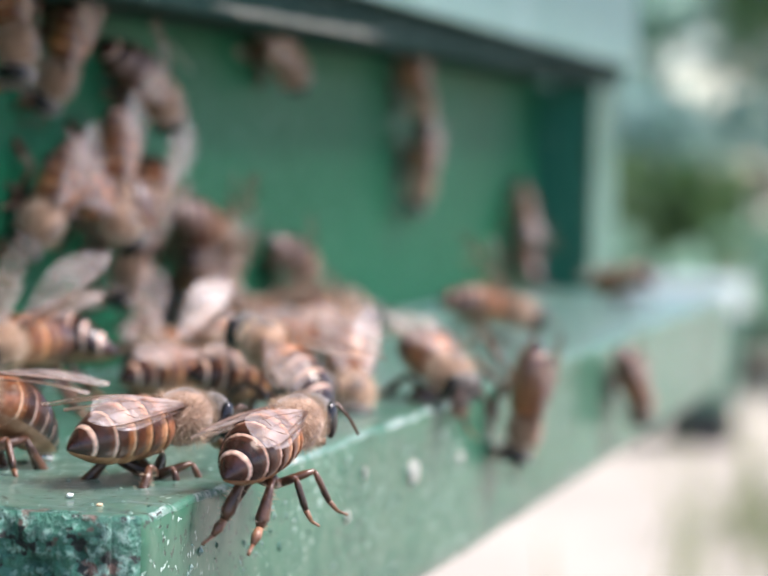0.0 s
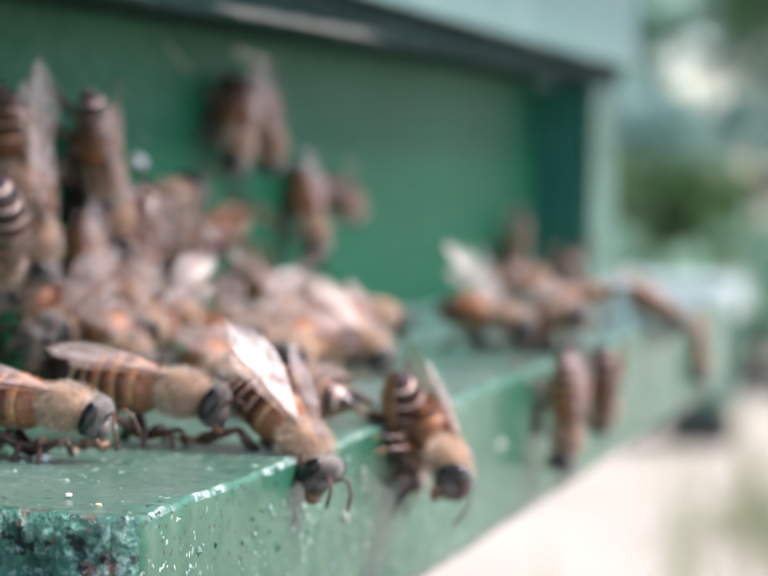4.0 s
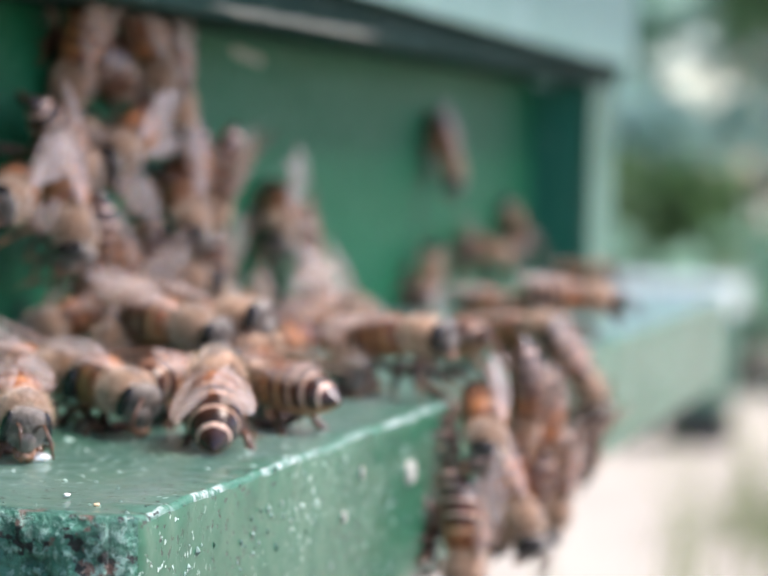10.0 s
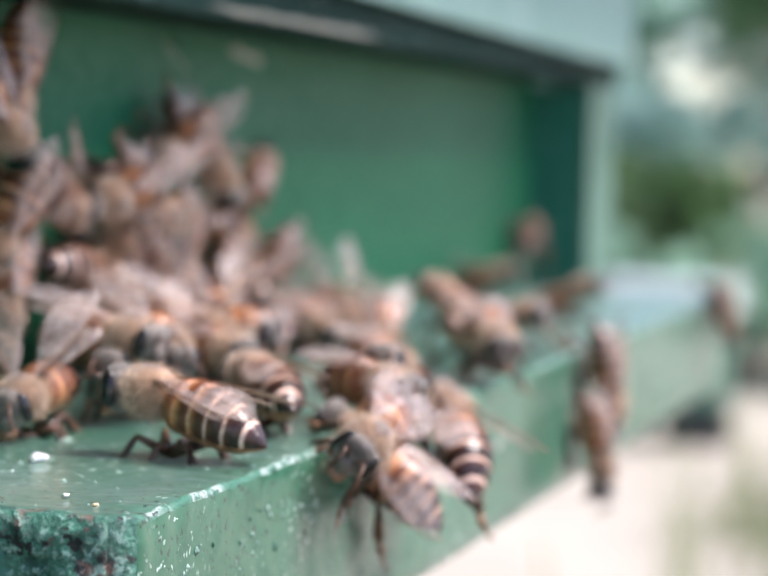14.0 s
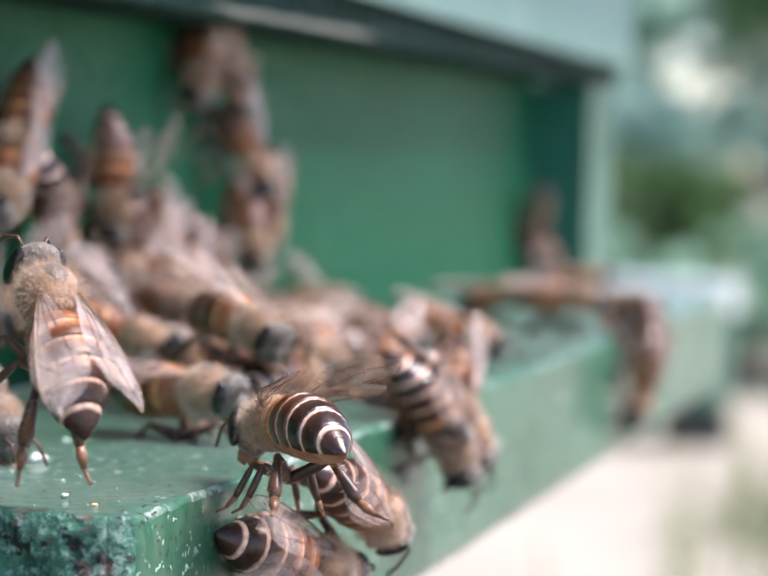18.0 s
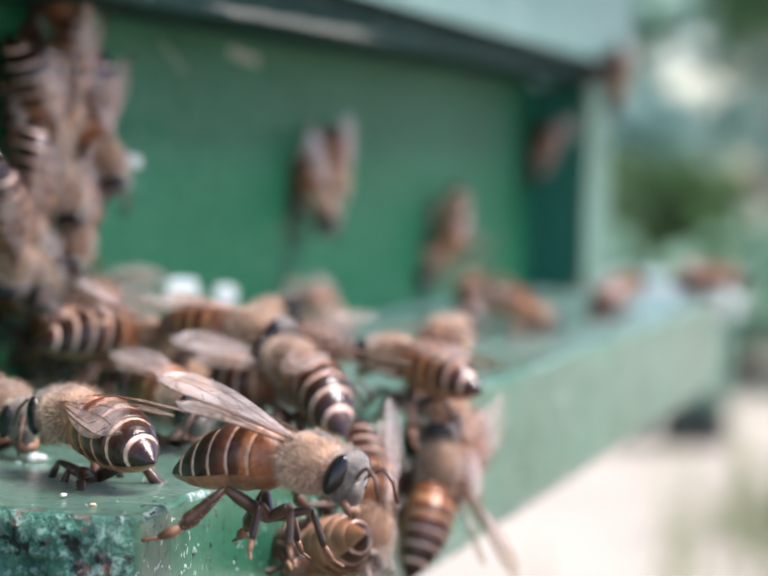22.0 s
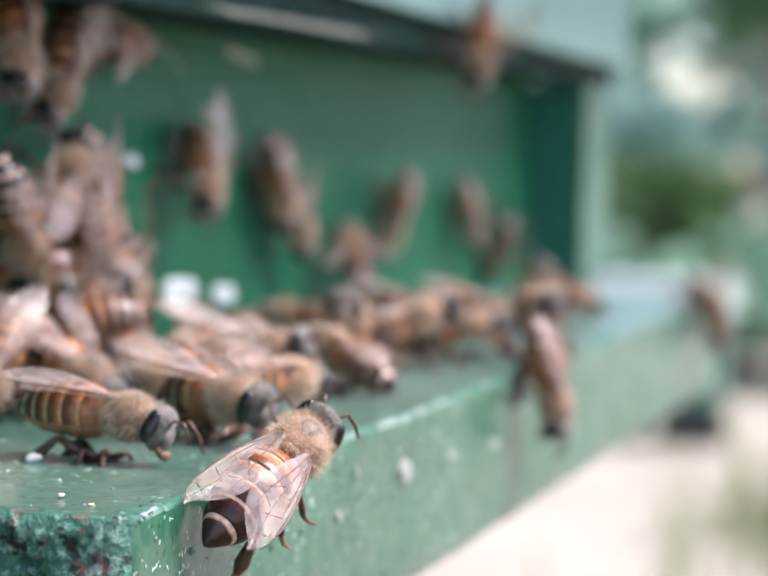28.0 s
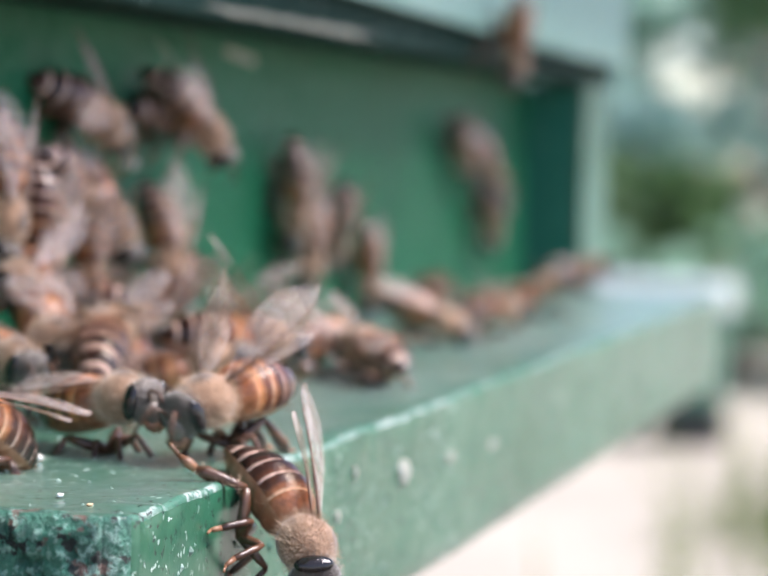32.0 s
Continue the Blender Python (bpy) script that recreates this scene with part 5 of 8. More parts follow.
    roam("folded", (0, 'F', 153.6, 39.2, -6.2, 142, 8), (1, 'F', 146.3, 39.2, -3.1, 169, 26), (2, 'T', 178.6, 24.3, 0, 58, 18), (3, 'T', 182.9, 29.8, 0, 41, 10), (6, 'T', 151, 35, 2.4, 77, 12), (7, 'T', 151.9, 17.1, -0.1, -57, -13), (8, 'T', 119.4, 38.2, 2.4, 98, -16), (9, 'T', 172.1, 16.4, 0, 56, -11), (10, 'T', 163.8, 22.6, 0, 100, -1), (11, 'T', 156.4, 29, 0, 66, 8), (12, 'T', 170, 30.7, 0, 114, -3), (13, 'T', 182.5, 29.6, 0, 19, -3), (14, 'T', 194.9, 27.1, 0, 100, 26), (17, 'T', 194, 26, 0, 49, 18), (18, 'T', 175.5, 38, 0, 142, 7), (19, 'F', 188.9, 39.2, -1.5, 144, 4), (20, 'F', 169.6, 39.2, -5.8, 170, -5), (21, 'W', -12, 0, 10, 69, 0), (22, 'W', -12, 0, 10, 69, 0), (23, 'W', -12, 0, 10, 69, 0), (24, 'W', -12, 0, 10, 69, 0), (25, 'W', -12, 0, 10, 69, 0), (28, 'W', -12, 0, 10, 69, 0), (29, 'W', -12, 0, 10, 69, 0), (30, 'W', -12, 0, 10, 69, 0), (31, 'W', -12, 0, 10, 69, 0), (32, 'W', -12, 0, 10, 69, 0), size=1.08)
    roam("ajar", (0, 'T', 147, 6, 0, 143, 7), (1, 'T', 82.7, 9.5, 2.2, 133, 32), (2, 'T', 95.3, 4, 1.3, 179, -6), (3, 'W', 89.8, 1, 8.6, 134, -6), (6, 'W', 98.4, 1.9, 11.1, 129, -2), (7, 'W', 105.2, 0.4, 16.8, -178, 11), (8, 'W', 93.8, 0.4, 12.8, -171, -16), (9, 'W', 97.8, 3.3, 13.8, -120, 16), (10, 'W', 105.3, 0.6, 9.2, -168, 0), (11, 'W', 112.7, 0.8, 8.9, -146, 3), (12, 'W', 114.2, 0.2, 15.6, -171, 7), (13, 'W', 107, 1, 8.6, 173, 2), (14, 'W', 92.6, 2.6, 24.1, -127, -19), (17, 'W', 93.6, 0, 28.2, -160, 17), (18, 'W', 103.5, 0, 32.3, -152, 4), (19, 'W', 109.6, 0, 33.1, 176, 9), (20, 'W', 111.5, 0, 29.9, 169, 8), (21, 'W', -1, 0, 10, 79, 0), (22, 'W', -1, 0, 10, 79, 0), (23, 'W', -1, 0, 10, 79, 0), (24, 'W', 82, 0, 34, -152, 2), (25, 'W', 83.4, 0, 34, -139, 2), (28, 'W', 81.2, 0, 32.6, 90, 9), (29, 'W', -1, 0, 10, 79, 0), (30, 'W', -1, 0, 10, 79, 0), (31, 'W', -1, 0, 10, 79, 0), (32, 'W', -1, 0, 10, 79, 0), size=1.08)
    roam("folded", (0, 'T', 113.3, -3.8, -0.1, 126, -13), (1, 'W', 104, 0.8, 9.3, -78, 28), (2, 'W', 103.1, 1, 6.6, 153, -2), (3, 'T', 119.9, 9.3, 0, 19, -8), (6, 'T', 97.8, 35.1, 2.4, 93, 6), (7, 'T', 109.7, 38.2, 0, 147, 17), (8, 'T', 92.9, 38.2, 0, 141, -5), (9, 'T', 88.2, 32.4, 0, 130, -31), (10, 'T', 98, 33.3, -0.1, -45, -11), (11, 'T', 102.7, 34.1, 0, 20, 8), (12, 'T', 106.6, 9.2, 0, -77, -6), (13, 'T', 107.9, 10.2, 0, -85, -7), (14, 'W', 94.3, 1, 12.3, 177, -5), (17, 'W', 96.6, 1.9, 12.8, -132, 20), (18, 'W', 89.9, 0.7, 11.4, -164, 16), (19, 'W', 103.9, 0.9, 9.3, -154, 7), (20, 'T', 55, 22, 0, -125, 6), (21, 'T', 50.7, 30.4, 0, 43, 5), (22, 'T', 57.3, 22.6, 0, -155, -8), (23, 'T', 50.8, 30.3, 0, 51, -8), (24, 'T', 52.5, 28.9, 0, 35, -4), (25, 'T', 52.2, 26.4, 1.1, -55, 8), (28, 'T', 50.7, 30, 0, 26, -5), (29, 'W', 146.1, 0, 11.3, -167, -5), (30, 'W', 134.4, 0, 11.6, 82, -24), (31, 'W', 127.2, 0, 11.2, -169, 20), (32, 'W', 142.4, 0, 11.4, -175, -2), size=1.15)
    roam("folded", (0, 'T', 16.4, 42.5, 0.2, 9, 11), (1, 'T', 26.8, 35.2, 0, 74, -3), (2, 'T', 24.8, 26.5, 0.1, 107, 6), (3, 'T', 23.5, 19.1, -0.1, 112, -15), (6, 'T', 17.6, 29.9, 0.9, 61, 33), (7, 'T', 19.4, 23.2, 2.3, -67, 16), (8, 'T', 17.8, 32.1, 0.2, 97, 12), (9, 'F', 28.2, 39.1, -3.7, 52, -9), (10, 'T', 47, 31.7, 0, -66, 0), (11, 'T', 53.8, 29.9, 0, 7, -6), (12, 'W', -34, 0, 21, 53, 0), (13, 'W', -34, 0, 21, 53, 0), (14, 'T', 52.5, 38.2, 0, 124, 0), (17, 'E', 19.9, 43.9, -1.3, 176, 25), (18, 'E', 24.5, 43.3, -3, 102, -35), (19, 'F', 34.7, 39.5, -6.9, 115, -43), (20, 'F', 40.7, 39.5, -7.3, 121, -45), (21, 'E', 31.9, 42.1, -1.6, 21, -45), (22, 'F', 37.7, 39.4, -4.4, -146, 11), (23, 'E', 54.3, 38.4, -0.1, 96, 0), (24, 'T', 62.1, 13.9, 0, 175, 8), (25, 'T', 57.6, 22.3, 0, -163, 8), (28, 'T', 55.6, 21, 0, -126, -8), (29, 'W', 111.4, 3, 15.1, 157, 27), (30, 'W', 106.4, 0.3, 12.4, 176, 9), (31, 'W', 104.5, 2.8, 10.4, 171, 9), (32, 'W', -34, 0, 21, 53, 0), size=1.10)
    roam("ajar", (0, 'W', 259.6, 0, 12.4, 15, -14), (1, 'W', 260, 0, 10.7, -32, -4), (2, 'W', 264.2, 0, 11.5, -2, 8), (3, 'W', 253.1, 0, 8.3, -16, 17), (6, 'W', 253.8, 0, 8.3, 3, -11), (7, 'W', 277.7, 0, 12.1, -36, 13), (8, 'W', 280, 0, 12.9, -15, 32), (9, 'W', 280, 0, 8.9, -5, 7), (10, 'W', 254.5, 0, 9.9, 37, -25), (11, 'R', 288.2, 14, 10.5, 0, 0), (12, 'W', 280, 0, 15.4, -155, -9), (13, 'W', 254.8, 0, 13.4, 159, 2), (14, 'W', 267.4, 0, 9.6, 67, -7), (17, 'W', -23, 0, 21, 103, 0), (18, 'W', -23, 0, 21, 103, 0), (19, 'W', -23, 0, 21, 103, 0), (20, 'W', 50.7, 2.5, 17, -163, 32), (21, 'W', 56.4, 0.3, 16.9, 158, 28), (22, 'W', 55.2, 2.7, 18.3, -173, -12), (23, 'W', 50, 2.9, 20.4, 125, -13), (24, 'W', 56.6, 2.1, 20, 134, 15), (25, 'W', 49.4, 3.2, 22.5, -95, 15), (28, 'W', 55.3, 2, 15.6, 161, 4), (29, 'W', 57.8, 2.7, 19.5, 100, 32), (30, 'W', 56.8, 2.2, 21.3, -135, 22), (31, 'W', 58.4, 0.1, 18.6, 144, -32), (32, 'W', 56.9, 3.3, 14.8, -172, -1), size=1.13)
    roam("folded", (0, 'T', 16.6, 33.5, 0.1, 26, 5), (1, 'T', 14.7, 31.6, 0, 125, 0), (2, 'T', 10.1, 28.9, 0.1, 129, 4), (3, 'T', 7, 37.8, -0.1, 108, -5), (6, 'T', 82.1, 3.8, 2, 55, -3), (7, 'T', 70.8, 5.2, 1, 55, -7), (8, 'E', 12.7, 41, 1.4, -2, -39), (9, 'E', 9, 43.6, -2.6, 160, 43), (10, 'T', 100, 19.1, 0, -85, -1), (11, 'T', 99.5, 18, 0, -80, 7), (12, 'T', 48.5, 32.4, 5.2, 78, -32), (13, 'E', 38.7, 39.9, -0.6, -149, 24), (14, 'E', 38.8, 40.2, -1.2, -124, 25), (17, 'F', 39.9, 39.6, -8.2, 90, 18), (18, 'T', 37.5, 28.2, 0.1, 112, 5), (19, 'T', 31.9, 29.5, -0.1, 3, -5), (20, 'T', 18, 22.3, -0.1, 133, -4), (21, 'T', 57.3, 23.8, 0, 75, 8), (22, 'T', 48, 27.3, 4.2, 105, 0), (23, 'T', 39.3, 26.1, 0.4, -27, 18), (24, 'T', 39.2, 26.2, -0.1, -159, -11), (25, 'W', -12, 0, 21, 109, 0), (28, 'W', -12, 0, 21, 109, 0), (29, 'W', -12, 0, 21, 109, 0), (30, 'W', -12, 0, 21, 109, 0), (31, 'W', -12, 0, 21, 109, 0), (32, 'W', -12, 0, 21, 109, 0), size=1.15)
    roam("raised", (0, 'T', 38.1, 12.3, 3, -171, 0), (1, 'T', 97.2, 18.5, 0, -73, 5), (2, 'T', 98.9, 17.1, 0, -84, -4), (3, 'T', 100, 17, 0, -81, -8), (6, 'T', 90.2, 9.8, 0, -175, -1), (7, 'W', 74.7, 1, 20.5, 185, 8), (8, 'T', 76.4, 14.2, 0, -126, 0), (9, 'T', 84.4, 19, 0, -175, 6), (10, 'T', 84, 19.1, 0, -169, -2), (11, 'T', 80, 12.1, 0, -163, -1), (12, 'T', 86.9, 21.2, 0, -133, -5), (13, 'T', 88, 20.1, 0, -125, 3), (14, 'T', 147, 5.4, 0, 135, -5), (17, 'T', 143.1, 3.9, 0, 123, 6), (18, 'T', 143.4, 4.2, 0, 104, 7), (19, 'W', -1, 0, 21, 51, 0), (20, 'W', -1, 0, 21, 51, 0), (21, 'W', -1, 0, 21, 51, 0), (22, 'W', -1, 0, 21, 51, 0), (23, 'W', -1, 0, 21, 51, 0), (24, 'T', 42.3, 19.8, 3.7, 22, -4), (25, 'W', -1, 0, 21, 51, 0), (28, 'W', -1, 0, 21, 51, 0), (29, 'W', -1, 0, 21, 51, 0), (30, 'T', 46, 14.3, 2.9, 123, 19), (31, 'T', 49.3, 17, 3, -16, 14), (32, 'T', 28.6, 35.3, 0.9, -161, -7), size=1.18)
    roam("ajar", (0, 'T', 14.2, 21.9, 1.4, -164, 18), (1, 'T', 21.4, 20.7, -0.1, 82, -12), (2, 'T', 12.2, 42.8, 0, 110, 0), (3, 'W', -45, 0, 32, 123, 0), (6, 'T', 107.9, 7.8, 0, -80, -5), (7, 'T', 122.7, 8.8, 0, 40, 0), (8, 'T', 146, 3.9, 0, 141, -3), (9, 'T', 144.3, 5.2, 0, 126, -8), (10, 'T', 143.1, 6.2, 0, 106, -4), (11, 'T', 143.4, 5.5, 0, 95, 4), (12, 'T', 144.9, 4.1, 0, 99, 8), (13, 'T', 146.5, 4, 0, 116, 3), (14, 'T', 136.1, 7.3, 0, 56, 2), (17, 'T', 136.8, 7.9, 0, 101, -1), (18, 'W', 272, 0, 13.1, -11, 23), (19, 'W', 280, 0, 34, 135, -13), (20, 'R', 235.8, 14, 36.6, 120, 0), (21, 'W', 269.1, 0, 9.6, -16, 9), (22, 'W', 279.9, 0, 25.7, -138, -8), (23, 'T', 258.7, 4, 5, -6, -14), (24, 'T', 210.7, 7.3, 0, 0, 16), (25, 'T', 203.7, 19, 0, 93, -23), (28, 'F', 228.3, 39.2, -1.5, 164, 14), (29, 'F', 222.9, 39.2, -1.5, 146, 3), (30, 'F', 234.5, 39.2, -1.5, 179, 16), (31, 'T', 239.6, 29.6, 1.2, 38, 12), (32, 'T', 258, 16.2, 0, 48, 17), size=1.14)
    roam("folded", (0, 'T', 66.7, 31, 0.2, 155, -39), (1, 'F', 34.4, 41.6, -3.9, -143, 18), (2, 'F', 37.4, 41, -1.9, 178, 30), (3, 'F', 42.2, 41.2, -3.3, -135, 36), (6, 'F', 73.2, 39.8, -1.6, -111, 24), (7, 'T', 84.2, 31.5, 0.2, -37, 13), (8, 'T', 99.4, 27.3, 1.5, -14, 46), (9, 'T', 85.2, 29.5, 0, 90, -9), (10, 'T', 74.3, 35.1, 2.4, 112, 7), (11, 'T', 81.9, 24.5, 0, 129, 20), (12, 'T', 74.6, 27.7, 1.3, -67, 13), (13, 'T', 8.9, 33.6, 0, -50, 0), (14, 'T', 66, 20.2, 1, 135, 3), (17, 'T', 64.8, 16.3, -0.1, 142, -22), (18, 'F', 66.9, 39.2, -1.5, 155, 22), (19, 'T', 53.6, 42.5, 0.1, 148, -34), (20, 'F', 47.7, 39.6, -2.1, -117, 19), (21, 'W', -34, 0, 32, 86, 0), (22, 'F', 62.6, 39.2, -2.1, 32, -13), (23, 'T', 77.8, 33.1, 1.3, -69, 13), (24, 'T', 74.3, 33, -0.1, 139, -14), (25, 'E', 58, 38.4, -5.9, 150, 0), (28, 'T', 64.6, 12.9, 0, 144, -4), (29, 'T', 64.9, 14.2, 0, 135, 5), (30, 'T', 68.8, 22.1, 1, 135, 8), (31, 'T', 79.6, 13, 0, -132, 1), (32, 'T', 85.2, 20.6, 0, -172, 5), size=1.09)
    roam("folded", (0, 'T', 90.1, 11.2, 0, -157, 1), (1, 'T', 45.5, 20.9, 0, 107, 3), (2, 'T', 19.8, 17.2, -0.1, 118, -7), (3, 'T', 69.9, 20.3, 1, 181, 0), (6, 'T', 70.9, 37, -0.1, 144, -14), (7, 'T', 55.6, 23.1, 0, -167, 4), (8, 'T', 59, 23.8, 0, -46, 2), (9, 'T', 40.5, 29.9, 1.6, -23, 23), (10, 'T', 36.4, 30.9, 0.5, -20, 21), (11, 'T', 31.3, 36.6, 0, -81, -1), (12, 'T', 37.7, 33.3, 0.2, -72, 12), (13, 'T', 38, 32.7, 0, -45, 0), (14, 'T', 27, 30.8, 0.3, -78, 13), (17, 'F', 25.2, 40.1, -3.2, 111, 30), (18, 'F', 22, 39.9, -5.7, 111, 24), (19, 'T', 17.5, 28.4, 0.4, -77, 16), (20, 'T', 10.2, 35.3, 0, -77, 2), (21, 'F', 24.6, 39.3, -2.9, 128, 3), (22, 'T', 14.1, 30.7, 0.1, -54, 6), (23, 'T', 8.1, 33.4, 0, -51, 1), (24, 'F', 21.4, 39.2, -2.9, -46, 2), (25, 'T', 11.6, 29.3, 0, -59, 2), (28, 'E', 17.3, 41.4, -1, 56, 3), (29, 'F', 10.9, 40.1, 1.5, 46, -22), (30, 'E', 21.1, 38.4, 1.3, -7, -19), (31, 'T', 13.4, 40.3, -0.1, 93, -16), (32, 'W', -23, 0, 32, 63, 0), size=1.18)
    roam("ajar", (0, 'W', 80, 1, 13.5, 190, -6), (1, 'T', 58.2, 4.6, 2.3, -102, -7), (2, 'T', 49.9, 8.8, 3.1, -105, -11), (3, 'T', 58.6, 3.5, 0.7, 178, 27), (6, 'T', 62, 15.5, 3.7, 164, -20), (7, 'T', 62, 10.4, 2.2, 115, 11), (8, 'T', 68.3, 14.7, 3.2, 131, 3), (9, 'T', 65, 15.6, 3.3, 121, -1), (10, 'T', 60.5, 17.2, 3.4, 111, -5), (11, 'T', 57.7, 22.9, 0, -132, -8), (12, 'T', 62.6, 26.2, 2.3, 67, 4), (13, 'E', 50.5, 42.2, -3.4, -130, 25), (14, 'T', 53.6, 18.7, 2.6, 139, -14), (17, 'T', 52, 15.4, 3.3, 92, -10), (18, 'T', 50.5, 26.6, 4.8, 124, -12), (19, 'T', 49.3, 20.6, 4.6, 124, 7), (20, 'T', 52.4, 29, 0, 23, 8), (21, 'T', 44.1, 18.6, 3.6, 52, -13), (22, 'T', 49.9, 16.5, 2.9, 41, -11), (23, 'T', 53.8, 15, 2.6, 31, -8), (24, 'T', 44.1, 12.6, 3, 34, -13), (25, 'T', 44.8, 12.6, 3, 33, -14), (28, 'T', 47.6, 13.6, 0.7, 119, -19), (29, 'T', 46.7, 10.9, 1.2, 114, 11), (30, 'W', -12, 0, 30, 90, 0), (31, 'W', -12, 0, 30, 90, 0), (32, 'T', 44.8, 18.6, 3.3, -16, 12), size=1.18)
    roam("folded", (0, 'T', 87.6, 18.8, 0, -164, -8), (1, 'T', 89.6, 24, 0.9, 123, -9), (2, 'T', 57.4, 4, 5.4, 164, 8), (3, 'T', 56.9, 4, 5.6, 174, 11), (6, 'T', 55.9, 4, 5.7, -162, 14), (7, 'T', 56.8, 4, 5.4, -156, 12), (8, 'T', 46.1, 11.1, 0.1, 24, 6), (9, 'T', 27, 17, 0, 115, -3), (10, 'T', 23.9, 19.7, -0.1, 148, -7), (11, 'T', 56.6, 4, 5.4, -147, -2), (12, 'T', 56.1, 4, 5.7, -148, -6), (13, 'T', 55.1, 4, 8.6, 137, 18), (14, 'W', 53.2, 0.8, 9.7, -157, 5), (17, 'T', 59.3, 4, 8, 155, 9), (18, 'T', 22.6, 18.1, -0.1, 132, -13), (19, 'T', 61.6, 4, 5.2, -140, -12), (20, 'T', 62, 7.7, 3.6, 169, 14), (21, 'T', 59.5, 5.1, 0.7, 133, -2), (22, 'T', 56.7, 8.4, 2.9, 131, -11), (23, 'T', 59.3, 6.2, 3.4, -175, -32), (24, 'T', 37.8, 17.4, -0.1, 146, -15), (25, 'T', 35.1, 14.9, 1.9, 121, -6), (28, 'T', 41.6, 10.1, 2.2, 174, -41), (29, 'T', 34.8, 13.7, 1.9, 132, -12), (30, 'T', 43.5, 12.2, 1.9, 132, -6), (31, 'T', 35.3, 13.5, -0.1, 132, -12), (32, 'W', -1, 0, 32, 63, 0), size=1.11)
    roam("folded", (0, 'T', 93.3, -15.6, 2.9, -153, -11), (1, 'T', 118.9, -23.2, 2.1, 131, -34), (2, 'T', 61.8, 6.5, 3.6, -79, 10), (3, 'T', 58.8, 10, 2.9, 128, -12), (6, 'T', 62.2, 15.1, 0.1, 137, -34), (7, 'T', 64.2, 6.3, 2.8, -127, -9), (8, 'T', 4.2, 28.3, 0.2, 115, 10), (9, 'W', 64.8, 0.4, 11.8, 130, -29), (10, 'T', 66.8, 16.3, -0.1, 137, -7), (11, 'T', 61.2, 4.9, 5.7, -46, 26), (12, 'T', 66.5, 15.7, 2, 120, 2), (13, 'T', 72.3, 24.8, 0.7, 101, -16), (14, 'T', 74.8, 18.6, 0.7, 104, 20), (17, 'T', 72.1, 16.6, 5, 170, 32), (18, 'T', 75, 20.1, -0.1, 120, -8), (19, 'T', 76.7, 21.5, 0.7, 88, 32), (20, 'T', 76.8, 23.5, 3.1, 127, -11), (21, 'T', 73.4, 11.1, -0.1, -54, -7), (22, 'T', 85, 8, 0, -52, 2), (23, 'T', 80.5, 17, 0.1, 17, 5), (24, 'T', 74.1, 17.2, -0.1, -68, -4), (25, 'T', 61, 15.1, 0, 185, 5), (28, 'T', 76, 28.2, 0.4, -62, 17), (29, 'T', 82.3, 21.5, -0.1, 138, -13), (30, 'T', 99.5, 15, -0.1, 150, -20), (31, 'T', 88.9, 22.5, 0, 110, -1), (32, 'T', 85.4, 29.4, 0.1, -42, 6), size=1.09)
    roam("ajar", (0, 'T', 47.6, 9.7, 3.1, -98, -4), (1, 'T', 51.9, 13.2, 0.9, -87, -11), (2, 'W', -34, 0, 10, 123, 0), (3, 'W', -34, 0, 10, 123, 0), (6, 'W', 107, 1, 9.4, 188, 8), (7, 'T', 59.2, 8.2, 3.1, -30, -15), (8, 'T', 59, 4.5, 1.9, -91, -7), (9, 'T', 60.7, 3.9, 2, -83, -3), (10, 'T', 85.4, -6.5, 4, 95, -31), (11, 'T', 62.5, 10.3, 2.3, 123, 12), (12, 'T', 51.5, 11.8, 4.5, -24, 32), (13, 'T', 45.9, 17.3, 3.2, 118, 6), (14, 'T', 44.5, 18.2, 3.4, 113, 2), (17, 'T', 69.9, 21, 1, 177, -2), (18, 'T', 99.5, 17.6, 0, -85, 5), (19, 'T', 61.5, 13.7, 0, 165, 6), (20, 'W', 84.2, 0, 34, -89, -17), (21, 'W', 75.7, 0, 34, -131, -9), (22, 'W', 67.9, 0, 33.7, -178, 14), (23, 'W', 67, 0, 31.3, 92, -20), (24, 'W', 68.1, 0, 31.4, -124, -10), (25, 'W', 71.5, 0, 31.1, -166, 15), (28, 'W', 67.3, 0, 30.4, -153, -2), (29, 'W', 71.8, 0.2, 22.7, -157, 13), (30, 'W', 61.7, 1.4, 16.4, -128, -15), (31, 'W', 58.3, 0.7, 13.8, -137, 9), (32, 'W', 52.5, 3.5, 11.1, -104, 5), size=1.12)
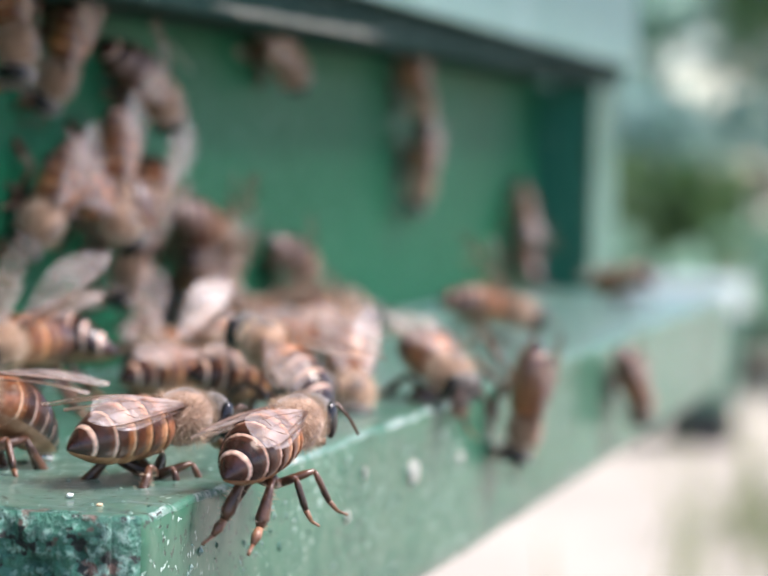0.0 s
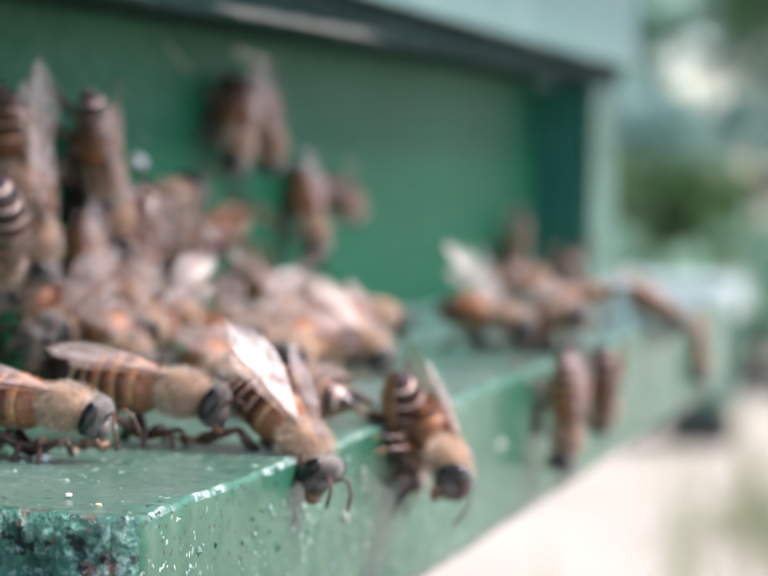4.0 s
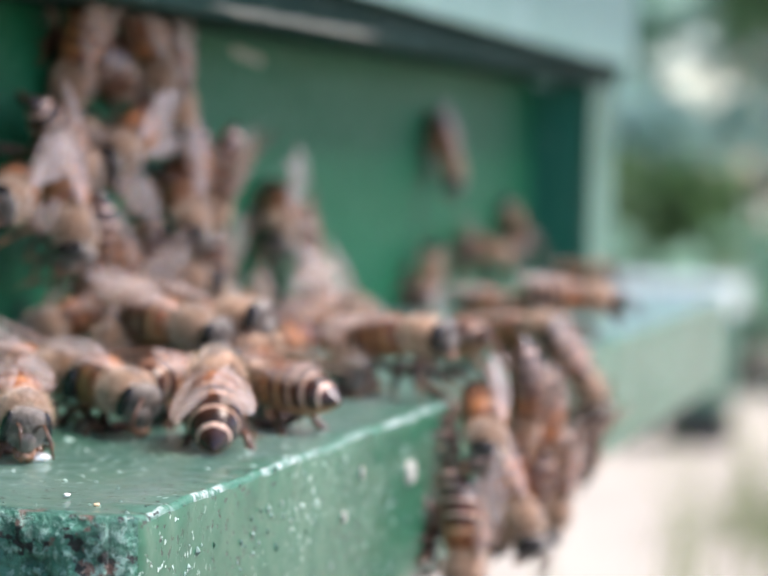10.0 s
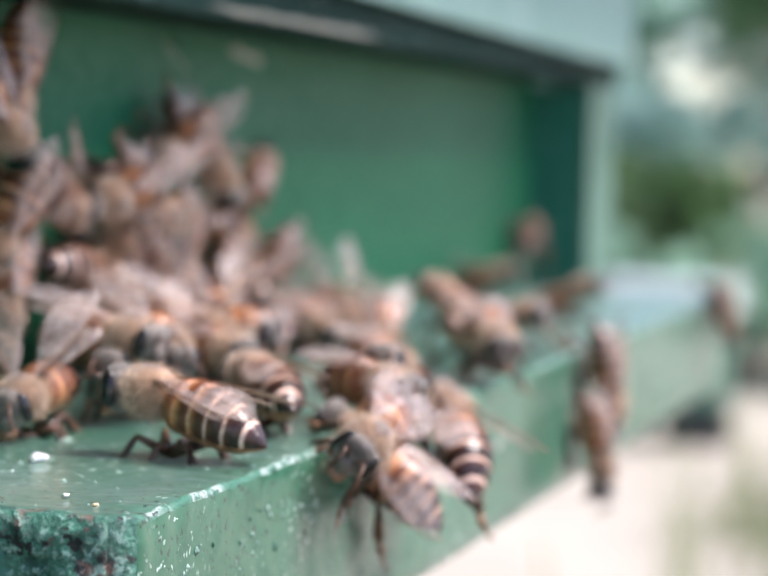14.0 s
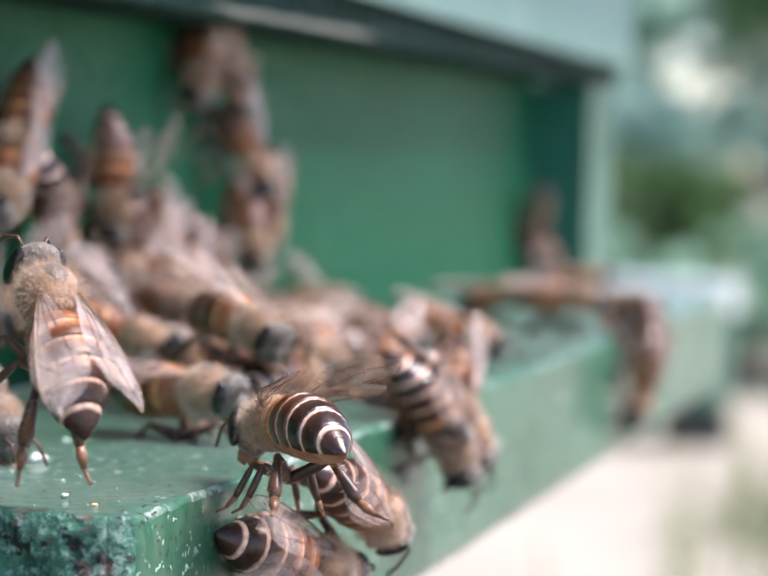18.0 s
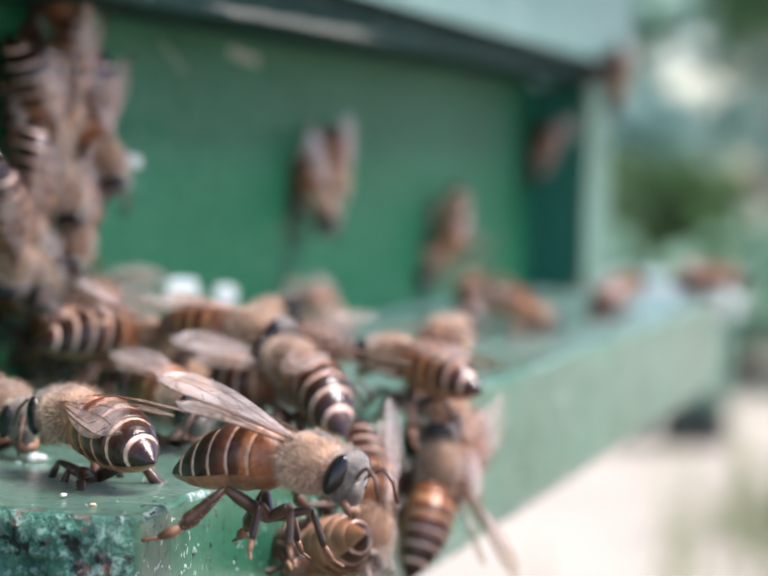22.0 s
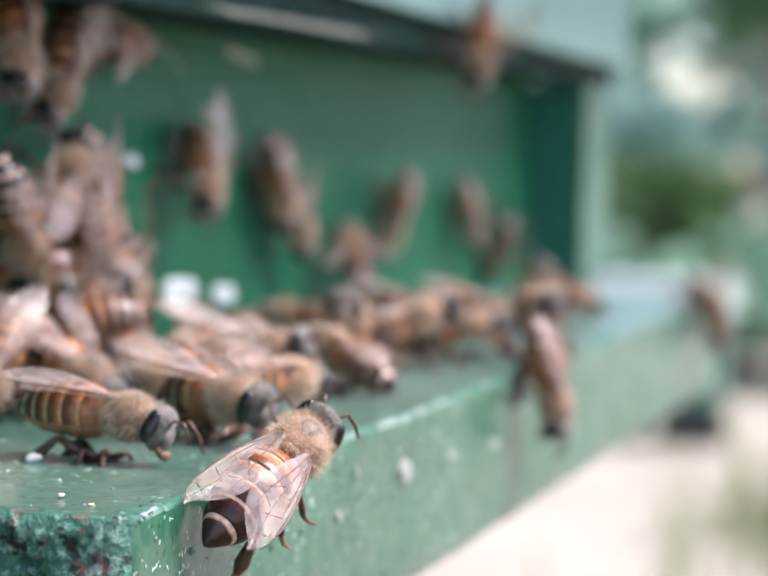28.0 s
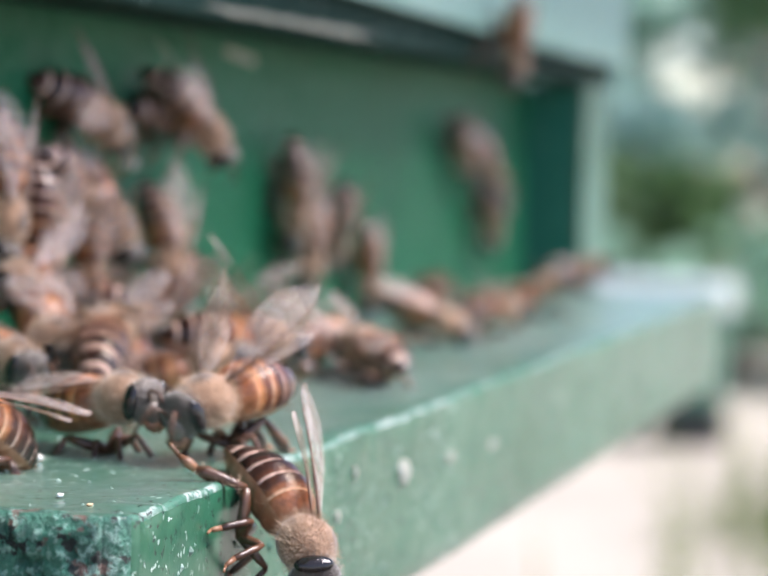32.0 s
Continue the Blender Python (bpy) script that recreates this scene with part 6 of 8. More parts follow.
    roam("folded", (0, 'T', 112.6, 4.7, 1, 107, -2), (1, 'T', 121, 24, 0.1, -175, -34), (2, 'T', 61.9, 31.2, 0, 101, 7), (3, 'F', 39.2, 39.3, -7.4, -117, 7), (6, 'T', 96.4, 18.2, 0, -35, 8), (7, 'T', 75.3, 34.3, 0, 100, 22), (8, 'F', 79.5, 39.2, -3.1, -179, 5), (9, 'F', 90.9, 39.2, -9.3, -176, 17), (10, 'F', 91.1, 39.2, -10.3, 158, -28), (11, 'F', 97.7, 39.2, -7.1, 171, 7), (12, 'F', 90.8, 39.2, -5.3, -174, -6), (13, 'T', 90.7, 38.2, 0, 42, 14), (14, 'T', 95.4, 38.2, 1.2, 154, -9), (17, 'T', 85.3, 5.1, 2, 102, 1), (18, 'T', 119, 10, 0, 9, 4), (19, 'T', 63.7, 34.3, 0, 137, 23), (20, 'T', 71, 31.4, 4.6, -97, 23), (21, 'T', 59.5, 31.1, 4.5, 169, 32), (22, 'T', 58.4, 40, 1.2, -64, 10), (23, 'F', 51.7, 39.4, 1.2, 101, 10), (24, 'F', 60.7, 39.6, -9, 105, 17), (25, 'F', 81.4, 39.2, -1.5, 175, 4), (28, 'F', 106, 39.2, -1.5, 174, 13), (29, 'W', -23, 0, 10, 51, 0), (30, 'W', -23, 0, 10, 51, 0), (31, 'W', -23, 0, 10, 51, 0), (32, 'W', -23, 0, 10, 51, 0), size=1.13)
    roam("raised", (0, 'T', 122.7, 11.2, 0, 23, 8), (1, 'T', 81.3, 9.3, 1.8, -163, 10), (2, 'T', 66.9, 14.7, 2.7, -170, 13), (3, 'T', 64.1, 15.5, 2.7, -178, 14), (6, 'T', 75.3, 1.4, 2, 138, -27), (7, 'T', 63.3, 16.9, 3.5, 142, 7), (8, 'T', 65.7, 19.8, 2.9, -180, -14), (9, 'T', 68, 7.2, 1, 82, 0), (10, 'T', 63.5, 12.1, 2.5, -167, -19), (11, 'T', 67.3, 11.1, 2.3, -157, 1), (12, 'T', 78.9, 13.5, 0, -174, -7), (13, 'T', 66.9, 20.1, 2.7, -135, -2), (14, 'T', 73.8, 17.1, 2.3, -124, 2), (17, 'T', 58.6, 8.2, 3.2, 164, 7), (18, 'T', 54.5, 14, 3.2, 82, -12), (19, 'T', 38.6, 37.6, 0.1, 73, 6), (20, 'T', 58.8, 13.5, 0.7, 82, -22), (21, 'T', 57.6, 11.7, 0.7, 99, 12), (22, 'T', 62.4, 9.6, 0.7, -158, -11), (23, 'T', 58.5, 13.7, 4.2, -159, 32), (24, 'T', 45.4, 10.1, 0.7, -142, -8), (25, 'T', 69.7, 22, 1, 179, 6), (28, 'T', 60.4, 8.7, 3.5, -125, -9), (29, 'T', 64.3, 4, 6.9, 149, -32), (30, 'W', 51.3, 2.6, 11.5, -103, 16), (31, 'W', 65.8, 1, 20.4, 127, -8), (32, 'W', 67.4, 1, 19.5, 116, -4), size=1.11)
    roam("ajar", (0, 'T', 43.7, 32.4, 2.8, -61, 28), (1, 'T', 46.9, 22.3, 0.9, 123, -6), (2, 'T', 48.8, 19.4, 1.9, 22, -7), (3, 'T', 76, 11.2, 2.7, 169, 31), (6, 'T', 74.6, 16.2, 0.7, -56, 26), (7, 'T', 91.4, 17.1, 0, 65, -9), (8, 'T', 96.6, 33.8, -0.1, -43, -9), (9, 'T', 100.6, 6.2, 1, -162, -2), (10, 'T', 114.7, 5.2, 1, 143, -8), (11, 'T', 115.9, 6.2, 1, 143, -5), (12, 'T', 115.7, 5.5, 1, 130, 3), (13, 'T', 121.3, 9.7, 0, 54, -2), (14, 'T', 109.2, 4, 10.9, -2, -17), (17, 'W', 111.2, 1.5, 11.8, 175, -14), (18, 'W', 111.2, 2.6, 21.2, -162, 32), (19, 'W', 116.1, 0.7, 24.5, 175, -1), (20, 'W', 127.2, 0, 20, 144, 14), (21, 'W', 133.5, 0, 9.2, -162, 9), (22, 'W', 144.8, 0, 16.3, -158, 32), (23, 'W', 176.1, 0, 19.4, 161, 2), (24, 'W', 165.9, 0, 27.4, 120, 4), (25, 'W', 164.8, 0, 14.1, 121, -14), (28, 'W', 137.7, 0, 15.2, 154, 6), (29, 'W', 145.2, 0, 23.2, 153, -2), (30, 'W', 139.1, 0, 27.3, -124, 11), (31, 'W', 124.3, 0, 29.3, 166, -9), (32, 'W', 96.4, 0, 25.7, 98, 4), size=1.11)
    roam("folded", (0, 'T', 95.7, -1.5, 0.3, 6, 15), (1, 'T', 105.8, 7.2, 0.9, 144, -23), (2, 'T', 107.1, 7.1, 0, 127, -1), (3, 'T', 124.4, -4.7, 0.5, 6, 21), (6, 'T', 91.3, 4, 5.7, 20, -8), (7, 'T', 92.1, 4, 5.4, 25, -4), (8, 'T', 93.4, 4, 5.1, 30, 0), (9, 'T', 94.3, 4, 4.9, 32, 5), (10, 'T', 94.2, 4, 4.9, 34, 8), (11, 'T', 102.5, 7.3, 2, -89, -2), (12, 'T', 92.2, 4, 5.5, 31, 13), (13, 'T', 91.9, 4, 5.7, 28, 14), (14, 'T', 95.1, -6, 4.9, 111, -16), (17, 'W', 96.3, 0.4, 9.6, 135, 2), (18, 'T', 83.2, 8.3, 3.6, 118, 3), (19, 'T', 68.2, 7.7, 2, 73, -14), (20, 'T', 65.2, 3.9, 0.7, 39, 13), (21, 'T', 67, 5.5, 3.3, 174, 14), (22, 'T', 69, 5.9, 1, 58, 8), (23, 'T', 76.5, -1, -0.1, -72, -10), (24, 'T', 67, 4.6, 2.7, -165, 7), (25, 'T', 68.9, 4, 3.5, -156, 3), (28, 'T', 65.4, 6.9, 4, -172, -23), (29, 'T', 67.1, 4.5, 4.4, -74, 17), (30, 'T', 64.8, 6, 3.5, -105, -13), (31, 'T', 68.8, 4, 4.2, -95, -14), (32, 'T', 69.4, 4, 3.9, -86, -13), size=1.14)
    roam("folded", (0, 'T', 76.1, 12.3, 0, -127, -4), (1, 'T', 76.4, 11.9, 0, -127, -8), (2, 'T', 77.9, 13, 0, -140, -3), (3, 'T', 84, 20.6, 0, -154, 7), (6, 'T', 87.9, 20.3, 0, -130, -7), (7, 'T', 107.7, 9, 0, -62, -8), (8, 'T', 122.9, 9.5, 0, 20, -7), (9, 'W', 58.4, 1.8, 17.3, 158, -12), (10, 'W', 60.2, 3.4, 15.6, -149, 26), (11, 'W', 61.4, 3.4, 13.8, -171, -21), (12, 'W', 55.8, 1.3, 12.2, -152, 14), (13, 'W', 54.5, 1.9, 16.1, 137, 15), (14, 'W', 52.9, 1.3, 17, -156, -17), (17, 'W', 52.2, 1.2, 17.4, -156, -13), (18, 'W', 53.2, 0.7, 19.5, -124, 13), (19, 'W', 53.8, 0.6, 16.1, -126, 32), (20, 'W', 53.3, 2.7, 12.7, -172, 12), (21, 'W', 57.2, 0.9, 13, -155, 32), (22, 'W', 56.6, 0.3, 12.1, 109, 30), (23, 'T', 55.8, 4, 6.4, 154, 12), (24, 'T', 59.8, 4, 7.1, -179, 31), (25, 'T', 48.7, 18.5, -0.1, 130, -5), (28, 'T', 58.2, 4, 5.1, 83, 12), (29, 'T', 56, 18.4, 0, 114, -1), (30, 'T', 46.4, 8.4, 0.9, 136, -16), (31, 'T', 55, 8.8, 0.1, -55, 6), (32, 'T', 47, 11.2, 3.9, 140, -20), size=1.19)
    roam("ajar", (0, 'W', 99, 1, 7.6, -183, -4), (1, 'W', 88.5, 1, 11, 170, 8), (2, 'W', -23, 0, 21, 79, 0), (3, 'W', -23, 0, 21, 79, 0), (6, 'W', 63, 1, 12.5, 183, -8), (7, 'W', 57.7, 1, 17, -154, -1), (8, 'T', 56.4, 31, 0, 44, 13), (9, 'T', 54.8, 24.2, 3, -56, 3), (10, 'T', 60, 25.8, 0.5, -38, 20), (11, 'T', 32, 26.8, -0.1, 154, -8), (12, 'T', 27, 26.7, -0.1, 163, -9), (13, 'T', 14.1, 22.9, 9.3, 137, 16), (14, 'T', 45.6, 19, 0.7, 169, 8), (17, 'T', 13.7, 28.6, 2.2, -71, 8), (18, 'T', 13.9, 44.4, 0.9, -47, -7), (19, 'E', 26, 43.6, -3, 63, -17), (20, 'E', 22.2, 42.3, -1.9, 86, -28), (21, 'T', 20, 28.4, -0.1, 152, -7), (22, 'T', 4, 46.7, 0, 105, -3), (23, 'F', 13.8, 39.9, -1.5, -124, 26), (24, 'T', 6.8, 27.1, 0, -76, -3), (25, 'T', 89.2, 31.3, 2.7, 38, -32), (28, 'T', 89.9, 24.5, 2.4, 169, 26), (29, 'T', 90.3, 19.1, 5.2, 154, -32), (30, 'T', 108.7, 22.1, 1.2, -96, 8), (31, 'T', 110.8, 24.9, 1.2, 110, -4), (32, 'T', 94.8, 22.6, 0, 130, -9), size=1.14)
    roam("folded", (0, 'W', 74.8, 1, 20.1, 199, 3), (1, 'W', 64.2, 1, 19.6, 115, 0), (2, 'W', -12, 0, 21, 69, 0), (3, 'W', -12, 0, 21, 69, 0), (6, 'W', -12, 0, 21, 69, 0), (7, 'W', -12, 0, 21, 69, 0), (8, 'W', 75.5, 1.9, 24.3, 166, -32), (9, 'W', 75, 0, 30.8, 177, 28), (10, 'W', 70.4, 0, 32.4, 175, -17), (11, 'W', 56.8, 0, 31.6, 175, 15), (12, 'W', 55.9, 0, 32.9, -176, -12), (13, 'W', 55.9, 0, 32.5, -160, 5), (14, 'W', 56.1, 0, 28.6, -164, -1), (17, 'W', 54.4, 0, 26.8, -179, 32), (18, 'W', 57.5, 0, 24.7, -145, 2), (19, 'W', 57.6, 1, 23, -146, 4), (20, 'W', 60.4, 2.6, 20.4, 172, -18), (21, 'W', 61.3, 1.7, 21.3, -178, -5), (22, 'W', 65.6, 0.3, 19.9, 160, 23), (23, 'W', 63.4, 0.9, 16.8, -178, 7), (24, 'W', 66.5, 0, 15.4, 99, -12), (25, 'W', 70.3, 0.4, 12.5, 137, -15), (28, 'W', 69.3, 3.4, 13.6, 146, 9), (29, 'W', 75, 1.9, 14.8, 104, 6), (30, 'W', 68.8, 3.2, 11.3, 172, -19), (31, 'W', 70.7, 0.4, 10.6, -113, -32), (32, 'T', 74.8, 20.3, 0.2, -68, 8), size=1.14)
    roam("folded", (0, 'T', 96.1, 19.2, 0, -53, 8), (1, 'T', 122.9, 10.1, 0, 8, 3), (2, 'W', -1, 0, 21, 129, 0), (3, 'W', -1, 0, 21, 129, 0), (6, 'W', -1, 0, 21, 129, 0), (7, 'W', -1, 0, 21, 129, 0), (8, 'T', 97.2, 17.2, 0, -56, -6), (9, 'T', 77.9, 13.3, 0, -128, 7), (10, 'T', 79.5, 12, 0, -143, 7), (11, 'W', 77.3, 1, 12.2, 143, -3), (12, 'W', 106.5, 1, 9.5, 155, 8), (13, 'W', 98.3, 1, 8, -156, 7), (14, 'W', 99.2, 2.3, 20.6, 166, 30), (17, 'W', 101.2, 2.8, 17.9, -171, -3), (18, 'W', 111.1, 0, 32.6, 133, 4), (19, 'W', 114.6, 0, 28.9, -177, 17), (20, 'W', 112.7, 2, 25.6, 166, -1), (21, 'W', 93.1, 2.7, 18, 82, -27), (22, 'W', 72.7, 0, 25.6, 171, -17), (23, 'W', 70, 2.9, 17.2, 179, -1), (24, 'W', 69.7, 2, 17.2, 108, 5), (25, 'W', 73.8, 2.9, 15.3, -154, -10), (28, 'W', 67.3, 0.3, 13.1, -143, 18), (29, 'W', 72.2, 1.6, 19, -161, -25), (30, 'W', 71.2, 1.6, 15.8, -148, 32), (31, 'W', 92.5, 1.1, 18, 143, 0), (32, 'W', 77.6, 0.4, 15.2, 168, 32), size=1.18)
    roam("ajar", (0, 'T', 107.8, 8.7, 0, -46, -2), (1, 'T', 146, 5.9, 0, 128, 7), (2, 'T', 144.3, 4.5, 0, 109, 0), (3, 'T', 143.1, 3.8, 0, 96, -7), (6, 'T', 146.5, 5.7, 0, 132, 8), (7, 'T', 136, 8.4, 0, 64, 8), (8, 'F', 67.5, 39.2, -12.5, 175, 12), (9, 'F', 69.4, 39.2, -12.5, -145, -7), (10, 'F', 67.7, 39.2, -12.5, -158, 4), (11, 'T', 83.6, 3.8, 2, 94, 4), (12, 'T', 97, 4.1, 1, -126, 1), (13, 'F', 61.5, 39.2, -1.5, -160, 5), (14, 'E', 58.4, 42.7, -3.7, 17, -23), (17, 'T', 47.6, 33.8, 0, -71, -3), (18, 'T', 53.8, 30.5, 0, 6, -6), (19, 'T', 53.8, 29.1, 0, 8, 2), (20, 'T', 27.6, 39.1, 0, 127, 0), (21, 'T', 36, 33.9, 0, 135, -4), (22, 'T', 42.9, 35, 1.4, -47, 16), (23, 'F', 37.4, 39.8, -4.6, -127, 24), (24, 'T', -10.5, 46.5, 1.3, -63, 14), (25, 'E', -6.5, 41.3, 0.5, -130, 16), (28, 'W', -45, 0, 32, 59, 0), (29, 'W', -45, 0, 32, 59, 0), (30, 'W', -45, 0, 32, 59, 0), (31, 'W', -45, 0, 32, 59, 0), (32, 'W', -45, 0, 32, 59, 0), size=1.18)
    roam("folded", (0, 'T', 50.8, 28.8, 0, 43, -8), (1, 'F', 24.3, 40.5, -6.2, -122, 40), (2, 'F', 22, 40.4, -7.6, -105, 38), (3, 'E', 31, 42, -2.8, 16, -50), (6, 'T', 98, 4.1, 1, -156, 3), (7, 'T', 99.7, 4, 1, -172, -5), (8, 'T', 91.5, 11.9, 0, -154, -6), (9, 'T', 93.2, 12, 0, -135, 3), (10, 'T', 94, 10.7, 0, -125, 8), (11, 'W', 95.2, 1, 8.4, -135, -7), (12, 'T', 97.9, 16.8, 0, -62, 7), (13, 'T', 96.4, 17.4, 0, -44, 0), (14, 'W', 116.7, 1.1, 20, 67, -8), (17, 'W', 116.6, 2.5, 16.1, -173, 22), (18, 'W', 118.7, 0, 12.6, -154, 23), (19, 'W', 113.1, 0.9, 13.4, 162, -8), (20, 'W', 122.4, 0, 13.7, 120, 11), (21, 'W', -34, 0, 32, 92, 0), (22, 'W', -34, 0, 32, 92, 0), (23, 'F', 82.1, 39.2, -9.1, -174, 1), (24, 'W', -34, 0, 32, 92, 0), (25, 'W', -34, 0, 32, 92, 0), (28, 'W', -34, 0, 32, 92, 0), (29, 'W', -34, 0, 32, 92, 0), (30, 'W', -34, 0, 32, 92, 0), (31, 'W', -34, 0, 32, 92, 0), (32, 'W', -34, 0, 32, 92, 0), size=1.13)
    roam("raised", (0, 'T', 64.5, 14.2, 0, 167, 1), (1, 'T', 69.1, 5.1, 1, 79, -5), (2, 'T', 68, 5, 1, 97, -8), (3, 'T', 58.9, 22.1, 0, -134, 5), (6, 'T', 121.3, 9.9, 0, 53, 7), (7, 'T', 147, 4.2, 0, 144, 5), (8, 'T', 137.6, 7, 0, 83, 5), (9, 'T', 137.9, 7.1, 0, 100, -4), (10, 'T', 136.8, 8.5, 0, 105, -8), (11, 'T', 135.1, 9.2, 0, 95, -4), (12, 'T', 134, 8.1, 0, 76, 5), (13, 'T', 134.5, 6.9, 0, 59, 8), (14, 'W', 66.4, 2.8, 10.9, 97, 4), (17, 'W', 62.8, 3.5, 13.3, 179, -2), (18, 'W', 76.1, 1, 19, 191, 8), (19, 'W', 77.1, 1, 13.4, 142, -2), (20, 'F', 60.6, 39.2, -1.5, -169, -20), (21, 'F', 61, 39.2, -4.1, -166, -1), (22, 'F', 56.3, 39.2, -5.6, 29, 3), (23, 'F', 57.4, 39.2, -1.5, 107, 8), (24, 'W', -23, 0, 32, 118, 0), (25, 'E', 60.6, 38.4, -1.1, 136, 0), (28, 'T', 68.5, 23.7, 0, 89, 22), (29, 'T', 69.3, 24.9, 0, 94, 4), (30, 'T', 100.7, 5.4, -0.1, 125, -7), (31, 'T', 94, 10.2, 0, -164, -5), (32, 'T', 60.2, 24.4, 2.4, 50, -5), size=1.17)
    roam("ajar", (0, 'W', 106.1, 1, 9.1, 189, 7), (1, 'T', 112, 6, 1, 126, 6), (2, 'W', -12, 0, 32, 50, 0), (3, 'W', -12, 0, 32, 50, 0), (6, 'T', 47.5, 10.3, 2.6, -101, -12), (7, 'T', 51.6, 27.7, 0.3, 26, 14), (8, 'T', 56.5, 8.4, 3.2, -109, 32), (9, 'T', 56.6, 9.1, 3.5, -148, -13), (10, 'T', 64.2, 5.4, 3.2, -157, -14), (11, 'T', 70.1, 4.8, 1, 105, 6), (12, 'T', 68.9, 4, 4.2, -175, -12), (13, 'T', 69.7, 4, 4.1, 178, -9), (14, 'T', 65.6, 5.9, 3.1, 173, -5), (17, 'T', 59.1, 4.7, 2.5, 173, -16), (18, 'T', 68.4, 4, 3.7, 164, 10), (19, 'T', 69.4, 4, 3.9, 166, 13), (20, 'T', 79.6, 4, 6.2, 130, 32), (21, 'W', 83.5, 2.3, 15.1, -170, 3), (22, 'W', 71.1, 1.8, 21.8, -175, 32), (23, 'W', 70.9, 0.5, 12.5, -167, -1), (24, 'W', 70.6, 0.7, 12.5, 155, -12), (25, 'W', 73.5, 3.1, 10.6, -177, 25), (28, 'T', 69.4, 8.6, 4.8, 171, 32), (29, 'W', -12, 0, 32, 50, 0), (30, 'T', 63.7, 11, 2, -15, 14), (31, 'W', 74.5, 1, 19.7, 193, 0), (32, 'W', -12, 0, 32, 50, 0), size=1.10)
    roam("folded", (0, 'T', 128.1, 3.9, 0, -79, -7), (1, 'T', 137.6, 9.2, 0, 98, 7), (2, 'T', 137.9, 8.6, 0, 105, 6), (3, 'T', 136.9, 7.2, 0, 97, -1), (6, 'T', 134.5, 9.2, 0, 55, 2), (7, 'F', 88.3, 39.2, -8, 154, 14), (8, 'F', 86.5, 39.2, -10.1, 158, 10), (9, 'F', 87, 39.2, -12.5, -164, 5), (10, 'F', 87.4, 39.2, -12.5, -166, 32), (11, 'F', 89.1, 39.2, -10, -163, 5), (12, 'F', 91.5, 39.2, -10.8, -168, 9), (13, 'T', 52.5, 30.7, 0, 40, -1), (14, 'W', 77.4, 0.9, 16.1, -163, -6), (17, 'W', 79.4, 0, 26.2, 41, -15), (18, 'W', 95.2, 1, 7.6, -144, 3), (19, 'W', 96.6, 1, 7.8, -135, 8), (20, 'W', 49.1, 3.2, 21.7, 161, -5), (21, 'W', 51.7, 2, 21.7, -120, 32), (22, 'W', 50, 2.9, 15.8, 144, -11), (23, 'W', 49.5, 3.2, 15, -171, 2), (24, 'W', 52.7, 2.2, 14.4, -127, 32), (25, 'W', 51.1, 2.5, 13.2, -138, -16), (28, 'T', 58, 4, 6.3, -122, -28), (29, 'W', -1, 0, 32, 115, 0), (30, 'W', -1, 0, 32, 115, 0), (31, 'W', -1, 0, 32, 115, 0), (32, 'W', -1, 0, 32, 115, 0), size=1.17)
    roam("folded", (0, 'T', 66, 20.8, 1, 153, -1), (1, 'W', 98.3, 1, 8.8, -168, 4), (2, 'W', -45, 0, 10, 97, 0), (3, 'W', -45, 0, 10, 97, 0), (6, 'T', 51.8, 31.6, 0, 81, 14), (7, 'T', 36.7, 22.4, -0.1, 141, -16), (8, 'T', 46.3, 18, 1.1, 3, 4), (9, 'T', 44.3, 22.7, 0.1, 9, 6), (10, 'T', 39, 20.1, -0.1, 130, -6), (11, 'T', 49.5, 23.8, 4.3, 138, 32), (12, 'T', 49.1, 27.1, 0, -129, 17), (13, 'T', 48.7, 20.9, -0.1, 113, -8), (14, 'T', 46.8, 30.4, 0.1, -39, 6), (17, 'T', 5.8, 28.9, -0.1, -52, -4), (18, 'T', 2.5, 31.8, 8.6, -46, 46), (19, 'T', 44.1, 27.4, 4.4, 113, 32), (20, 'T', 47.6, 22.2, 0.7, 95, -7), (21, 'T', 46.8, 20.9, 0.7, 133, -10), (22, 'T', 33.1, 28.2, 0, 137, -3), (23, 'W', -45, 0, 10, 97, 0), (24, 'W', -45, 0, 10, 97, 0), (25, 'W', -45, 0, 10, 97, 0), (28, 'W', -45, 0, 10, 97, 0), (29, 'W', -45, 0, 10, 97, 0), (30, 'W', -45, 0, 10, 97, 0), (31, 'W', -45, 0, 10, 97, 0), (32, 'W', -45, 0, 10, 97, 0), size=1.17)
